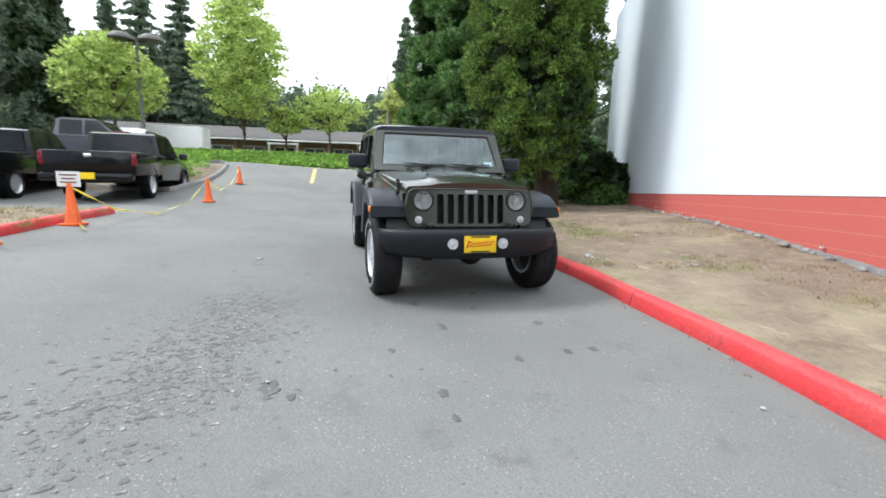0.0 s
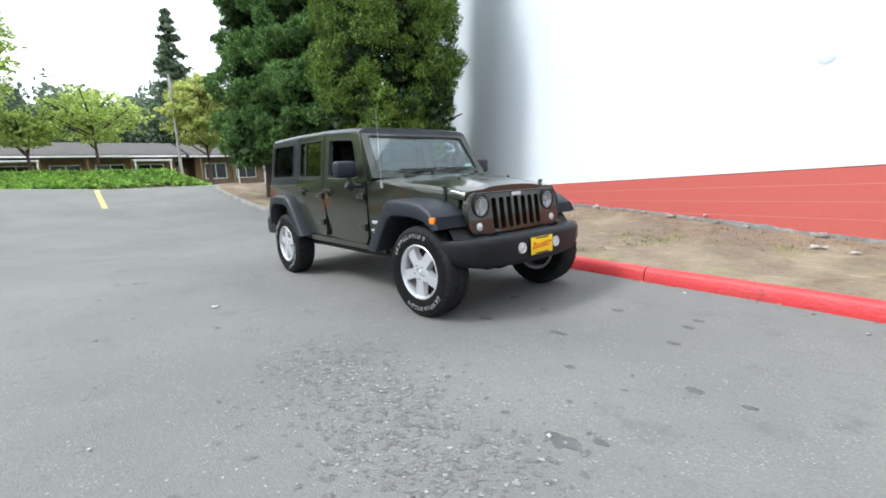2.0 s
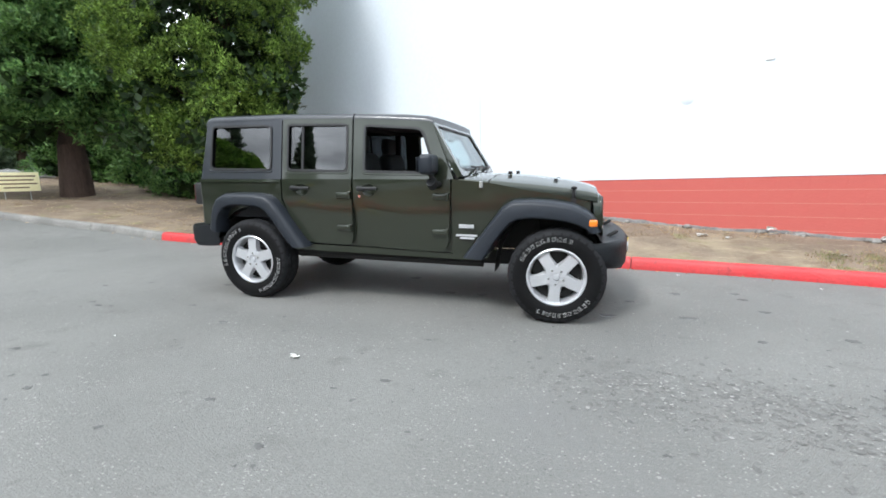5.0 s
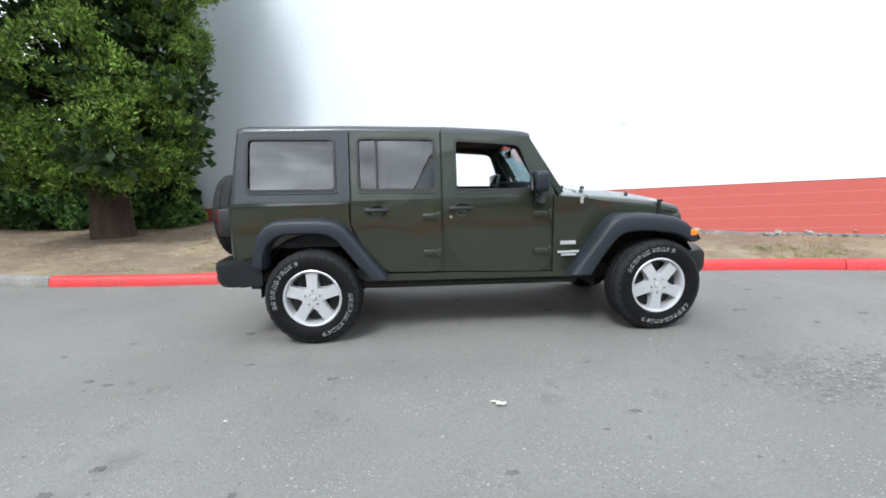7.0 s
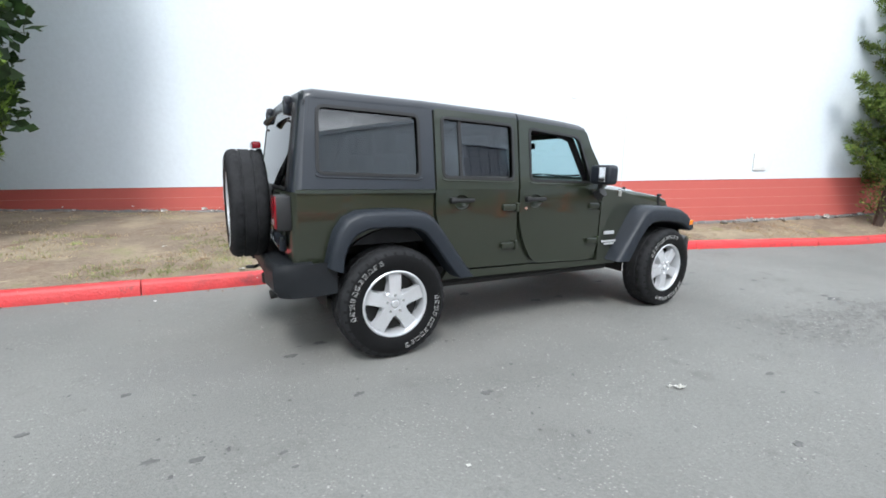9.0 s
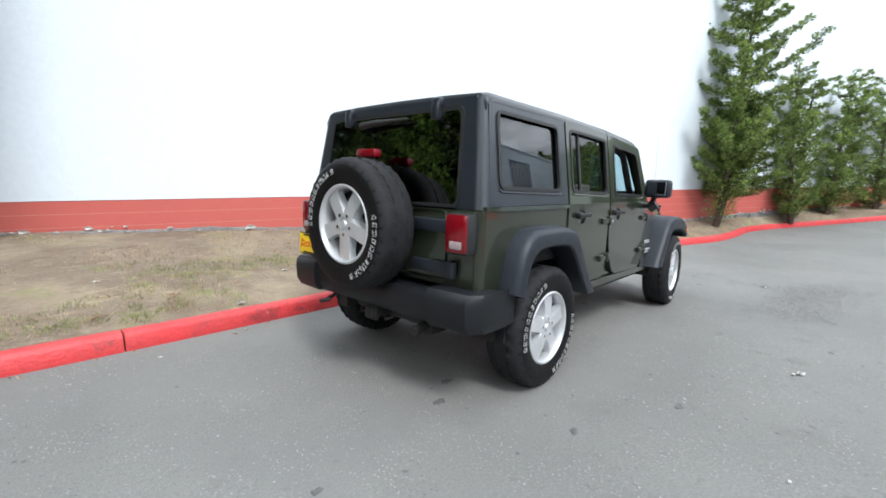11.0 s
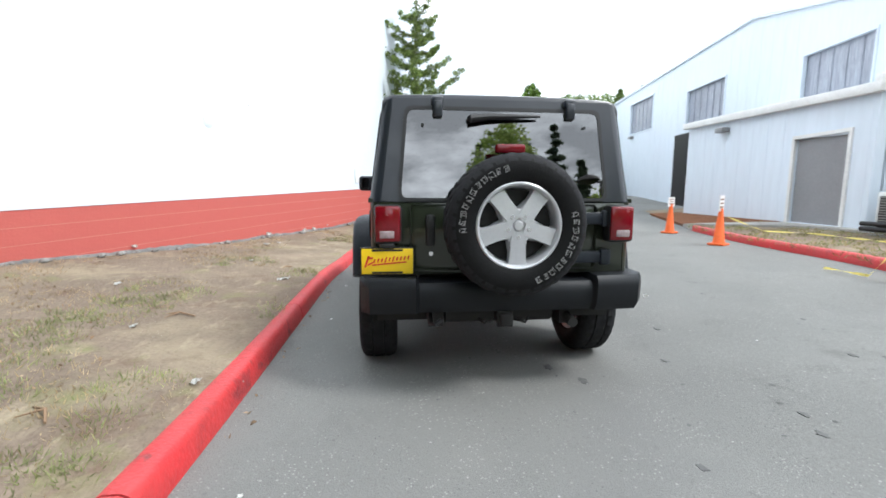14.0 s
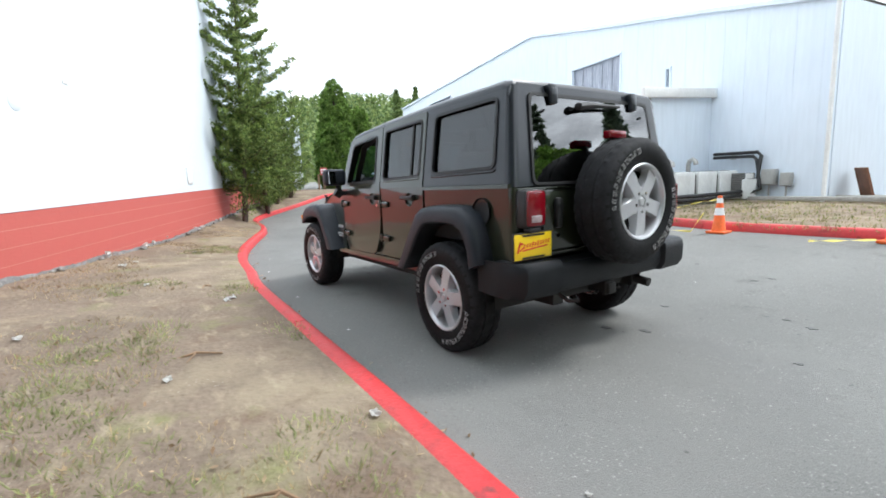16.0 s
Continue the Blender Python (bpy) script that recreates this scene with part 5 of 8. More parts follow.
for poly, mt, doors, nm in ((WIN_R, G_TINT, rear_doors, "tint"), (WIN_Q, G_TINT, hard_sides, "tint")):
    for (s, _), d in zip(SIDES, doors):
        bm = bmesh.new()
        sheet_holes(bm, ring(poly, 0.012), [], 0.004, lambda u, v, w: (u, s * (half(v) - 0.012 - w), v))
        o = part("glass", bm, mt, d, "dark tinted window glass", smooth=None)
        o.visible_shadow = False
        bm = bmesh.new()
        sheet_holes(bm, ring(poly, 0.008), [ring(poly, -0.012)], 0.012, lambda u, v, w: (u, s * (half(v) + 0.013 - w), v))
        part("seal", bm, M_BLACK, d, "black rubber window seal")
for (s, _), d in zip(SIDES, front_doors):
    bm = bmesh.new()
    sheet_holes(bm, ring(WIN_F, 0.008), [ring(WIN_F, -0.012)], 0.014, lambda u, v, w: (u, s * (half(v) + 0.013 - w), v))
    part("seal", bm, M_BLACK, d, "black rubber window seal")
# pressed lips along the sills of the side windows
for poly, doors, mt in ((WIN_R, rear_doors, M_PAINT), (WIN_F, front_doors, M_PAINT), (WIN_Q, hard_sides, M_HARDTOP)):
    x0, x1 = min(p[0] for p in poly), max(p[0] for p in poly)
    z0, z1 = [min(p[1] for p in poly if abs(p[0] - x) < 0.12) - 0.022 for x in (x0, x1)]
    for (s, _), d in zip(SIDES, doors):
        bm = bmesh.new()
        tube(bm, [(x, s * (half(z) + 0.006), z) for x, z in ((x0 - 0.012, z0 + 0.014), (x0 + 0.012, z0), (x1 - 0.012, z1), (x1 + 0.012, z1 + 0.014))], 0.007, 10)
        part("window_lip", bm, mt, d)
for (s, _), d in zip(SIDES, rear_doors):
    bm = bmesh.new()
    sheet_holes(bm, [(0.555, 1.28), (0.578, 1.28), (0.578, 1.695), (0.555, 1.695)], [], 0.02, lambda u, v, w: (u, s * (half(v) - 0.002 - w), v))
    part("divider", bm, M_BLACK, d)
side("body_side", [(0.33, 0.99), (0.46, 0.72), (0.56, 0.58), (2.06, 0.54), (2.06, 1.185), (0.33, 1.185)], [], M_PAINT, 0.01, -0.03)
# sill, cowl sides, lower body
side("sill", [(0.42, 0.505), (2.3, 0.485), (2.3, 0.54), (2.05, 0.535), (1.25, 0.555), (0.6, 0.565), (0.5, 0.66)], [], M_PAINT, 0.06, -0.004)
cowl_sides = []
for s, _ in SIDES:
    bm = bmesh.new()
    sheet_holes(bm, [(2.05, 0.53), (2.36, 0.5), (2.52, 0.9), (3.0, 0.93), (3.2, 0.93), (3.2, 1.0), (2.36, 1.16), (2.05, 1.19)], [], 0.03,
                lambda u, v, w: (u, s * (half(v) + 0.002 - 0.18 * max(0, (u - 2.15) / 1.05) - w), v))
    cowl_sides.append(part("cowl_side", bm, M_PAINT, jeep))
    bm = bmesh.new()
    for k, (x0, x1, z) in enumerate(((2.11, 2.245, 0.785), (2.085, 2.275, 0.705), (2.12, 2.25, 0.68))):
        box(bm, ((x0 + x1) / 2, s * 0.812, z), (x1 - x0, 0.008, 0.032 if k == 0 else 0.018), 0.002, 1)
    part("badge", bm, M_ALLOY, cowl_sides[-1], "pale badge strips")

# bonnet: a crowned loft, its sides turned down
def loft(bm, sections, cap=True):
    rows = [[bm.verts.new(p) for p in s] for s in sections]
    for a, b in zip(rows, rows[1:]):
        for k in range(len(a) - 1):
            bm.faces.new((a[k], a[k + 1], b[k + 1], b[k]))
    if cap:
        bm.faces.new(rows[0])
        bm.faces.new(rows[-1][::-1])
    return rows


def bonnet_section(x, h, edge, crown, drop):
    q = [(-1, -drop), (-1, -0.035), (-0.985, -0.012), (-0.95, 0.0), (-0.62, 0.35), (-0.5, 0.75), (-0.25, 0.92), (0, 1.0), (0.25, 0.92), (0.5, 0.75), (0.62, 0.35), (0.95, 0.0), (0.985, -0.012), (1, -0.035), (1, -drop)]
    return [(x, u * h, edge + (v * crown if v > 0 else v)) for u, v in q]


bm = bmesh.new()
loft(bm, [bonnet_section(2.10, 0.79, 1.2, 0.045, 0.09), bonnet_section(2.20, 0.782, 1.195, 0.045, 0.09), bonnet_section(2.355, 0.762, 1.182, 0.05, 0.085)])
part("cowl", bm, M_PAINT, jeep)
bm = bmesh.new()
loft(bm, [bonnet_section(2.365, 0.761, 1.183, 0.052, 0.085), bonnet_section(2.7, 0.71, 1.15, 0.062, 0.085), bonnet_section(3.0, 0.66, 1.115, 0.058, 0.08), bonnet_section(3.18, 0.626, 1.085, 0.048, 0.075), bonnet_section(3.255, 0.612, 1.065, 0.04, 0.07)])
bonnet = part("bonnet", bm, M_PAINT, jeep, smooth=40)
for s, _ in SIDES:
    bm = bmesh.new()
    box(bm, (3.06, s * 0.652, 1.072), (0.03, 0.024, 0.1), 0.008)
    box(bm, (3.06, s * 0.66, 1.115), (0.05, 0.026, 0.026), 0.008)
    cyl(bm, (3.06, s * 0.645, 1.01), (3.06, s * 0.675, 1.01), 0.022, 12)
    part("bonnet_latch", bm, M_BLACK, bonnet, "black rubber bonnet latch")
    bm = bmesh.new()
    cyl(bm, (2.48, s * 0.3, 1.222), (2.48, s * 0.3, 1.252), 0.02, 12)
    part("washer_jet", bm, M_BLACK, bonnet)
    bm = bmesh.new()
    cyl(bm, (2.9, s * 0.34, 1.15), (2.9, s * 0.34, 1.185), 0.022, 12, 0.015)
    part("bonnet_bumper", bm, M_BLACK, bonnet)

# grille: a plate with seven slots and two round lamp openings
def slot(c, w, z0, z1):
    return rounded([(c - w / 2, z0), (c + w / 2, z0), (c + w / 2, z1), (c - w / 2, z1)], w * 0.42, 4)


def circle(cy, cz, r, n=28):
    return [(cy + r * math.cos(2 * math.pi * k / n), cz + r * math.sin(2 * math.pi * k / n)) for k in range(n)]


def grille_x(z):
    return 3.315 - 0.06 * max(0, z - 0.7) / 0.4 * 0.8


g_out = rounded([(-0.6, 0.7), (0.6, 0.7), (0.625, 0.86), (0.6, 1.045), (-0.6, 1.045), (-0.625, 0.86)], [0.1, 0.1, 0.05, 0.09, 0.09, 0.05], 5)
slots = [slot((k - 3) * 0.098, 0.062, 0.725, 1.0) for k in range(7)]
lamps = [circle(s * 0.457, 0.94, 0.102) for s in (-1, 1)]
bm = bmesh.new()
sheet_holes(bm, g_out, slots + lamps, 0.06, lambda u, v, w: (grille_x(v) - w + 0.0, u, v))
grille = part("grille", bm, M_PAINT, jeep, "body-coloured grille with seven tall slots")
bm = bmesh.new()
tube(bm, [(grille_x(v) + 0.002, u, v) for u, v in g_out if v > 0.8], 0.008, 6)
part("grille_lip", bm, M_PAINT, grille, smooth=60)
part("grille_backing", boxes(((3.2, 0, 0.87), (0.02, 1.15, 0.36))), M_UNDER, grille, "black mesh behind the slots")
bm = bmesh.new()
box(bm, (3.288, 0, 1.02), (0.012, 0.12, 0.032), 0.004)
part("badge", bm, M_ALLOY, grille, "small chrome badge")
for s, _ in SIDES:
    bm = bmesh.new()
    lathe(bm, [(0.102, -0.01), (0.1, 0.012), (0.088, 0.014), (0.082, -0.02)], 32, "x")
    bmesh.ops.translate(bm, verts=bm.verts, vec=(3.29, s * 0.457, 0.94))
    lamp = part("headlamp", bm, M_BLACK, jeep, "round clear headlamp")
    bm = bmesh.new()
    lathe(bm, [(0.09, -0.01), (0.08, 0.012), (0.05, 0.024), (0.0, 0.028)], 32, "x")
    bmesh.ops.translate(bm, verts=bm.verts, vec=(3.29, s * 0.457, 0.94))
    part("lens", bm, G_CLEAR, lamp, "clear bulging lamp glass").visible_shadow = False
    bm = bmesh.new()
    lathe(bm, [(0.089, 0.006), (0.08, -0.01), (0.076, -0.026), (0.05, -0.05), (0.0, -0.06)], 32, "x")
    bmesh.ops.translate(bm, verts=bm.verts, vec=(3.285, s * 0.457, 0.94))
    part("reflector", bm, M_CLEARLENS, lamp, smooth=60)
    bm = bmesh.new()
    lathe(bm, [(0.024, -0.05), (0.026, -0.004), (0.0, 0.0)], 20, "x")
    bmesh.ops.translate(bm, verts=bm.verts, vec=(3.285, s * 0.457, 0.94))
    part("bulb_cap", bm, M_STEELGREY, lamp)
    bm = bmesh.new()
    for q in (0, 1):
        box(bm, (3.272, s * 0.457, 0.94), (0.01, 0.158 if q else 0.008, 0.008 if q else 0.158))
    part("reflector_rib", bm, M_STEELGREY, lamp, smooth=None)
    bm = bmesh.new()
    lathe(bm, [(0.036, -0.01), (0.034, 0.012), (0.0, 0.02)], 20, "x")
    bmesh.ops.translate(bm, verts=bm.verts, vec=(3.3, s * 0.5, 0.765))
    part("turn_lamp", bm, M_CLEARLENS, grille, "clear round turn lamp")

# wheel arches
def flare(outer, inner, y0, y1, droop):
    """A moulded arch: strip between two outlines, flat on top, with a turned-down outer lip."""
    n = len(outer)
    for s, _ in SIDES:
        bm = bmesh.new()
        rows = []
        for (ox, oz), (ix, iz) in zip(outer, inner):
            c = Vector((ix - ox, iz - oz))
            k = c.normalized() if c.length > 1e-6 else Vector((0, -1))
            prof = [(y0, ox, oz), (y1 - 0.05, ox + k.x * 0.004, oz + k.y * 0.004), (y1 - 0.015, ox + k.x * 0.016, oz + k.y * 0.016), (y1, ox + k.x * 0.04, oz + k.y * 0.04),
                    (y1 - 0.004, ix - k.x * 0.012, iz - k.y * 0.012), (y1 - 0.016, ix, iz), (y0, ix + k.x * 0.01, iz + k.y * 0.01)]
            rows.append([bm.verts.new((px, s * py, pz)) for py, px, pz in prof])
        for a, b in zip(rows, rows[1:]):
            for j in range(len(a)):
                bm.faces.new((a[j], a[(j + 1) % len(a)], b[(j + 1) % len(a)], b[j]))
        bm.faces.new(rows[0])
        bm.faces.new(rows[-1][::-1])
        yield part("fender_flare", bm, M_PLASTIC, jeep, "charcoal plastic wheel arch", smooth=40)


RO = [(-0.47, 0.70), (-0.445, 0.82), (-0.41, 0.93), (-0.35, 1.015), (-0.26, 1.055), (-0.1, 1.062), (0.1, 1.058), (0.22, 1.04), (0.29, 0.995), (0.36, 0.91), (0.47, 0.76), (0.565, 0.635), (0.63, 0.55)]
RI = [(-0.37, 0.66), (-0.36, 0.76), (-0.325, 0.85), (-0.275, 0.905), (-0.2, 0.935), (-0.08, 0.94), (0.08, 0.935), (0.16, 0.92), (0.215, 0.885), (0.28, 0.81), (0.37, 0.69), (0.44, 0.6), (0.49, 0.545)]
FO = [(2.165, 0.53), (2.24, 0.63), (2.33, 0.75), (2.42, 0.87), (2.5, 0.975), (2.58, 1.022), (2.72, 1.03), (2.9, 1.02), (3.06, 0.995), (3.17, 0.945), (3.24, 0.88), (3.285, 0.79)]
FI = [(2.345, 0.52), (2.385, 0.58), (2.44, 0.67), (2.505, 0.76), (2.57, 0.835), (2.635, 0.87), (2.745, 0.88), (2.88, 0.875), (3.0, 0.862), (3.09, 0.84), (3.16, 0.805), (3.2, 0.77)]
list(flare(RO, RI, 0.78, 0.945, 0))
front_flares = list(flare(FO, FI, 0.56, 0.945, 0))
for (s, _), f in zip(SIDES, front_flares):
    bm = bmesh.new()
    box(bm, (3.215, s * 0.935, 0.855), (0.065, 0.03, 0.055), 0.012)
    part("marker_lamp", bm, M_AMBER, f, "amber side marker lamp")
    bm = bmesh.new()
    loft(bm, [[(3.285, s * 0.56, 0.79), (3.24, s * 0.56, 0.88), (3.1, s * 0.56, 0.93)], [(3.285, s * 0.93, 0.79), (3.24, s * 0.93, 0.88), (3.1, s * 0.93, 0.93)]], cap=False)
    bmesh.ops.solidify(bm, geom=bm.faces[:], thickness=0.01)
    part("front_lip", bm, M_PLASTIC, f)
    for cx, y0, nm in ((0.02, 0.42, 0), (2.9, 0.5, 1)):
        bm = bmesh.new()
        o = [(cx + 0.475 * math.cos(radians(a)), 0.42 + 0.5 * math.sin(radians(a))) for a in range(28, 185, 13)]
        loft(bm, [[(x, s * y0, z) for x, z in o], [(x, s * 0.79, z) for x, z in o]], cap=False)
        wl_ = part("wheel_liner", bm, M_UNDER, jeep, "black inner wheel housing")

# bumpers
bm = bmesh.new()
rows = []
for y, x0, z0, z1 in ((-0.885, 3.26, 0.52, 0.685), (-0.82, 3.40, 0.475, 0.69), (-0.62, 3.5, 0.44, 0.692), (-0.3, 3.54, 0.425, 0.695), (0, 3.55, 0.42, 0.695), (0.3, 3.54, 0.425, 0.695), (0.62, 3.5, 0.44, 0.692), (0.82, 3.40, 0.475, 0.69), (0.885, 3.26, 0.52, 0.685)):
    d = 0.22 if abs(y) < 0.7 else 0.12
    rows.append([(x0 - d, y, z1 - 0.01), (x0 - 0.035, y, z1), (x0 - 0.012, y, z1 - 0.018), (x0, y, z1 - 0.05), (x0 - 0.002, y, z0 + 0.06), (x0 - 0.03, y, z0 + 0.01), (x0 - 0.08, y, z0), (x0 - d, y, z0 + 0.01)])
vr = [[bm.verts.new(p) for p in r] for r in rows]
for a, b in zip(vr, vr[1:]):
    for k in range(8):
        bm.faces.new((a[k], a[(k + 1) % 8], b[(k + 1) % 8], b[k]))
bm.faces.new(vr[0][::-1])
bm.faces.new(vr[-1])
fb = part("front_bumper", bm, M_BUMPER, jeep, "charcoal plastic front bumper", smooth=50)
for s, _ in SIDES:
    bm = bmesh.new()
    lathe(bm, [(0.05, -0.02), (0.048, 0.008), (0.04, 0.01), (0.036, 0.0), (0.0, 0.012)], 24, "x")
    bmesh.ops.translate(bm, verts=bm.verts, vec=(3.545, s * 0.235, 0.572))
    part("fog_lamp", bm, M_CLEARLENS, fb, "round clear fog lamp")
    bm = bmesh.new()
    tube(bm, [(3.36, s * 0.415 - 0.025, 0.68), (3.44, s * 0.415 - 0.025, 0.735), (3.44, s * 0.415 + 0.025, 0.735), (3.36, s * 0.415 + 0.025, 0.68)], 0.012, 8)
    part("tow_hook", bm, M_BLACK, fb, "black steel tow hook")


def plate(parent, m):
    """A yellow dealer plate in a dark frame, its marks as plain red bars."""
    o = []
    bm = bmesh.new()
    box(bm, (0, 0, 0), (0.012, 0.315, 0.168), 0.004)
    bm.transform(m)
    fr = part("plate", bm, M_BLACK, parent, "yellow plate with red marks in a black frame")
    bm = bmesh.new()
    box(bm, (0.007, 0, 0), (0.006, 0.3, 0.15), 0.002)
    bm.transform(m)
    part("face", bm, M_PLATEYEL, fr)
    bm = bmesh.new()
    for y, z, w, h, a in [(-0.118, 0.0, 0.011, 0.07, -18), (-0.1, 0.02, 0.034, 0.011, 0), (-0.098, -0.012, 0.036, 0.009, 30), (0.012, -0.012, 0.2, 0.008, 5)] + \
            [(-0.075 + 0.022 * k, 0.004 + 0.002 * k, 0.009, 0.034 if k in (3, 5) else 0.024, -20) for k in range(10)]:
        box(bm, (0, 0, 0), (0.004, w, h), m=Matrix.Translation((0.0105, y, z)) @ Matrix.Rotation(radians(a), 4, "X"))
    bm.transform(m)
    tagged(part("plate_print", bm, M_PLATERED, fr, smooth=None), kind="stuff")
    bm = bmesh.new()
    for z in (0.066, -0.066):
        box(bm, (0.0105, 0, z), (0.003, 0.18, 0.012))
    bm.transform(m)
    tagged(part("border_print", bm, M_BLACK, fr, smooth=None), kind="stuff")
    return fr


plate(jeep, pose(3.553, 0.015, 0.57))
bm = bmesh.new()
rows = []
for y, x0, x1 in ((-0.88, -0.58, -0.4), (-0.875, -0.72, -0.55), (-0.82, -0.79, -0.55), (-0.55, -0.81, -0.55), (-0.53, -0.78, -0.55), (0.53, -0.78, -0.55), (0.55, -0.81, -0.55), (0.82, -0.79, -0.55), (0.875, -0.72, -0.55), (0.88, -0.58, -0.4)):
    z0, z1 = 0.5, 0.692 + (0.036 if abs(y) > 0.54 else 0)
    rows.append([(x1, y, z1), (x0 + 0.03, y, z1), (x0 + 0.008, y, z1 - 0.02), (x0, y, z1 - 0.06), (x0 + 0.006, y, z0 + 0.06), (x0 + 0.04, y, z0 + 0.01), (x1, y, z0 + 0.02)])
vr = [[bm.verts.new(p) for p in r] for r in rows]
for a, b in zip(vr, vr[1:]):
    for k in range(7):
        bm.faces.new((a[k], a[(k + 1) % 7], b[(k + 1) % 7], b[k]))
bm.faces.new(vr[0][::-1])
bm.faces.new(vr[-1])
rb = part("rear_bumper", bm, M_BUMPER, jeep, "charcoal plastic rear bumper", smooth=40)
bm = bmesh.new()
tube(bm, [(-0.65, 0.46, 0.5), (-0.77, 0.46, 0.45), (-0.83, 0.44, 0.46), (-0.77, 0.4, 0.47)], 0.014, 8)
part("tow_hook", bm, M_BLACK, rb, "black steel tow hook")

# windscreen
def shield(u, v, w):
    """Across and up the sloping screen, with depth towards the cabin."""
    return (2.135 - 0.285 * v - w * 0.87, u, 1.225 + 0.467 * v - w * 0.5)


bm = bmesh.new()
sheet_holes(bm, rounded([(-0.795, -0.02), (0.795, -0.02), (0.722, 1.02), (-0.722, 1.02)], 0.04), [rounded([(-0.7, 0.11), (0.7, 0.11), (0.65, 0.93), (-0.65, 0.93)], 0.06)], 0.05, shield)
ws = part("windscreen_frame", bm, M_PAINT, jeep)
bm = bmesh.new()
sheet_holes(bm, rounded([(-0.706, 0.1), (0.706, 0.1), (0.656, 0.94), (-0.656, 0.94)], 0.06), [], 0.005, lambda u, v, w: shield(u, v, w + 0.015))
o = part("windscreen", bm, G_SHIELD, ws, "clear windscreen glass", smooth=None)
o.visible_shadow = False
bm = bmesh.new()
sheet_holes(bm, rounded([(-0.708, 0.1), (0.708, 0.1), (0.658, 0.94), (-0.658, 0.94)], 0.06), [rounded([(-0.685, 0.135), (0.685, 0.135), (0.638, 0.905), (-0.638, 0.905)], 0.05)], 0.004, lambda u, v, w: shield(u, v, w + 0.008))
part("seal", bm, M_BLACK, ws)
bm = bmesh.new()
sheet_holes(bm, [(0.55, 0.15), (0.65, 0.15), (0.65, 0.27), (0.55, 0.27)], [], 0.002, lambda u, v, w: shield(u, v, w + 0.022))
part("sticker", bm, M_WHITE, ws, "white paper sticker inside the glass")
for y in (-0.42, 0.12):
    bm = bmesh.new()
    tube(bm, [(2.17, y, 1.235), (2.165, y + 0.08, 1.262), (2.13, y + 0.3, 1.285)], 0.011, 6)
    tube(bm, [(2.125, y - 0.02, 1.30), (2.128, y + 0.22, 1.29), (2.12, y + 0.48, 1.298)], 0.01, 6)
    part("wiper", bm, M_BLACK, ws, "black windscreen wiper")
bm = bmesh.new()
tube(bm, [(2.3, -0.79, 1.12), (2.3, -0.795, 1.17)], 0.016, 8)
tube(bm, [(2.3, -0.797, 1.17), (2.285, -0.797, 1.86)], 0.0016, 6)
part("aerial", bm, M_STEELGREY, jeep, "thin black aerial")

# roof and hardtop back
def roof_section(x, z):
    q = [(-0.738, -0.07), (-0.738, -0.045), (-0.72, -0.018), (-0.675, -0.004), (-0.38, 0.006), (0, 0.01), (0.38, 0.006), (0.675, -0.004), (0.72, -0.018), (0.738, -0.045), (0.738, -0.07)]
    return [(x, u, z + v) for u, v in q]


bm = bmesh.new()
rows = [roof_section(-0.56, 1.775), roof_section(-0.545, 1.806), roof_section(-0.49, 1.82), roof_section(0.3, 1.815), roof_section(1.095, 1.793)]
loft(bm, rows)
part("hardtop_roof", bm, M_HARDTOP, jeep, "charcoal rear hardtop roof", smooth=45)
bm = bmesh.new()
loft(bm, [roof_section(1.105, 1.793), roof_section(1.6, 1.764), roof_section(1.8, 1.745), roof_section(1.858, 1.727)])
part("roof_panel", bm, M_HARDTOP, jeep, "charcoal front roof panel", smooth=45)


def back(u, v, w):
    """Across and up the hardtop's back, with depth forwards."""
    return (-0.655 + 0.085 * (v - 1.17) / 0.6 + w, u, v)


bm = bmesh.new()
sheet_holes(bm, [(-0.75, 1.17), (0.75, 1.17), (0.675, 1.785), (-0.675, 1.785)], [rounded([(-0.64, 1.185), (0.64, 1.185), (0.592, 1.72), (-0.592, 1.72)], 0.05)], 0.05, back)
hb = part("hardtop_back", bm, M_HARDTOP, jeep)
for s, _ in SIDES:
    bm = bmesh.new()
    lo, hi = [], []
    for k in range(7):
        a = radians(90 * k / 6)
        lo.append((-0.595 - 0.06 * math.sin(a), s * (0.75 + 0.069 * math.cos(a)), 1.17))
        hi.append((-0.51 - 0.06 * math.sin(a), s * (0.675 + 0.06 * math.cos(a)), 1.775))
    loft(bm, [lo, hi], cap=False)
    part("hardtop_corner", bm, M_HARDTOP, jeep, smooth=60)
    bm = bmesh.new()
    lo, hi = [], []
    for k in range(5):
        a = radians(90 * k / 4)
        c = (-0.62 - 0.04 * math.sin(a), s * (0.773 + 0.04 * math.cos(a)))
        lo.append((*c, 0.72))
        hi.append((*c, 1.168))
    loft(bm, [lo, hi], cap=False)
    part("body_corner", bm, M_PAINT, jeep, smooth=60)
bm = bmesh.new()
sheet_holes(bm, rounded([(-0.645, 1.178), (0.645, 1.178), (0.6, 1.73), (-0.6, 1.73)], 0.05), [], 0.006, lambda u, v, w: back(u, v, w - 0.008))
o = part("rear_window", bm, G_TINTREAR, hb, "dark tinted lift-up rear window", smooth=None)
o.visible_shadow = False
bm = bmesh.new()
sheet_holes(bm, rounded([(-0.65, 1.175), (0.65, 1.175), (0.606, 1.738), (-0.606, 1.738)], 0.05), [rounded([(-0.632, 1.192), (0.632, 1.192), (0.588, 1.716), (-0.588, 1.716)], 0.045)], 0.014, lambda u, v, w: back(u, v, w - 0.012))
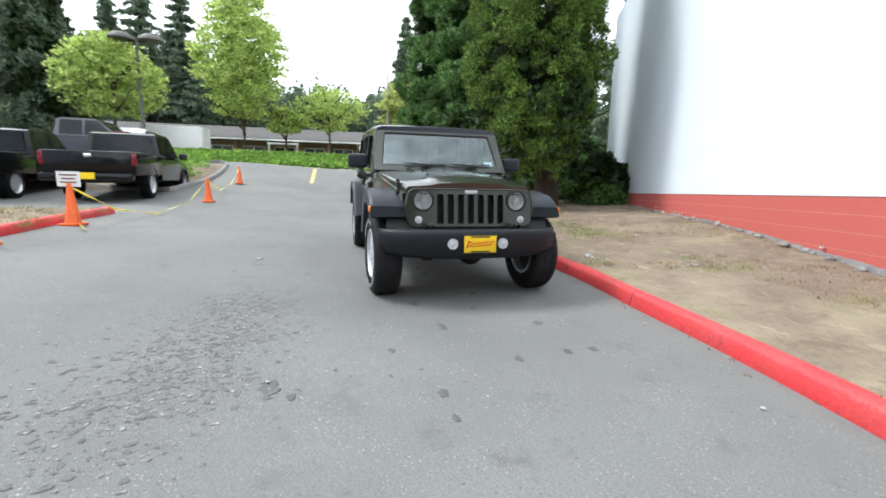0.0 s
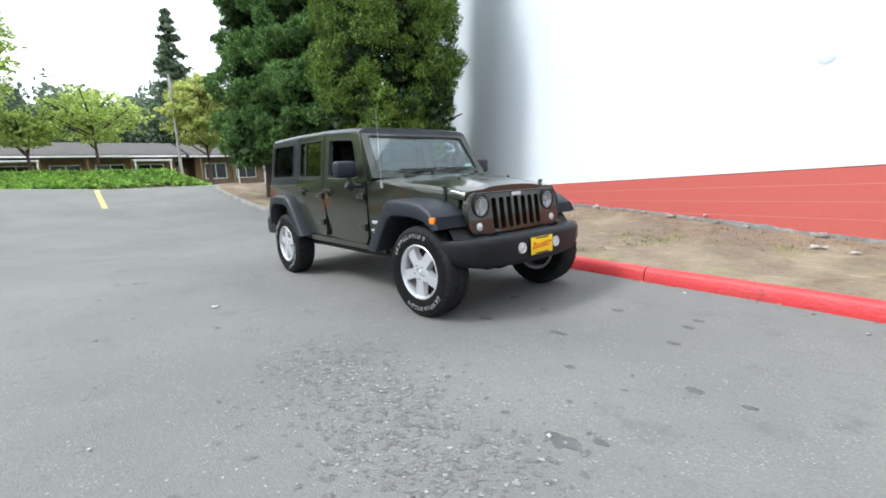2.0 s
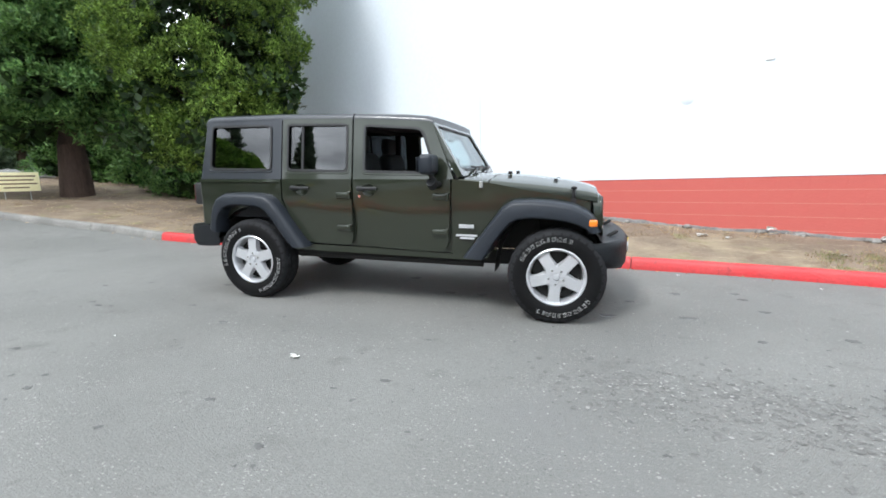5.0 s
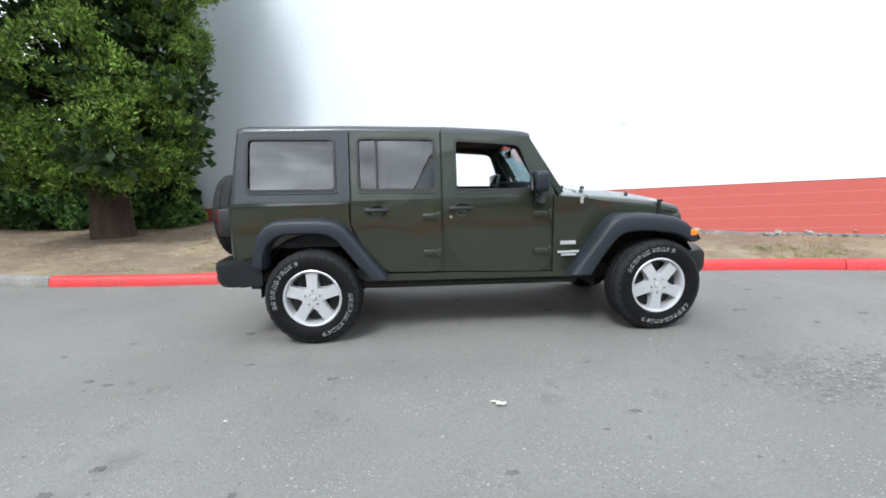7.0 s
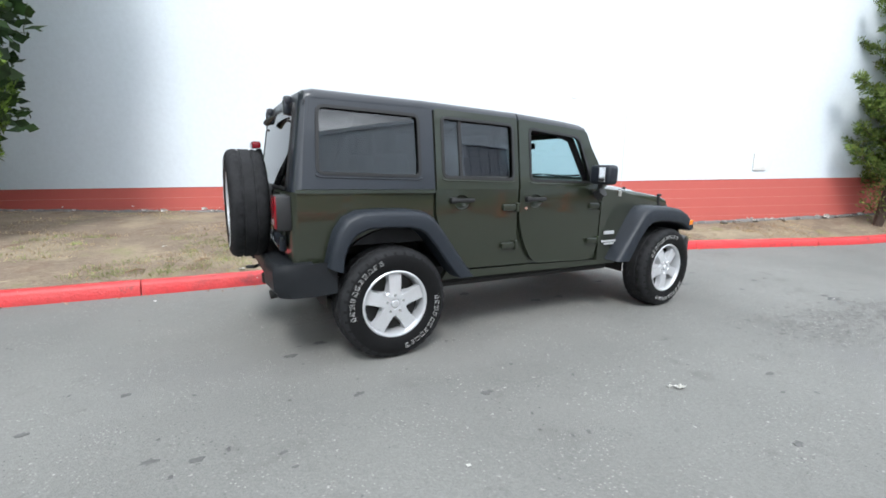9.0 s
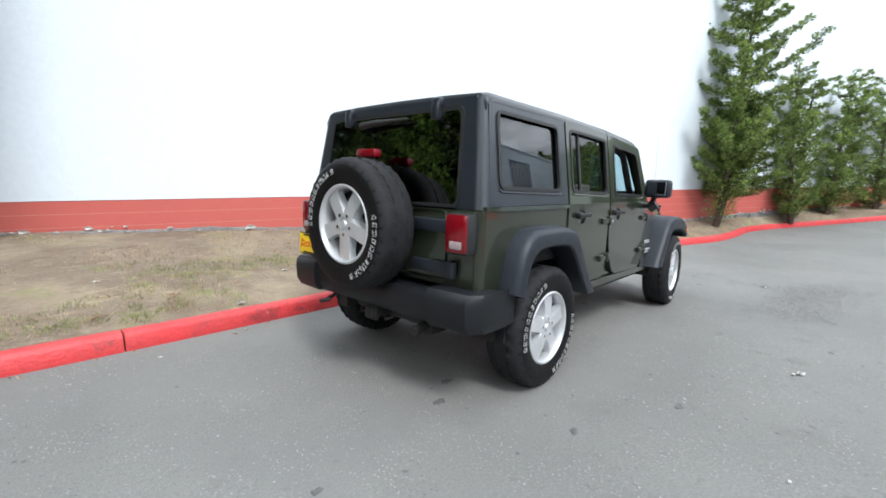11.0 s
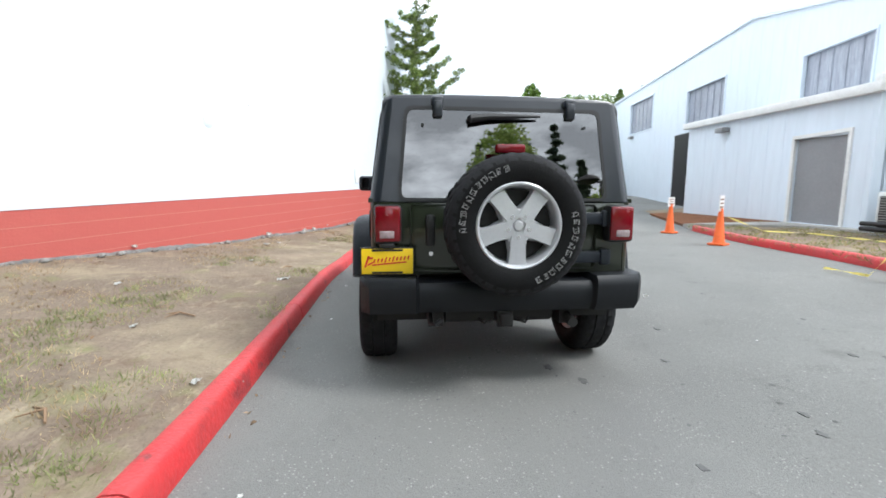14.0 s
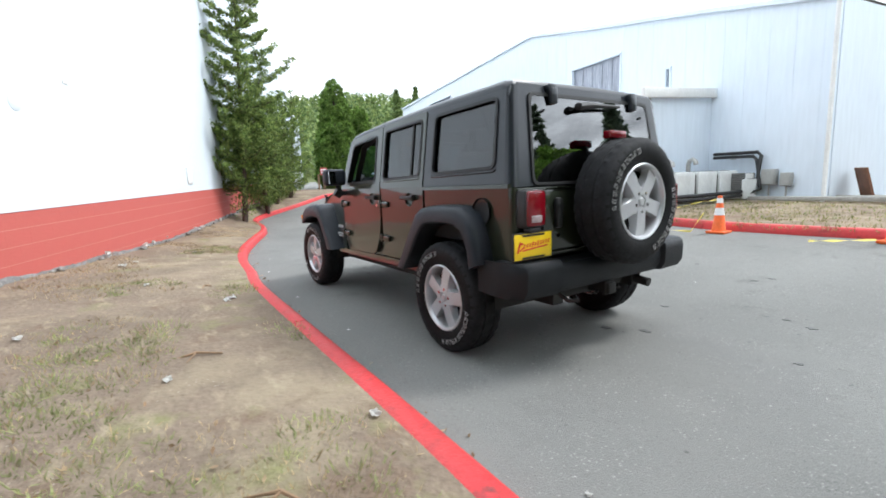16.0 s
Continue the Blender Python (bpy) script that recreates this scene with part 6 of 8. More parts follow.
part("seal", bm, M_BLACK, hb)
for s, _ in SIDES:
    bm = bmesh.new()
    box(bm, (-0.59, s * 0.41, 1.765), (0.05, 0.07, 0.06), 0.014)
    box(bm, (-0.602, s * 0.41, 1.72), (0.04, 0.058, 0.1), 0.012)
    part("window_hinge", bm, M_HARDTOP, hb, "charcoal window hinge")
    for z in (1.625,):
        bm = bmesh.new()
        cyl(bm, (-0.612, s * 0.5, z), (-0.585, s * 0.5, z), 0.009, 12)
        part("window_bolt", bm, M_BLACK, hb)
bm = bmesh.new()
tube(bm, [(-0.62, 0.215, 1.665), (-0.645, 0.215, 1.66), (-0.64, 0.1, 1.675), (-0.635, -0.21, 1.683)], [0.02, 0.026, 0.02, 0.008], 8)
part("rear_wiper", bm, M_BLACK, hb, "black rear wiper")

# tailgate, lamps, spare wheel
bm = bmesh.new()
box(bm, (-0.648, 0, 0.945), (0.03, 1.54, 0.44), 0.012)
tg = part("tailgate", bm, M_PAINT, jeep)
bm = bmesh.new()
box(bm, (-0.662, 0.0, 0.955), (0.022, 1.16, 0.4), 0.03)
part("tailgate_panel", bm, M_PAINT, tg)
for z in (1.07, 0.83):
    bm = bmesh.new()
    box(bm, (-0.688, -0.48, z), (0.035, 0.3, 0.075), 0.012)
    box(bm, (-0.695, -0.635, z), (0.045, 0.07, 0.1), 0.014)
    part("gate_hinge", bm, M_PLASTIC, tg, "charcoal gate hinge")
bm = bmesh.new()
box(bm, (-0.69, 0.46, 1.0), (0.04, 0.055, 0.19), 0.016)
cyl(bm, (-0.715, 0.46, 1.04), (-0.67, 0.46, 1.04), 0.022, 12)
part("gate_handle", bm, M_BLACK, tg, "black tailgate handle")
bm = bmesh.new()
cyl(bm, (-0.69, 0.455, 0.86), (-0.66, 0.455, 0.86), 0.014, 12)
part("gate_lock", bm, M_CHROME, tg)
for s, _ in SIDES:
    bm = bmesh.new()
    box(bm, (-0.7, s * 0.71, 1.04), (0.1, 0.16, 0.225), 0.02)
    tl = part("tail_lamp", bm, M_BLACK, jeep, "boxy red tail lamp in a black bezel")
    bm = bmesh.new()
    box(bm, (-0.716, s * 0.71, 1.042), (0.086, 0.15, 0.212), 0.02)
    part("red_lens", bm, M_REDLENS, tl)
    bm = bmesh.new()
    box(bm, (-0.722, s * 0.715, 0.982), (0.08, 0.088, 0.046), 0.008)
    part("reverse_lens", bm, M_REVERSE, tl)
bm = bmesh.new()
box(bm, (-0.66, 0.0, 0.455), (0.2, 0.075, 0.075), 0.008)
box(bm, (-0.72, 0.0, 0.455), (0.03, 0.1, 0.1), 0.008)
tube(bm, [(-0.68, -0.07, 0.44), (-0.72, -0.13, 0.43), (-0.68, -0.16, 0.45)], 0.009, 6)
tube(bm, [(-0.68, 0.07, 0.44), (-0.72, 0.13, 0.43), (-0.68, 0.16, 0.45)], 0.009, 6)
part("hitch_receiver", bm, M_UNDER, rb, "black square hitch receiver")
plate(jeep, pose(-0.72, 0.715, 0.822, 0, 0, 180))
part("plate_bracket", boxes(((-0.69, 0.715, 0.82), (0.03, 0.2, 0.14))), M_BLACK, rb)
bm = bmesh.new()
box(bm, (-0.72, 0.715, 0.916), (0.06, 0.09, 0.03), 0.01)
part("plate_lamp", bm, M_BLACK, rb)
bm = bmesh.new()
tube(bm, [(-0.68, 0.0, 1.05), (-0.72, 0.0, 1.33), (-0.74, 0.0, 1.45)], 0.022, 8)
bl = part("brake_lamp_arm", bm, M_BLACK, jeep)
bm = bmesh.new()
box(bm, (-0.76, 0.005, 1.477), (0.06, 0.175, 0.052), 0.012)
part("high_brake_lamp", bm, M_REDLENS, bl, "red high brake lamp")
bm = bmesh.new()
cyl(bm, (-0.64, 0.0, 1.045), (-0.8, 0.0, 1.045), 0.15, 20)
part("spare_carrier", bm, M_BLACK, jeep)

W0 = wheel_mesh("wheel")
W0.parent = jeep
W0.matrix_basis = pose(0, -0.787, 0.398)
for x, y, z, rot, name in ((2.946, -0.787, 0.398, (0, 40, 3), "wheel"), (0, 0.787, 0.398, (0, 12, 180), "wheel"), (2.946, 0.787, 0.398, (0, 75, 183), "wheel"), (-0.85, -0.005, 1.045, (0, 0, -90), "spare_wheel")):
    w = copy_thing(W0, pose(x, y, z, *rot))
    w.parent = jeep
    w.name = name
    if name == "spare_wheel":
        w.matrix_basis = pose(x, y, z, 0, 0, -90) @ pose(0, 0, 0, 0, 180, 0)

# handles, hinges, mirrors
for (s, _), rd, fd, cs in zip(SIDES, rear_doors, front_doors, cowl_sides):
    for x, d in ((0.555, rd), (1.255, fd)):
        bm = bmesh.new()
        lathe(bm, [(0.0, 0.0), (0.045, 0.004), (0.06, 0.014), (0.067, 0.027)], 24, "y")
        bmesh.ops.scale(bm, verts=bm.verts, vec=(1, s, 0.85))
        bmesh.ops.translate(bm, verts=bm.verts, vec=(x + 0.007, s * 0.795, 1.09))
        part("handle_cup", bm, M_PAINT, d)
        bm = bmesh.new()
        box(bm, (x, s * 0.85, 1.107), (0.205, 0.024, 0.03), 0.01)
        box(bm, (x - 0.075, s * 0.833, 1.107), (0.05, 0.05, 0.045), 0.01)
        part("door_handle", bm, M_BLACK, d, "black door handle")
    for x, z, d in ((1.0, 1.045, rd), (1.0, 0.74, rd), (1.94, 1.04, fd), (1.94, 0.725, fd)):
        bm = bmesh.new()
        box(bm, (x, s * 0.83, z), (0.135, 0.025, 0.05), 0.01)
        box(bm, (x + 0.07, s * 0.834, z), (0.03, 0.035, 0.075), 0.01)
        part("door_hinge", bm, M_PAINT, d, "exposed painted door hinge")
    bm = bmesh.new()
    cyl(bm, (1.17, s * 0.813, 1.035), (1.17, s * 0.828, 1.035), 0.013, 12)
    part("door_lock", bm, M_CHROME, fd, "chrome lock")
    bm = bmesh.new()
    tube(bm, [(1.94, s * 0.81, 1.15), (1.93, s * 0.87, 1.15), (1.9, s * 0.91, 1.2), (1.89, s * 0.93, 1.25)], 0.024, 8)
    cyl(bm, (1.9, s * 0.89, 1.13), (1.9, s * 0.95, 1.17), 0.04, 12)
    mi = part("mirror_arm", bm, M_BLACK, fd)
    bm = bmesh.new()
    box(bm, (1.885, s * 0.955, 1.315), (0.12, 0.225, 0.165), 0.035, 3)
    mh = part("mirror", bm, M_PLASTIC, jeep, "charcoal door mirror")
    bm = bmesh.new()
    box(bm, (0, 0, 0), (0.006, 0.18, 0.12), m=pose(1.83, s * 0.952, 1.315, 0, 0, s * 16))
    part("mirror_glass", bm, M_CHROME, mh)
    bm = bmesh.new()
    lathe(bm, [(0.0, -0.004), (0.075, -0.006), (0.085, 0.0), (0.088, 0.012)], 28, "y")
    if s > 0:
        bmesh.ops.translate(bm, verts=bm.verts, vec=(-0.38, 0.82, 1.02))
        part("fuel_cap", bm, M_BLACK, jeep, "round black fuel filler")
    else:
        bm.free()

# underside and cabin
part("floor_pan", boxes(((0.8, 0, 0.56), (2.75, 1.5, 0.08))), M_UNDER, jeep)
for s in (-1, 1):
    part("frame_rail", boxes(((1.35, s * 0.42, 0.46), (4.0, 0.09, 0.13))), M_UNDER, jeep)
    bm = bmesh.new()
    tube(bm, [(0.4, s * 0.66, 0.45), (2.3, s * 0.66, 0.44)], 0.04, 8)
    part("sill_bar", bm, M_UNDER, jeep)
for x in (0.0, 2.946):
    bm = bmesh.new()
    cyl(bm, (x, -0.72, 0.4), (x, 0.72, 0.4), 0.045, 12)
    bmesh.ops.create_uvsphere(bm, u_segments=16, v_segments=10, radius=0.14, matrix=Matrix.Translation((x, 0.12 if x > 1 else 0, 0.4)))
    part("axle", bm, M_UNDER, jeep, smooth=60)
bm = bmesh.new()
cyl(bm, (-0.5, -0.35, 0.47), (-0.5, 0.35, 0.47), 0.09, 16)
part("muffler", bm, M_UNDER, jeep, smooth=60)
bm = bmesh.new()
tube(bm, [(-0.5, -0.38, 0.46), (-0.62, -0.42, 0.45), (-0.76, -0.42, 0.43)], 0.032, 10)
part("tailpipe", bm, M_UNDER, jeep, smooth=60)
for s in (-1, 1):
    for x in (0.1, 2.85):
        bm = bmesh.new()
        tube(bm, [(x, s * 0.5, 0.36), (x + (0.1 if x < 1 else -0.1), s * 0.45, 0.85)], 0.03, 8)
        part("damper", bm, M_UNDER, jeep)
part("engine_block", boxes(((2.7, 0, 0.78), (0.9, 0.9, 0.4))), M_UNDER, jeep)
part("radiator_skirt", boxes(((3.24, 0, 0.6), (0.06, 1.1, 0.22))), M_UNDER, jeep)
part("rear_floor", boxes(((-0.1, 0, 0.72), (0.9, 0.9, 0.06))), M_UNDER, jeep)
bm = bmesh.new()
box(bm, (1.96, 0, 1.115), (0.34, 1.46, 0.27), 0.06, 3)
box(bm, (1.95, 0.38, 1.26), (0.26, 0.42, 0.1), 0.04, 3)
dash = part("dashboard", bm, M_SEAT, jeep, "black dashboard")
bm = bmesh.new()
lathe(bm, [(0.175, -0.012), (0.19, -0.012), (0.19, 0.012), (0.175, 0.012)], 28, "x", close=True)
box(bm, (0, 0, 0), (0.02, 0.36, 0.04), 0.005)
box(bm, (0, 0, -0.05), (0.04, 0.12, 0.12), 0.02)
bm.transform(pose(1.72, 0.38, 1.22, 0, 24, 0))
part("steering_wheel", bm, M_BLACK, jeep)
for x, ys in ((1.25, (-0.36, 0.36)), (0.42, (-0.36, 0.36))):
    for y in ys:
        st = part("seat", (lambda b: (box(b, (x + 0.12, y, 0.83), (0.5, 0.5, 0.16), 0.05, 3), b)[1])(bmesh.new()), M_SEAT, jeep, "black cloth seat")
        bm = bmesh.new()
        box(bm, (0, 0, 0.3), (0.13, 0.48, 0.62), 0.05, 3, m=pose(x - 0.13, y, 0.84, 0, -12, 0))
        part("backrest", bm, M_SEAT, st)
        bm = bmesh.new()
        box(bm, (x - 0.28, y, 1.53), (0.1, 0.26, 0.18), 0.04, 3)
        part("headrest", bm, M_SEAT, st)
for s in (-1, 1):
    bm = bmesh.new()
    tube(bm, [(2.0, s * 0.67, 1.22), (1.78, s * 0.64, 1.61), (1.6, s * 0.63, 1.67), (0.98, s * 0.63, 1.71), (-0.2, s * 0.63, 1.7), (-0.42, s * 0.64, 1.2)], 0.03, 8)
    tube(bm, [(0.98, s * 0.63, 1.71), (0.96, s * 0.68, 0.8)], 0.035, 8)
    part("roll_bar", bm, M_SEAT, jeep, "black padded roll bar", smooth=60)
bm = bmesh.new()
tube(bm, [(0.98, -0.59, 1.7), (0.98, 0.59, 1.7)], 0.035, 8)
part("cross_bar", bm, M_SEAT, jeep, smooth=60)
bm = bmesh.new()
box(bm, (0, 0, 0), (2.35, 1.38, 0.02), m=pose(0.62, 0, 1.727, 0, 1.5, 0))
part("headliner", bm, M_SEAT, jeep)
bm = bmesh.new()
box(bm, (1.82, 0, 1.575), (0.03, 0.22, 0.06), 0.012)
tube(bm, [(1.83, 0, 1.6), (1.87, 0, 1.65)], 0.01, 6)
part("rear_view_mirror", bm, M_BLACK, jeep)
for s in (-1, 1):
    part("door_card", boxes(((1.57, s * 0.75, 0.9), (0.85, 0.04, 0.55))), M_SEAT, jeep)
    part("door_card", boxes(((0.75, s * 0.75, 0.9), (0.62, 0.04, 0.55))), M_SEAT, jeep)
    part("inner_side", boxes(((-0.13, s * 0.75, 0.98), (0.85, 0.03, 0.34))), M_SEAT, jeep)


# ---------------------------------------------------------------- other vehicles
M_CARBLACK = mat("black_car_paint", (0.006, 0.006, 0.007), 0.12, vary=0.05, scale=2, fine=200, spec=0.32)
M_CARBLUE = mat("dark_blue_car_paint", (0.012, 0.016, 0.026), 0.28, vary=0.05, scale=2, fine=200, coat=1.0)
M_CARWHITE = mat("white_car_paint", (0.8, 0.8, 0.8), 0.3, vary=0.03, scale=2, fine=200, coat=1.0)


def simple_wheel(t, x, y, r, w):
    s = 1 if y > 0 else -1
    bm = bmesh.new()
    lathe(bm, [(r * 0.62, -w / 2), (r * 0.9, -w / 2), (r, -w * 0.38), (r, w * 0.38), (r * 0.9, w / 2), (r * 0.62, w / 2)], 32, "y", close=True)
    bmesh.ops.translate(bm, verts=bm.verts, vec=(x, y, r))
    wh = part("wheel", bm, M_RUBBER, t, "black tyre on a bright rim", smooth=40)
    bm = bmesh.new()
    lathe(bm, [(0.0, s * w * 0.36), (r * 0.18, s * w * 0.38), (r * 0.55, s * w * 0.3), (r * 0.62, s * w * 0.5), (r * 0.65, s * w * 0.45), (r * 0.63, 0)], 20, "y")
    for k in range(10):
        a = 2 * math.pi * k / 10
        box(bm, (r * 0.38 * math.cos(a), s * w * 0.39, r * 0.38 * math.sin(a)), (r * 0.12, 0.02, r * 0.12))
    bmesh.ops.translate(bm, verts=bm.verts, vec=(x, y, r))
    part("rim", bm, M_ALLOY, wh)


def body_loft(rows):
    """Sections along x: (x, half width low, half width high, z low, z high), with rounded shoulders."""
    bm = bmesh.new()
    loft(bm, [[(x, -a, z0), (x, -a * 1.01, z0 + (z1 - z0) * 0.5), (x, -b, z1 - 0.06), (x, -b + 0.05, z1 - 0.01), (x, 0, z1 + 0.012), (x, b - 0.05, z1 - 0.01), (x, b, z1 - 0.06), (x, a * 1.01, z0 + (z1 - z0) * 0.5), (x, a, z0)] for x, a, b, z0, z1 in rows])
    return bm


def pickup(m, paint, label, crew=True):
    """A full-size pickup, its nose towards +x, the rear axle at the origin."""
    t = holder("pickup_truck", m)
    tagged(t, label, "pickup truck", group="parked pickups")
    part("cab_body", body_loft([(0.95, 0.98, 0.97, 0.5, 1.18), (3.1, 0.98, 0.97, 0.5, 1.2), (3.2, 0.97, 0.95, 0.5, 1.2)]), paint, t)
    part("bonnet", body_loft([(3.19, 0.97, 0.93, 0.55, 1.2), (4.2, 0.97, 0.86, 0.6, 1.16), (4.45, 0.95, 0.8, 0.62, 1.05), (4.52, 0.9, 0.75, 0.66, 0.9)]), paint, t, smooth=50)
    bm = bmesh.new()
    for y in (-0.96, 0.96):
        box(bm, (-0.15, y, 0.93), (2.2, 0.09, 0.56), 0.02)
    box(bm, (0.93, 0, 0.93), (0.06, 1.9, 0.5))
    box(bm, (-0.15, 0, 0.66), (2.2, 1.9, 0.06))
    part("cargo_bed", bm, paint, t, smooth=40)
    bm = bmesh.new()
    box(bm, (-1.24, 0, 0.95), (0.07, 1.84, 0.52), 0.03)
    tgt = part("tailgate", bm, paint, t)
    bm = bmesh.new()
    box(bm, (-1.285, 0, 1.1), (0.02, 0.16, 0.09), 0.02)
    part("gate_handle", bm, M_CHROME, tgt)
    for s in (-1, 1):
        bm = bmesh.new()
        box(bm, (-1.22, s * 0.955, 1.02), (0.1, 0.12, 0.32), 0.03)
        part("tail_lamp", bm, M_REDLENS, t, "tall red tail lamp")
    bm = bmesh.new()
    box(bm, (-1.35, 0, 0.57), (0.2, 1.95, 0.2), 0.05)
    rbm = part("rear_bumper", bm, M_CARBLACK, t)
    part("plate", boxes(((-1.46, -0.02, 0.6), (0.015, 0.32, 0.16))), M_PLATEYEL, rbm, "yellow plate")
    bm = bmesh.new()
    loft(bm, [[(1.0, y, 1.17), (1.12, y * 0.86, 1.82), (1.3, y * 0.84, 1.88), (2.35, y * 0.84, 1.88), (2.5, y * 0.85, 1.83), (3.2, y * 0.96, 1.19)] for y in (-0.96, 0.96)])
    cab = part("cab", bm, paint, t, smooth=50)
    for s in (-1, 1):
        for x0, x1, u0, u1 in ((1.2, 1.95, 1.2, 1.95), (2.02, 2.98, 2.02, 2.5)):
            bm = bmesh.new()
            vs = [bm.verts.new(p) for p in ((x0, s * 0.958, 1.24), (x1, s * 0.958, 1.24), (u1, s * 0.838, 1.8), (u0 + 0.03, s * 0.838, 1.8))]
            bm.faces.new(vs)
            bmesh.ops.solidify(bm, geom=bm.faces[:], thickness=0.02)
            part("side_window", bm, M_DARKGLASS, cab, smooth=None)
        bm = bmesh.new()
        box(bm, (2.95, s * 1.12, 1.28), (0.14, 0.24, 0.22), 0.04)
        part("mirror", bm, M_BLACK, t)
    for pts, nm in ((((1.045, -0.78, 1.26), (1.045, 0.78, 1.26), (1.105, 0.7, 1.78), (1.105, -0.7, 1.78)), "rear_window"), (((3.16, -0.86, 1.24), (3.16, 0.86, 1.24), (2.57, 0.76, 1.8), (2.57, -0.76, 1.8)), "windscreen")):
        bm = bmesh.new()
        vs = [bm.verts.new((p[0] + (-0.04 if nm == "rear_window" else 0.03), p[1], p[2] + 0.01)) for p in pts]
        bm.faces.new(vs)
        bmesh.ops.solidify(bm, geom=bm.faces[:], thickness=0.02)
        part(nm, bm, M_DARKGLASS, cab, smooth=None)
    bm = bmesh.new()
    box(bm, (1.06, 0, 1.87), (0.08, 0.4, 0.04), 0.012)
    part("high_brake_lamp", bm, M_REDLENS, cab)
    for x in (0.0, 3.57):
        for y in (-0.86, 0.86):
            simple_wheel(t, x, y, 0.4, 0.27)
            bm = bmesh.new()
            s = 1 if y > 0 else -1
            o = [(x + 0.47 * math.cos(radians(a)), 0.42 + 0.47 * math.sin(radians(a))) for a in range(0, 181, 15)]
            loft(bm, [[(u, s * 0.6, v) for u, v in o], [(u, s * 1.012, v) for u, v in o]], cap=False)
            bmesh.ops.solidify(bm, geom=bm.faces[:], thickness=0.03)
            part("wheel_arch", bm, M_UNDER, t)
    part("underbody", boxes(((1.6, 0, 0.5), (5.4, 1.2, 0.14))), M_UNDER, t)
    return t


pickup(pose(-6.8, -7.05, road_z(-6.8, -7.2), 0, 1.0, 183), M_CARBLACK, "black full-size pickup parked with its tail to the lane")
pickup(pose(-14.6, -12.8, road_z(-12, -12) + 0.45, 0, 0, 95), M_CARBLUE, "dark blue crew cab pickup parked sideways behind")
pickup(pose(-6.6, -10.1, road_z(-6.3, -10) - 0.02, 0, 0, 182), M_CARBLACK, "black pickup parked beside another pickup")

t = holder("estate_car", pose(23.6, -10.75, road_z(23.6, -10.75), 0, -2.5, -20))
tagged(t, "white estate car parked at the lane's end", "car")
part("body", body_loft([(-1.0, 0.84, 0.8, 0.35, 0.9), (-0.9, 0.92, 0.88, 0.28, 0.98), (1.5, 0.94, 0.9, 0.25, 1.0), (2.6, 0.93, 0.86, 0.25, 0.98), (3.5, 0.9, 0.75, 0.3, 0.86), (3.7, 0.8, 0.65, 0.4, 0.7)]), M_CARWHITE, t, smooth=50)
bm = bmesh.new()
loft(bm, [[(-0.93, y, 0.97), (-0.72, y * 0.84, 1.48), (-0.5, y * 0.8, 1.57), (1.3, y * 0.78, 1.58), (1.6, y * 0.8, 1.52), (2.5, y * 0.95, 0.98)] for y in (-0.88, 0.88)])
cab = part("cabin", bm, M_CARWHITE, t, smooth=50)
bm = bmesh.new()
bm.faces.new([bm.verts.new(p) for p in ((-0.945, -0.72, 1.05), (-0.945, 0.72, 1.05), (-0.775, 0.62, 1.42), (-0.775, -0.62, 1.42))])
bmesh.ops.solidify(bm, geom=bm.faces[:], thickness=0.02)
part("rear_window", bm, M_DARKGLASS, cab, smooth=None)
for s in (-1, 1):
    bm = bmesh.new()
    bm.faces.new([bm.verts.new(p) for p in ((-0.6, s * 0.862, 1.04), (2.2, s * 0.862, 1.04), (1.5, s * 0.722, 1.5), (-0.45, s * 0.722, 1.5))])
    bmesh.ops.solidify(bm, geom=bm.faces[:], thickness=0.02)
    part("side_window", bm, M_DARKGLASS, cab, smooth=None)
    bm = bmesh.new()
    box(bm, (-0.96, s * 0.76, 0.88), (0.1, 0.2, 0.2), 0.04)
    part("tail_lamp", bm, M_REDLENS, t, "red tail lamp")
    bm = bmesh.new()
    box(bm, (1.9, s * 1.0, 1.05), (0.1, 0.2, 0.12), 0.03)
    part("mirror", bm, M_CARWHITE, t)
bm = bmesh.new()
box(bm, (-1.02, 0, 0.42), (0.14, 1.6, 0.2), 0.05)
bmp = part("rear_bumper", bm, M_CARWHITE, t)
part("bumper_strip", boxes(((-1.095, 0, 0.32), (0.02, 1.4, 0.08))), M_BLACK, bmp)
part("plate", boxes(((-1.035, 0, 0.74), (0.02, 0.32, 0.15))), M_WHITE, t, "plain white plate")
for x in (0.0, 2.75):
    for y in (-0.8, 0.8):
        simple_wheel(t, x, y, 0.33, 0.22)


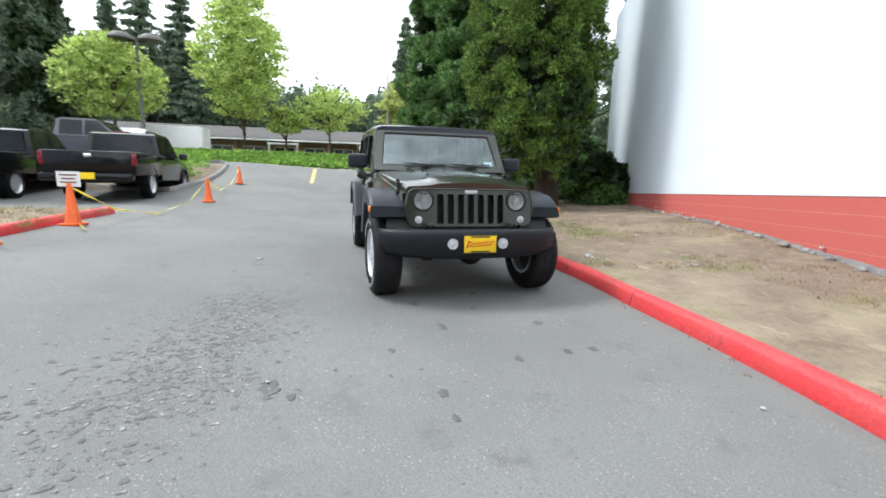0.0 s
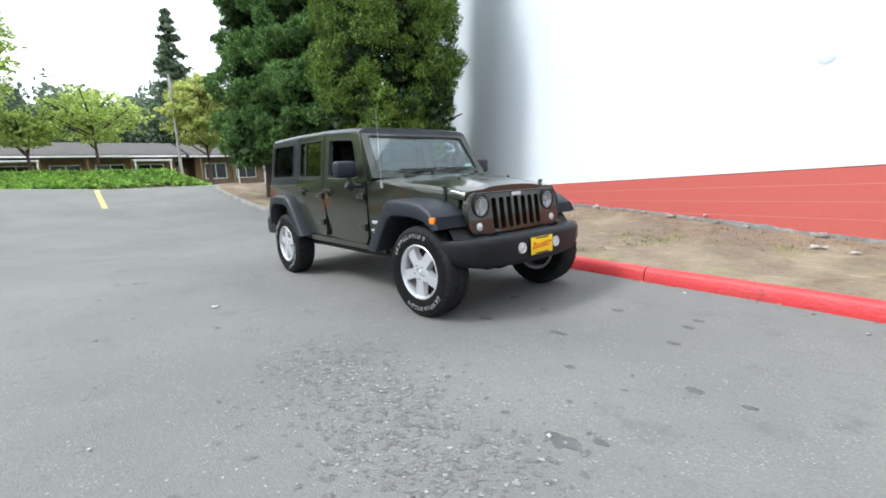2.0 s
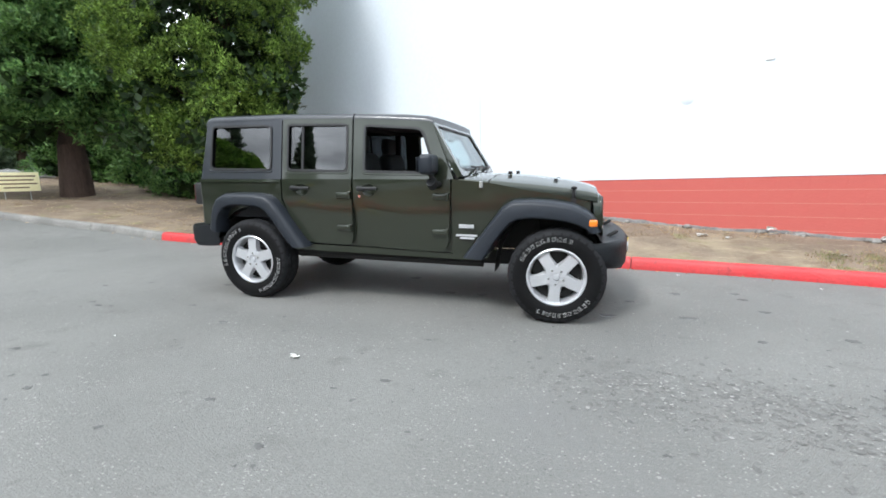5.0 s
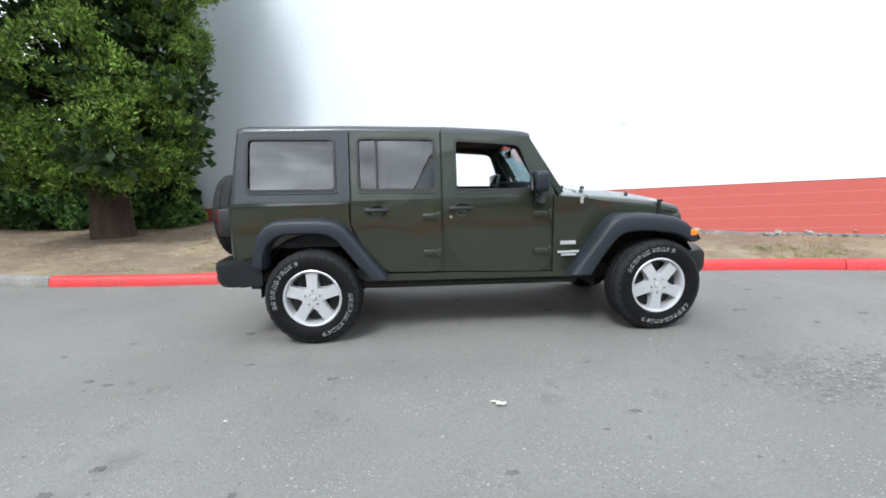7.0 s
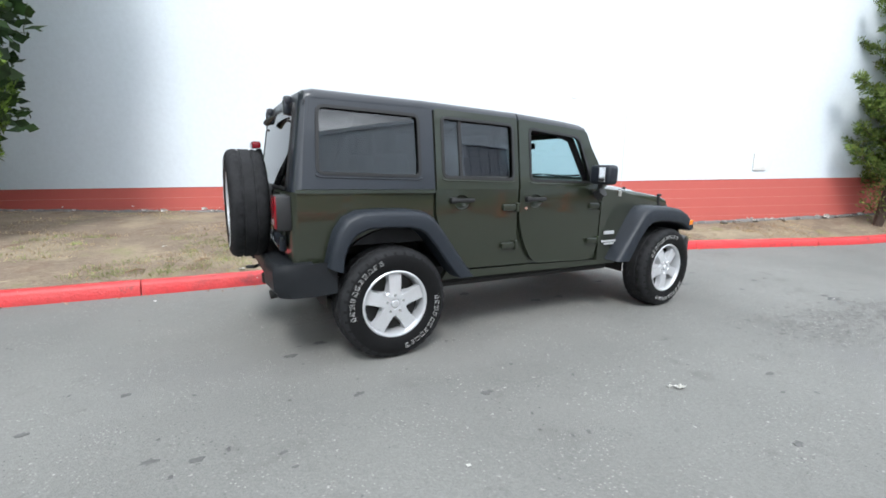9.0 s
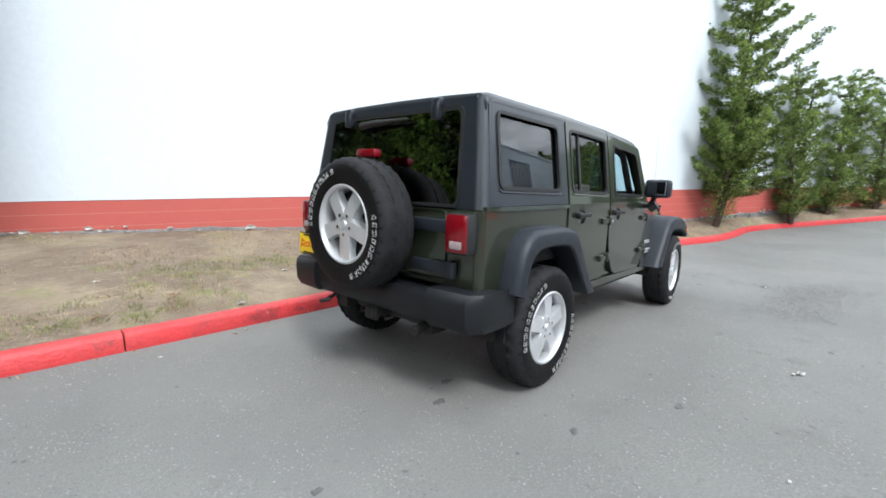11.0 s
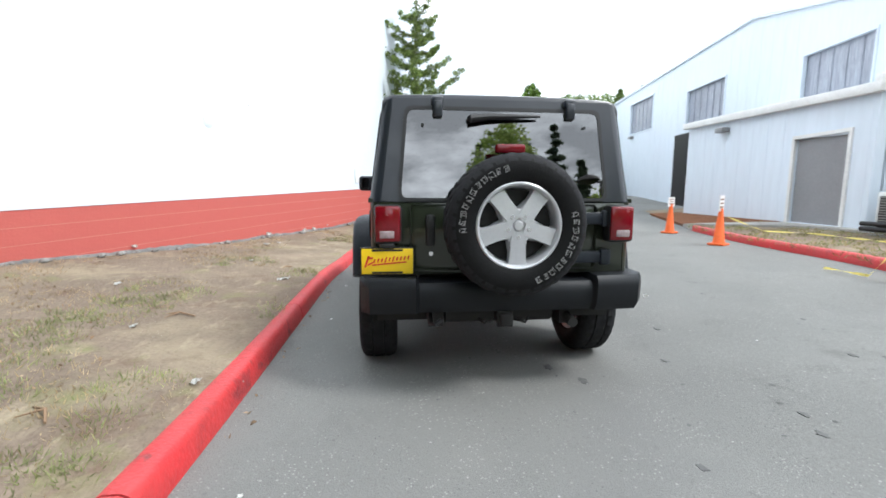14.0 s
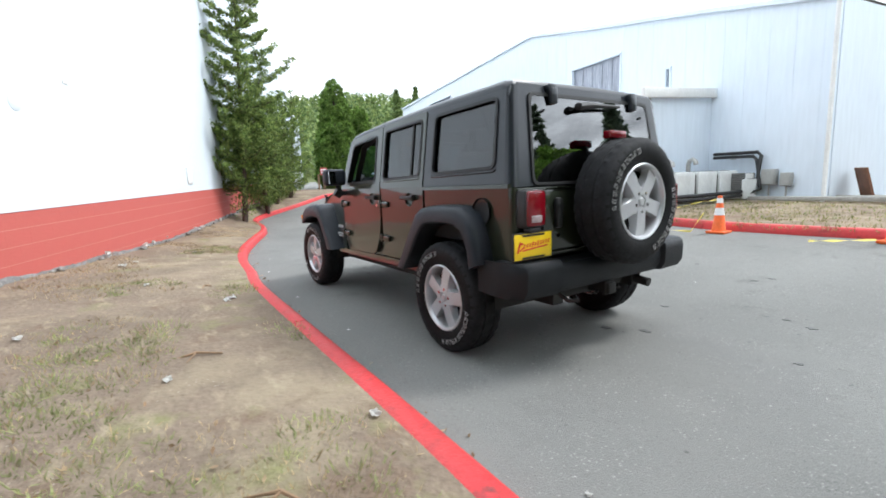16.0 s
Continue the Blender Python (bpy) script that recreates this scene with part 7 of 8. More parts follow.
# ---------------------------------------------------------------- cones, tape, signs, posts
def cone(x, y, z, label, h=0.72, sleeve=False, board=None, yaw=0):
    t = holder("traffic_cone", pose(x, y, z, 0, 0, yaw))
    tagged(t, label, "traffic cone", group="cones along the lane")
    bm = bmesh.new()
    box(bm, (0, 0, 0.02), (0.29, 0.29, 0.04), 0.012)
    part("base", bm, M_ORANGE, t)
    bm = bmesh.new()
    lathe(bm, [(0.112, 0.035), (0.108, 0.06), (0.1, 0.075), (0.035, h - 0.02), (0.03, h), (0.0, h)], 28, "z")
    part("body", bm, M_ORANGE, t, smooth=50)
    if sleeve:
        for z0, z1 in ((0.3, 0.42), (0.5, 0.58)):
            bm = bmesh.new()
            r0, r1 = 0.1 - 0.065 * (z0 - 0.075) / (h - 0.095), 0.1 - 0.065 * (z1 - 0.075) / (h - 0.095)
            lathe(bm, [(r0 + 0.003, z0), (r1 + 0.003, z1), (r1, z1), (r0, z0)], 28, "z", close=True)
            part("sleeve", bm, M_WHITE, t, "pale reflective sleeve")
    if board:
        w, hh = board
        part("sign_board", boxes(((0, 0, h + hh / 2 - 0.06), (0.012, w, hh))), M_WHITE, t, "white paper notice")
        bm = bmesh.new()
        for k in range(3):
            for sx in (-1, 1):
                box(bm, (sx * 0.008, 0, h + hh * (0.68 - 0.24 * k) - 0.04), (0.004, w * (0.75, 0.6, 0.7)[k], hh * 0.09))
        part("notice_bars", bm, M_RUST, t, smooth=None)
    return t


cone(-1.1, -5.3, road_z(-1.1, -5.3), "orange cone holding a white notice by the red kerb", 0.68, board=(0.36, 0.24), yaw=-12)
cone(-6.55, -4.6, road_z(-6.7, -4.7), "plain orange cone on the asphalt", 0.66)
cone(-11.55, -4.66, road_z(-11.8, -4.8), "plain orange cone on the asphalt near the crest", 0.66)
cone(4.47, -5.48, road_z(4.7, -5.5), "orange cone with a white notice by the red kerb", 0.7, board=(0.2, 0.3), yaw=30)
cone(6.71, -5.94, road_z(7.3, -6.2), "orange cone with a white notice on the asphalt", 0.7, board=(0.3, 0.22), yaw=30)
cone(1.0, -5.25, road_z(1.1, -5.2), "orange cone with pale sleeves and tape round it", 0.62, sleeve=True)


def tape(pts, label, w=0.034, twist=0.6):
    """A ribbon of barrier tape, twisting as it sags."""
    bm = bmesh.new()
    P = [Vector(p) for p in pts]
    line = []
    for a, b in zip(P, P[1:]):
        for k in range(10):
            line.append(a.lerp(b, k / 10))
    line.append(P[-1])
    prev = None
    for i, p in enumerate(line):
        d = (line[min(i + 1, len(line) - 1)] - line[max(i - 1, 0)]).normalized()
        side = d.cross(Vector((0, 0, 1)))
        side = (side.normalized() if side.length > 1e-6 else Vector((1, 0, 0)))
        a = twist * math.sin(i * 0.7) + 0.5
        n = side * math.cos(a) * w / 2 + Vector((0, 0, 1)) * math.sin(a) * w / 2
        cur = (bm.verts.new(p - n), bm.verts.new(p + n))
        if prev:
            bm.faces.new((prev[0], prev[1], cur[1], cur[0]))
        prev = cur
    bmesh.ops.solidify(bm, geom=bm.faces[:], thickness=0.002)
    ob = obj("barrier_tape", bm, M_YELLOW, smooth=60)
    tagged(ob, label, "barrier tape")
    return ob


def rz(x, y, up):
    return (x, y, road_z(x, y) + up)


tape([rz(-1.1, -5.3, 0.62), rz(-2.0, -5.05, 0.2), rz(-3.0, -4.75, 0.05), rz(-5.0, -4.7, 0.12), rz(-6.55, -4.6, 0.62), rz(-8.5, -4.72, 0.15), rz(-10.4, -4.75, 0.15), rz(-11.55, -4.66, 0.6)], "sagging yellow barrier tape strung between cones")
tape([rz(-0.95, -5.15, 0.06), rz(-0.6, -4.95, 0.05), rz(-0.35, -4.8, 0.05)], "loose end of yellow tape on the asphalt")
tape([(1.0, -5.25, road_z(1.1, -5.2) + 0.56), (1.7, -6.0, 0.68), (2.6, -6.8, 0.5), (3.4, -7.2, 0.46), (4.4, -7.4, 0.45), (4.47, -6.4, 0.5), (4.49, -5.5, 0.82)], "yellow barrier tape lying across the dry grass")
tape([rz(1.15, -5.05, 0.35), rz(1.3, -4.95, 0.05), rz(1.9, -5.0, 0.04)], "loose yellow tape at a cone's foot")

sz = verge_at(-11.2, 3.6)
t = holder("yard_sign", pose(-11.1, 3.65, sz, 0, 0, -35))
tagged(t, "pale yellow yard sign on thin legs in the dirt", "sign")
bm = bmesh.new()
box(bm, (0, 0, 0.46), (0.02, 0.94, 0.5), 0.004)
part("board", bm, M_PALEYEL, t)
bm = bmesh.new()
for k in range(4):
    box(bm, (0.013, 0, 0.61 - 0.1 * k), (0.004, (0.8, 0.7, 0.84, 0.5)[k], 0.035))
part("text_bars", bm, M_INK, t, smooth=None)
for y in (-0.25, 0.25):
    bm = bmesh.new()
    cyl(bm, (-0.004, y, -0.1), (-0.004, y, 0.3), 0.01, 6)
    part("leg", bm, M_STEELGREY, t)


def post_sign(x, y, z, label):
    t = holder("post_sign", pose(x, y, z, 0, 0, -15))
    tagged(t, label, "sign")
    part("post", boxes(((0.06, 0, 0.75), (0.1, 0.12, 1.5))), M_WOOD, t)
    part("post", boxes(((0.06, 0.35, 0.6), (0.1, 0.12, 1.2))), M_WOOD, t)
    part("board", boxes(((0, 0, 1.4), (0.02, 0.45, 0.5))), M_WALLRED, t, "red board with white marks")
    part("marks", boxes(((-0.012, 0, 1.5), (0.004, 0.36, 0.08)), ((-0.012, 0, 1.32), (0.004, 0.3, 0.12))), M_WHITE, t)


post_sign(27.4, -7.56, 1.0, "small red and white sign on a wooden post")
t = holder("fire_hydrant", pose(28.2, -10.7, 1.15))
tagged(t, "yellow fire hydrant at the lane's end", "hydrant")
bm = bmesh.new()
lathe(bm, [(0.14, 0), (0.14, 0.05), (0.1, 0.06), (0.1, 0.5), (0.13, 0.52), (0.12, 0.6), (0.05, 0.68), (0.0, 0.7)], 16, "z")
part("barrel", bm, M_YELLOW, t, smooth=50)
for y in (-0.13, 0.13):
    bm = bmesh.new()
    cyl(bm, (0, 0, 0.4), (0, y, 0.4), 0.05, 10)
    part("outlet", bm, M_YELLOW, t)


M_LAMPSHADE = mat("dark_lamp_metal", (0.1, 0.09, 0.085), 0.6, vary=0.2, scale=4, fine=30)


def lamp_post(x, y, z, h, label, heads=True):
    t = holder("street_lamp", pose(x, y, z))
    tagged(t, label, "lamp post")
    bm = bmesh.new()
    cyl(bm, (0, 0, 0), (0, 0, h), 0.1, 12, 0.07)
    part("pole", bm, M_LAMPSHADE if heads else M_STEELGREY, t, smooth=60)
    if heads:
        for s in (-1, 1):
            bm = bmesh.new()
            tube(bm, [(0, 0, h - 0.1), (0, s * 0.5, h - 0.05)], 0.04, 8)
            part("arm", bm, M_UNDER, t)
            bm = bmesh.new()
            lathe(bm, [(0.0, 0.32), (0.35, 0.3), (0.62, 0.12), (0.66, -0.02), (0.6, -0.06), (0.0, -0.06)], 20, "z")
            bmesh.ops.translate(bm, verts=bm.verts, vec=(0, s * 0.75, h))
            part("shade", bm, M_LAMPSHADE, t, "broad dark lamp shade", smooth=50)
    return t


lamp_post(-22.5, -11.6, 1.4, 6.8, "car park lamp post with two broad dark shades")
lamp_post(-28.0, 3.15, 1.3, 7.2, "bare grey pole past the crest", heads=False)


# ---------------------------------------------------------------- buildings further off
def long_house(x, y0, y1, z, label, roof=M_ROOF):
    """A low building with a long roof, posts, awnings and separate windows, facing +x."""
    t = holder("low_building", pose(x, 0, z))
    tagged(t, label, "building")
    L, c = y1 - y0, (y0 + y1) / 2
    part("wall", boxes(((-4, c, 1.4), (8, L, 2.8))), M_BRICKFAR, t)
    bm = bmesh.new()
    prism(bm, [(1.3, 2.75), (1.3, 2.95), (-4, 4.3), (-9.3, 2.95), (-9.3, 2.75)], y0 - 0.6, y1 + 0.6)
    part("roof", bm, roof, t, "low brown shingle roof")
    part("gutter", boxes(((1.34, c, 2.82), (0.1, L + 1.2, 0.14))), M_TRIM, t)
    k = 0
    y = y0 + 0.8
    while y < y1 - 2.4:
        w = holder("window")
        w.parent = t
        part("pane", boxes(((0.03, y + 0.9, 1.55), (0.05, 1.7, 1.3))), M_DARKGLASS, w)
        part("frame", boxes(((0.06, y + 0.9, 2.24), (0.08, 1.86, 0.08)), ((0.06, y + 0.9, 0.86), (0.08, 1.86, 0.08)), ((0.06, y + 0.9, 1.55), (0.08, 0.06, 1.3)), ((0.06, y, 1.55), (0.08, 0.08, 1.46)), ((0.06, y + 1.8, 1.55), (0.08, 0.08, 1.46))), M_TRIM, w)
        if k % 3 == 1:
            part("awning", boxes(((0.9, y + 0.9, 2.5), (1.8, 2.6, 0.12))), M_WHITE, t, "white flat awning")
            for yy in (y - 0.3, y + 2.1):
                part("awning_post", boxes(((1.7, yy, 1.25), (0.1, 0.1, 2.4))), M_WHITE, t)
        part("post", boxes(((1.1, y - 0.5, 1.4), (0.12, 0.12, 2.8))), M_WOOD, t)
        y += 2.7
        k += 1
    return t


long_house(-38, -34, 4.6, 1.1, "long low tan building with brown shingle roof")
long_house(-40, 6.5, 16, 1.2, "low tan shop building with dark windows")
t = holder("trailer", pose(-27.0, -11.2, 1.5))
tagged(t, "white box trailer parked behind the island", "trailer")
bm = bmesh.new()
box(bm, (0, 0, 1.55), (2.2, 3.6, 1.7), 0.06)
part("box_body", bm, M_WHITE, t)
for y in (-0.9, 0.2):
    simple_wheel(t, 1.0, y, 0.34, 0.2)
part("chassis", boxes(((0, 0, 0.62), (2.0, 3.5, 0.14))), M_UNDER, t)
t = holder("van", pose(-22.0, -14.0, 1.15, 0, 0, 90))
tagged(t, "white delivery van parked among the pickups", "van")
part("body", body_loft([(-1.0, 0.95, 0.9, 0.4, 2.1), (2.6, 0.95, 0.9, 0.4, 2.15), (3.4, 0.95, 0.85, 0.4, 1.2), (4.0, 0.9, 0.75, 0.45, 1.0)]), M_CARWHITE, t, smooth=50)
for x in (0, 3.0):
    for y in (-0.85, 0.85):
        simple_wheel(t, x, y, 0.36, 0.22)
part("windscreen", boxes(((2.95, 0, 1.75), (0.1, 1.5, 0.5))), M_DARKGLASS, t)

B2M = pose(26.25, wall_y(26.25) + 0.03, 0, 0, -TILT, math.degrees(WALL_DIR))
t = holder("white_shed", B2M)
tagged(t, "plain white rendered building past the long wall", "building")
part("wall", boxes(((2.9, 3.1, 2.9), (5.8, 6.0, 6.4))), M_WALLWHITE, t)
bm = bmesh.new()
box(bm, (2.9, 3.1, 6.12), (5.84, 6.04, 0.1), 0.02)
part("roof_edge", bm, M_WALLWHITE, t)
part("trim", boxes(((5.83, 1.6, 2.9), (0.06, 2.2, 5.8))), M_TRIM, t)
t = holder("garage", pose(50, -22.5, 1.7, 0, 0, -8))
tagged(t, "pale beige garage with a dark open bay", "building")
bm = bmesh.new()
sheet_holes(bm, [(-5, 0), (5, 0), (5, 4.4), (0, 5.9), (-5, 4.4)], [[(0.0, 0.2), (3.2, 0.2), (3.2, 3.0), (0.0, 3.0)]], 0.2, lambda u, v, w: (w, u, v))
part("front_wall", bm, M_BEIGE, t, smooth=None)
part("back_wall", boxes(((9, 0, 2.2), (0.2, 10, 4.4))), M_BEIGE, t)
part("side_wall", boxes(((4.6, 4.95, 2.2), (8.6, 0.1, 4.4))), M_BEIGE, t)
part("side_wall", boxes(((4.6, -4.95, 2.2), (8.6, 0.1, 4.4))), M_BEIGE, t)
bm = bmesh.new()
prism(bm, [(-5.3, 4.32), (0, 5.95), (5.3, 4.32), (5.3, 4.45), (0, 6.1), (-5.3, 4.45)], -0.3, 9.4, lambda u, v, w: (w, u, v))
part("roof", bm, M_TRIM, t)
# black sheet added behind the opening to stand for the shade in the bay
part("dark_bay", boxes(((2.2, 1.6, 1.6), (0.1, 3.6, 3.0))), M_BLACK, t)
conifer("shrub", "low dark shrub by the shed's far corner", 29.0, -13.2, 1.3, 0.9, 1.6, 0.05, 50, 120, L_CEDARDK, 0.3, (0.14, 0.05), 0.5, 0.04, seed=51, category="shrub")
conifer("shrub", "low dark shrub by the shed's far corner", 26.5, -14.0, 1.2, 0.7, 1.2, 0.05, 40, 120, L_CEDARDK, 0.3, (0.14, 0.05), 0.5, 0.04, seed=52, category="shrub")


# ---------------------------------------------------------------- small things on the ground
def patch(name, x, y, z, r, material, label, cat, seed, h=0.003, stretch=1.0, kind=""):
    """A thin ragged spot."""
    g = random.Random(seed)
    bm = bmesh.new()
    n = 14
    rr = [0.8 * r * (0.55 + 0.7 * g.random()) for _ in range(n)]
    top = [bm.verts.new((x + rr[k] * stretch * math.cos(6.283 * k / n), y + rr[k] * math.sin(6.283 * k / n), z + h)) for k in range(n)]
    low = [bm.verts.new((v.co.x, v.co.y, z - 0.02)) for v in top]
    bm.faces.new(top)
    for k in range(n):
        bm.faces.new((top[k], low[k], low[(k + 1) % n], top[(k + 1) % n]))
    ob = obj(name, bm, material)
    tagged(ob, label, cat, kind=kind)
    return ob


M_OIL = mat("oil_stain", (0.12, 0.12, 0.117), 0.75, vary=0.4, scale=20, fine=80)
M_PAPER = mat("dirty_paper", (0.7, 0.69, 0.66), 0.8, vary=0.15, scale=20, fine=80)
for i, (x, y, r) in enumerate(((3.39, -0.55, 0.06), (3.15, 0.1, 0.045), (3.62, -0.05, 0.035), (4.1, 0.35, 0.05), (4.75, -0.1, 0.045), (4.45, -0.9, 0.03), (-0.66, -0.55, 0.04), (-0.42, -0.40, 0.045),
                              (2.05, -2.32, 0.03), (0.2, -3.0, 0.025), (1.8, -3.1, 0.025), (-0.6, -2.6, 0.03), (5.35, -0.7, 0.03), (1.3, 0.3, 0.06), (2.2, -0.2, 0.05), (4.03, -0.45, 0.04), (4.69, 0.28, 0.045), (4.68, 0.48, 0.04), (5.09, -0.7, 0.045), (5.0, -1.5, 0.035), (4.89, -1.62, 0.07),
                              (-1.24, -1.57, 0.03), (-1.43, -1.48, 0.03), (0.27, -1.65, 0.035), (-2.0, -0.94, 0.025), (-0.39, -1.29, 0.025), (-0.69, -2.77, 0.03), (1.26, -2.81, 0.025), (-1.6, -0.7, 0.03), (1.87, -0.21, 0.05), (4.1, -0.44, 0.03))):
    patch("oil_stain", x, y, road_z(x, y), r, M_OIL, "small dark oil stain on the asphalt", "stain", i, stretch=1.5)


def flecks(n, pick, size, material, name, label, seed, h=0.003):
    """Many thin ragged flecks lying on the asphalt."""
    g = np.random.default_rng(seed)
    vs, fs = [], []
    for _ in range(n):
        x, y = pick(g)
        z, r, turn = road_z(x, y) + h, size * (0.4 + 1.2 * g.random() ** 2), g.random() * 6.28
        base = len(vs)
        for k in range(8):
            a, q = 6.283 * k / 8, r * (0.5 + 0.7 * g.random())
            u, v = 1.5 * q * math.cos(a), q * math.sin(a)
            vs.append((x + u * math.cos(turn) - v * math.sin(turn), y + u * math.sin(turn) + v * math.cos(turn), z))
        fs += [(base, base + 1, base + 2, base + 3), (base, base + 3, base + 4, base + 7), (base + 4, base + 5, base + 6, base + 7)]
    tagged(mesh_np(name, vs, fs, material), label, "stain", kind="stuff")


def in_wear(g):
    """Along the band where the surface has broken up."""
    u = g.random()
    return 3.2 + 2.1 * u + 0.3 * g.normal(), -2.1 + 0.24 * g.normal() + 0.15 * math.sin(5 * u)


def in_ruts(g):
    return -2.6 + 8.4 * g.random(), -2.0 + 1.0 * g.normal()


M_WORN = mat("worn_dark_asphalt", (0.168, 0.166, 0.158), 0.95, vary=0.35, scale=14, fine=60, bump=0.5, bump_scale=60)
M_GRIT = mat("pale_bare_stone", (0.29, 0.285, 0.27), 0.9, vary=0.3, scale=20, fine=60, island=0.3)
flecks(1000, in_wear, 0.014, M_WORN, "asphalt_wear", "patch of broken dark pitted asphalt", 3)
flecks(900, in_wear, 0.0065, M_GRIT, "bare_grit", "pale grit showing in worn asphalt", 4, 0.004)
flecks(900, in_ruts, 0.0055, M_GRIT, "loose_grit", "fine pale grit scattered over the asphalt", 5, 0.004)
flecks(160, in_ruts, 0.01, M_OIL, "tar_specks", "small dark specks on the asphalt", 6)


def scrap(x, y, z, w, seed, label, material=None):
    """A crumpled scrap: a creased little sheet."""
    g = random.Random(seed)
    bm = bmesh.new()
    k = 4
    vs = [[bm.verts.new((x + w * (i / (k - 1) - 0.5) + 0.1 * w * g.random(), y + 0.7 * w * (j / (k - 1) - 0.5) + 0.1 * w * g.random(), z + 0.006 + 0.3 * w * g.random())) for j in range(k)] for i in range(k)]
    for i in range(k - 1):
        for j in range(k - 1):
            bm.faces.new((vs[i][j], vs[i + 1][j], vs[i + 1][j + 1], vs[i][j + 1]))
    bmesh.ops.solidify(bm, geom=bm.faces[:], thickness=0.002)
    ob = obj("litter", bm, material or M_PAPER)
    tagged(ob, label, "litter")


for i, (x, y, w) in enumerate(((1.33, -2.17, 0.06), (4.83, -1.63, 0.03), (1.29, -2.13, 0.03), (4.3, 1.2, 0.03), (5.6, 0.9, 0.03), (-1.6, 1.3, 0.03), (0.9, 1.28, 0.03), (2.4, 1.3, 0.035), (-0.2, -2.2, 0.02), (3.6, -3.2, 0.02))):
    scrap(x, y, road_z(x, y), w, i, "small scrap of white paper on the asphalt")
for i, (x, y, w) in enumerate(((4.96, 2.98, 0.14), (5.28, 2.84, 0.09), (2.2, 2.0, 0.12), (2.1, 2.05, 0.08), (-0.78, 1.8, 0.06), (1.3, 3.4, 0.07), (3.2, 2.7, 0.08), (0.1, 2.6, 0.06), (6.3, 2.0, 0.08), (-1.6, 3.1, 0.05))):
    scrap(x, y, verge_at(x, y), w, 40 + i, "pale scrap lying on the dirt verge")
for i, (x, y, a, L) in enumerate(((-1.25, 2.25, 0.6, 0.24), (0.4, 2.3, 1.2, 0.3), (-1.9, 2.0, 0.3, 0.2), (3.0, 2.1, 2.4, 0.2))):
    bm = bmesh.new()
    z = verge_at(x, y) + 0.015
    tube(bm, [(x, y, z), (x + L * 0.5 * math.cos(a), y + L * 0.5 * math.sin(a), z + 0.02), (x + L * math.cos(a + 0.2), y + L * math.sin(a + 0.2), z)], [0.006, 0.008, 0.004], 6)
    tube(bm, [(x + L * 0.5 * math.cos(a), y + L * 0.5 * math.sin(a), z + 0.02), (x + L * 0.7 * math.cos(a + 0.7), y + L * 0.7 * math.sin(a + 0.7), z + 0.01)], [0.006, 0.003], 6)
    tagged(obj("twig", bm, M_WOOD), "dry broken twig on the dirt", "twig")

# dead grass, green tufts, chips of stone and leaf litter
def scatter(n, pick, per, spread, length, width, material, name, label, cat, lift=1.2):
    cs = []
    while len(cs) < n:
        p = pick()
        if p is not None:
            cs.append(p)
    v, f = leaves(cs, np.full(len(cs), spread), per, length, width, squash=0.25, shell=0.0, lift=lift)
    ob = mesh_np(name, v, f, material)
    tagged(ob, label, cat, kind="stuff")


def on_verge(lo, hi, u0=0.0, u1=1.0):
    def pick():
        i, j = RNG.integers(0, len(KERB)), RNG.integers(int(u0 * (NV - 1)), int(u1 * (NV - 1)) + 1)
        p = VERGE[i, j]
        if not lo < p[0] < hi or noise.noise((p[0] * 0.7, p[1] * 0.7, 20)) < -0.05:
            return None
        q = p + np.array((RNG.normal() * 0.12, RNG.normal() * 0.08, 0.0))
        return q if q[1] > p[1] - 0.1 else p
    return pick


L_STRAW = leaf_mat("straw", (0.5, 0.4, 0.25), (0.36, 0.27, 0.16), 0.4)
L_TUFT = leaf_mat("green_tuft", (0.2, 0.25, 0.09), (0.36, 0.38, 0.17), 0.4)
L_LITTER = leaf_mat("brown_leaf_litter", (0.26, 0.17, 0.1), (0.46, 0.35, 0.23), 0.35)
scatter(5200, on_verge(-15, 12, 0.05, 1.0), 8, 0.12, 0.05, 0.005, L_STRAW, "dead_grass", "thin dead grass over the dirt verge", "grass")
scatter(130, on_verge(-3.5, 7, 0.06, 0.5), 60, 0.11, 0.045, 0.005, L_TUFT, "green_tufts", "small green grass tufts in the dirt", "grass")
scatter(30, on_verge(-3.5, 3, 0.06, 0.45), 160, 0.2, 0.045, 0.005, L_TUFT, "green_clumps", "low green clumps of grass in the dirt", "grass")
scatter(800, on_verge(-4, 9, 0.1, 1.0), 2, 0.1, 0.03, 0.018, L_LITTER, "leaf_litter", "bits of dry leaf on the dirt verge", "leaf litter", lift=0.0)


def on_strip():
    p = STRIP[RNG.integers(0, len(STRIP))]
    if p[0] > 7.6 or p[1] < -11.3:
        return None
    return p + np.array((RNG.normal() * 0.15, RNG.normal() * 0.12, 0.0))


scatter(1500, on_strip, 12, 0.16, 0.08, 0.01, L_GRASS, "strip_grass", "patchy dry and green grass behind the kerb", "grass")


def kerb_foot():
    i = int(RNG.integers(4, len(KERB) - 20))
    p = KERB[i]
    return np.array((p.x + RNG.normal() * 0.15, p.y - abs(RNG.normal()) * 0.05 - 0.03, road_z(p.x, p.y) + 0.006))


scatter(180, kerb_foot, 2, 0.03, 0.03, 0.018, L_LITTER, "gutter_litter", "dry leaf bits along the kerb's foot", "leaf litter", lift=0.0)

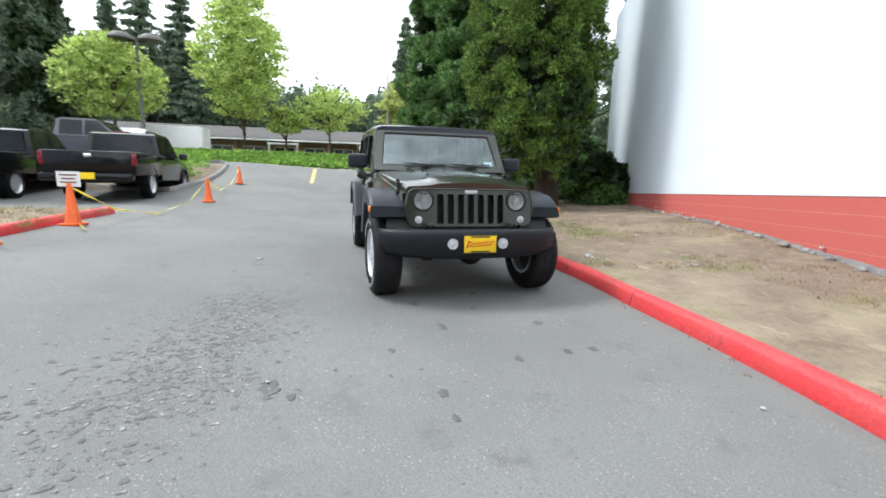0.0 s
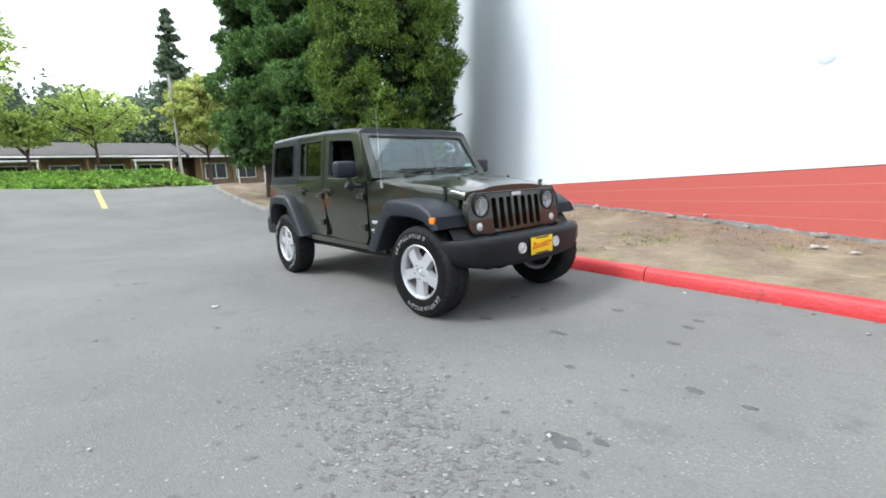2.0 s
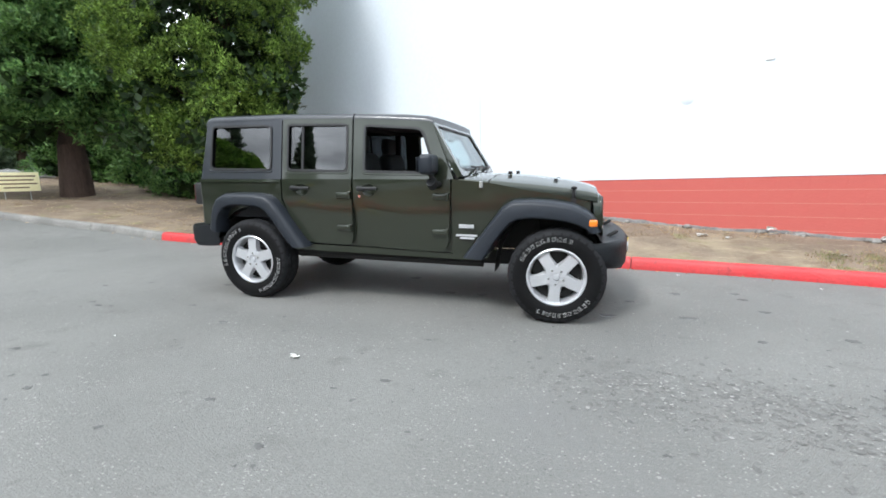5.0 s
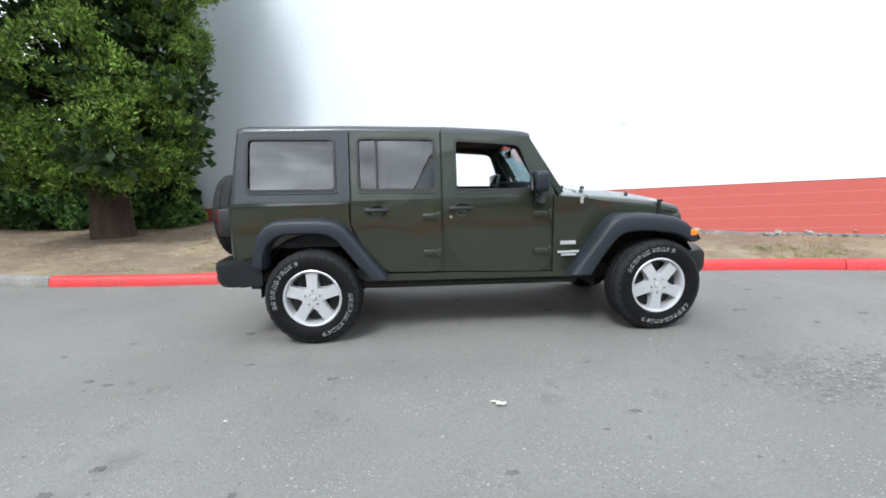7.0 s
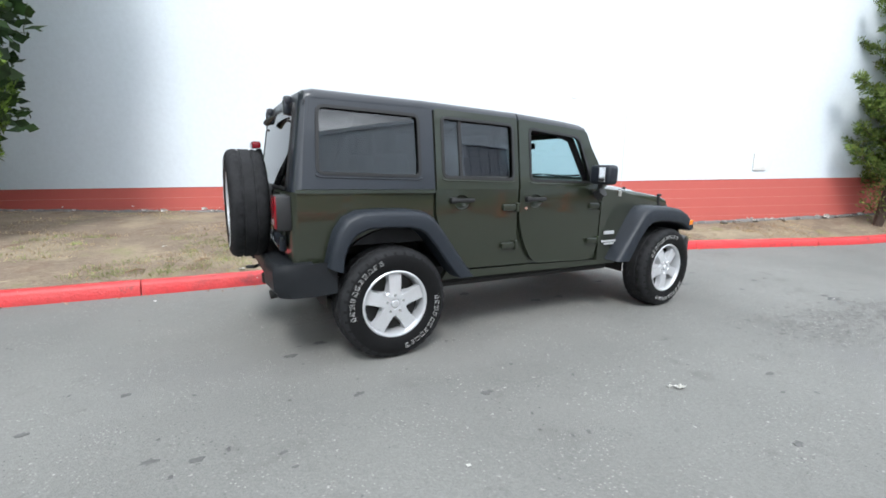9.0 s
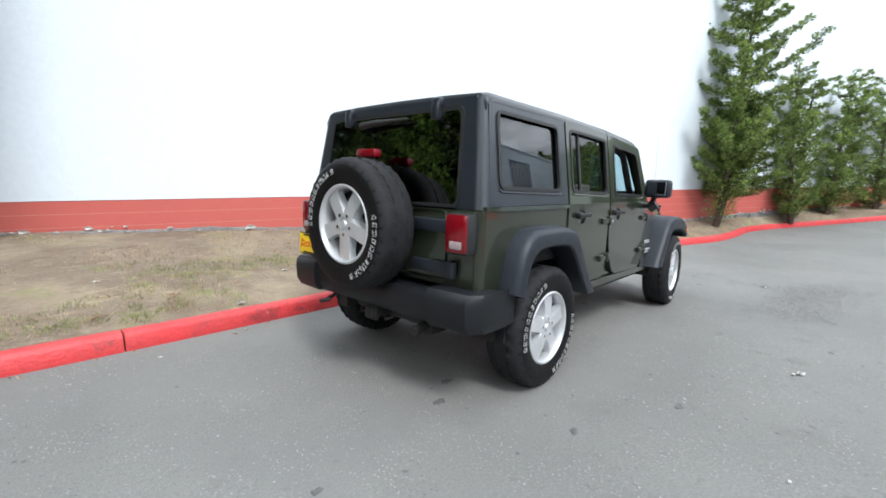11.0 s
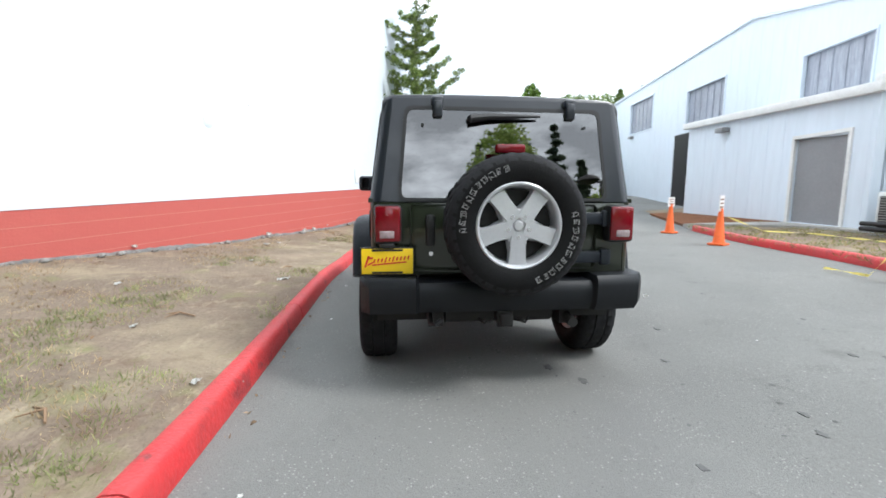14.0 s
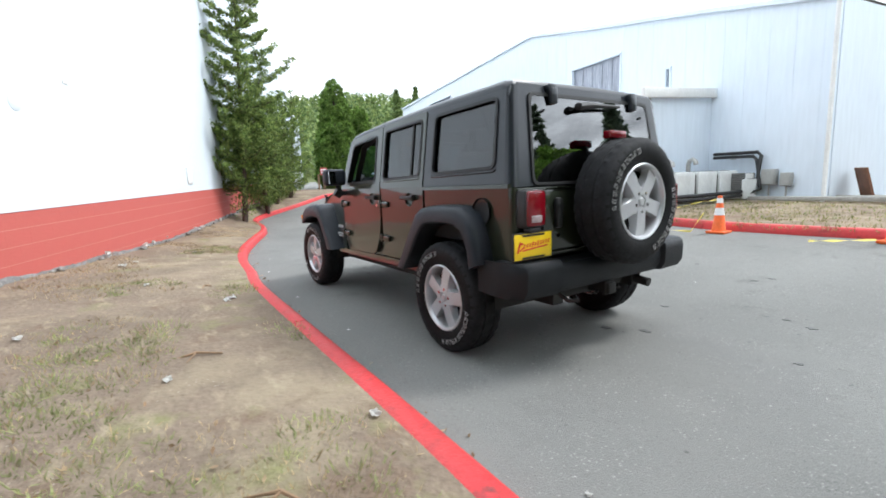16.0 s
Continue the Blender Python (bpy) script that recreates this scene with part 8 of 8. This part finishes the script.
# broken footing along the wall
vs_, fs_ = [], []
g = np.random.default_rng(5)
for k in range(130):
    s = -8.5 + 24 * g.random()
    x = 3.5 + s * math.cos(WALL_DIR)
    y = wall_y(x) - 0.02 - 0.09 * g.random()
    z = lerp_table(WALLFOOT, x) + 0.02 * g.random() + 0.01
    r = 0.01 + 0.035 * g.random() ** 2
    base = len(vs_)
    for sx, sy, sz_ in ((-1, -1, -1), (1, -1, -1), (1, 1, -1), (-1, 1, -1), (-0.6, -0.6, 0.7), (0.7, -0.5, 0.6), (0.6, 0.6, 0.8), (-0.5, 0.7, 0.6)):
        vs_.append((x + sx * r * (0.8 + 0.6 * g.random()) * 1.4, y + sy * r * (0.7 + 0.5 * g.random()), z + sz_ * r * (0.5 + 0.4 * g.random())))
    for q in ((0, 3, 2, 1), (4, 5, 6, 7), (0, 1, 5, 4), (1, 2, 6, 5), (2, 3, 7, 6), (3, 0, 4, 7)):
        fs_.append(tuple(base + a for a in q))
ob = mesh_np("footing_rubble", vs_, fs_, M_STONE)
tagged(ob, "crumbled grey rubble along the foot of the wall", "rubble", kind="stuff")
vs_, fs_ = [], []
for k in range(60):
    s = -8.0 + 22 * (g.random())
    if noise.noise((s * 0.8, 4.0, 0)) < -0.1:
        continue
    x = 3.5 + s * math.cos(WALL_DIR)
    z = lerp_table(WALLFOOT, x) + 0.02 + 0.09 * g.random() ** 2
    y = wall_y(x) - 0.045 * (1 if g.random() < 0.6 else 2.5) + 0.04
    r = 0.01 + 0.04 * g.random() ** 2
    base = len(vs_)
    for a in range(5):
        t_ = 6.283 * a / 5
        rr = r * (0.6 + 0.8 * g.random())
        for dy in (-0.012, 0.012):
            vs_.append((x + rr * 1.6 * math.cos(t_), y - 0.4 * rr * 1.6 * math.cos(t_) + dy, z + rr * math.sin(t_)))
    for a in range(5):
        b = (a + 1) % 5
        fs_.append((base + 2 * a, base + 2 * b, base + 2 * b + 1, base + 2 * a + 1))
    fs_.append((base, base + 2, base + 4, base + 6))
    fs_.append((base, base + 6, base + 8, base + 8))
fs_ = [f for f in fs_ if len(set(f)) == 4]
ob = mesh_np("paint_chips", vs_, fs_, M_PAPER)
tagged(ob, "flakes of white paint at the foot of the wall", "paint flakes", kind="stuff")

# bare footing where the paint has come off
g = np.random.default_rng(9)
vs_, fs_ = [], []
XF = np.arange(-5.8, 20.0, 0.06)
for x in XF:
    z = lerp_table(WALLFOOT, x)
    top = z + 0.012 + 0.06 * max(0.0, noise.noise((x * 0.9, 0, 3)) + 0.25) + 0.02 * g.random()
    y = wall_y(x) + 0.022
    vs_ += [(x, y - 0.05, z - 0.15), (x, y - 0.03 - 0.01 * g.random(), z + 0.02), (x, y - 0.012, top), (x, y + 0.02, top + 0.002)]
for i in range(len(XF) - 1):
    for j in range(3):
        fs_.append((4 * i + j, 4 * i + 4 + j, 4 * i + 5 + j, 4 * i + 1 + j))
tagged(mesh_np("wall_footing", vs_, fs_, M_FOOT), "bare grey footing at the foot of the red wall", "footing", kind="structure")

# painted blocks of the red band, nearest ones each on their own
bm = bmesh.new()
box(bm, (0, 0, 0), (0.3998, 0.026, 0.194))
me_block = bpy.data.meshes.new("block")
bm.to_mesh(me_block)
bm.free()
me_block.materials.append(M_WALLRED)
rest = bmesh.new()
lower = next(o for o in warehouse.children if o.name.startswith("lower_wall"))
count = 0
for row in range(5):
    zc = RED_Z - 0.1 - 0.2 * row
    for k in range(int((s1 - s0) / 0.4)):
        s = s0 + 0.2 + 0.4 * k + (0.2 if row % 2 else 0.0)
        if s > s1 - 0.2:
            continue
        if -9.3 < s < 15.2 and count < 300 and row < 5:
            o = new("block", me_block)
            o.parent = lower
            o.location = (s, 0.042, zc)
            count += 1
        else:
            box(rest, (s, 0.042, zc), (0.3998, 0.026, 0.194))
ob = part("far_blocks", rest, M_WALLRED, lower, "red painted wall blocks", smooth=None)
tagged(ob, kind="stuff")
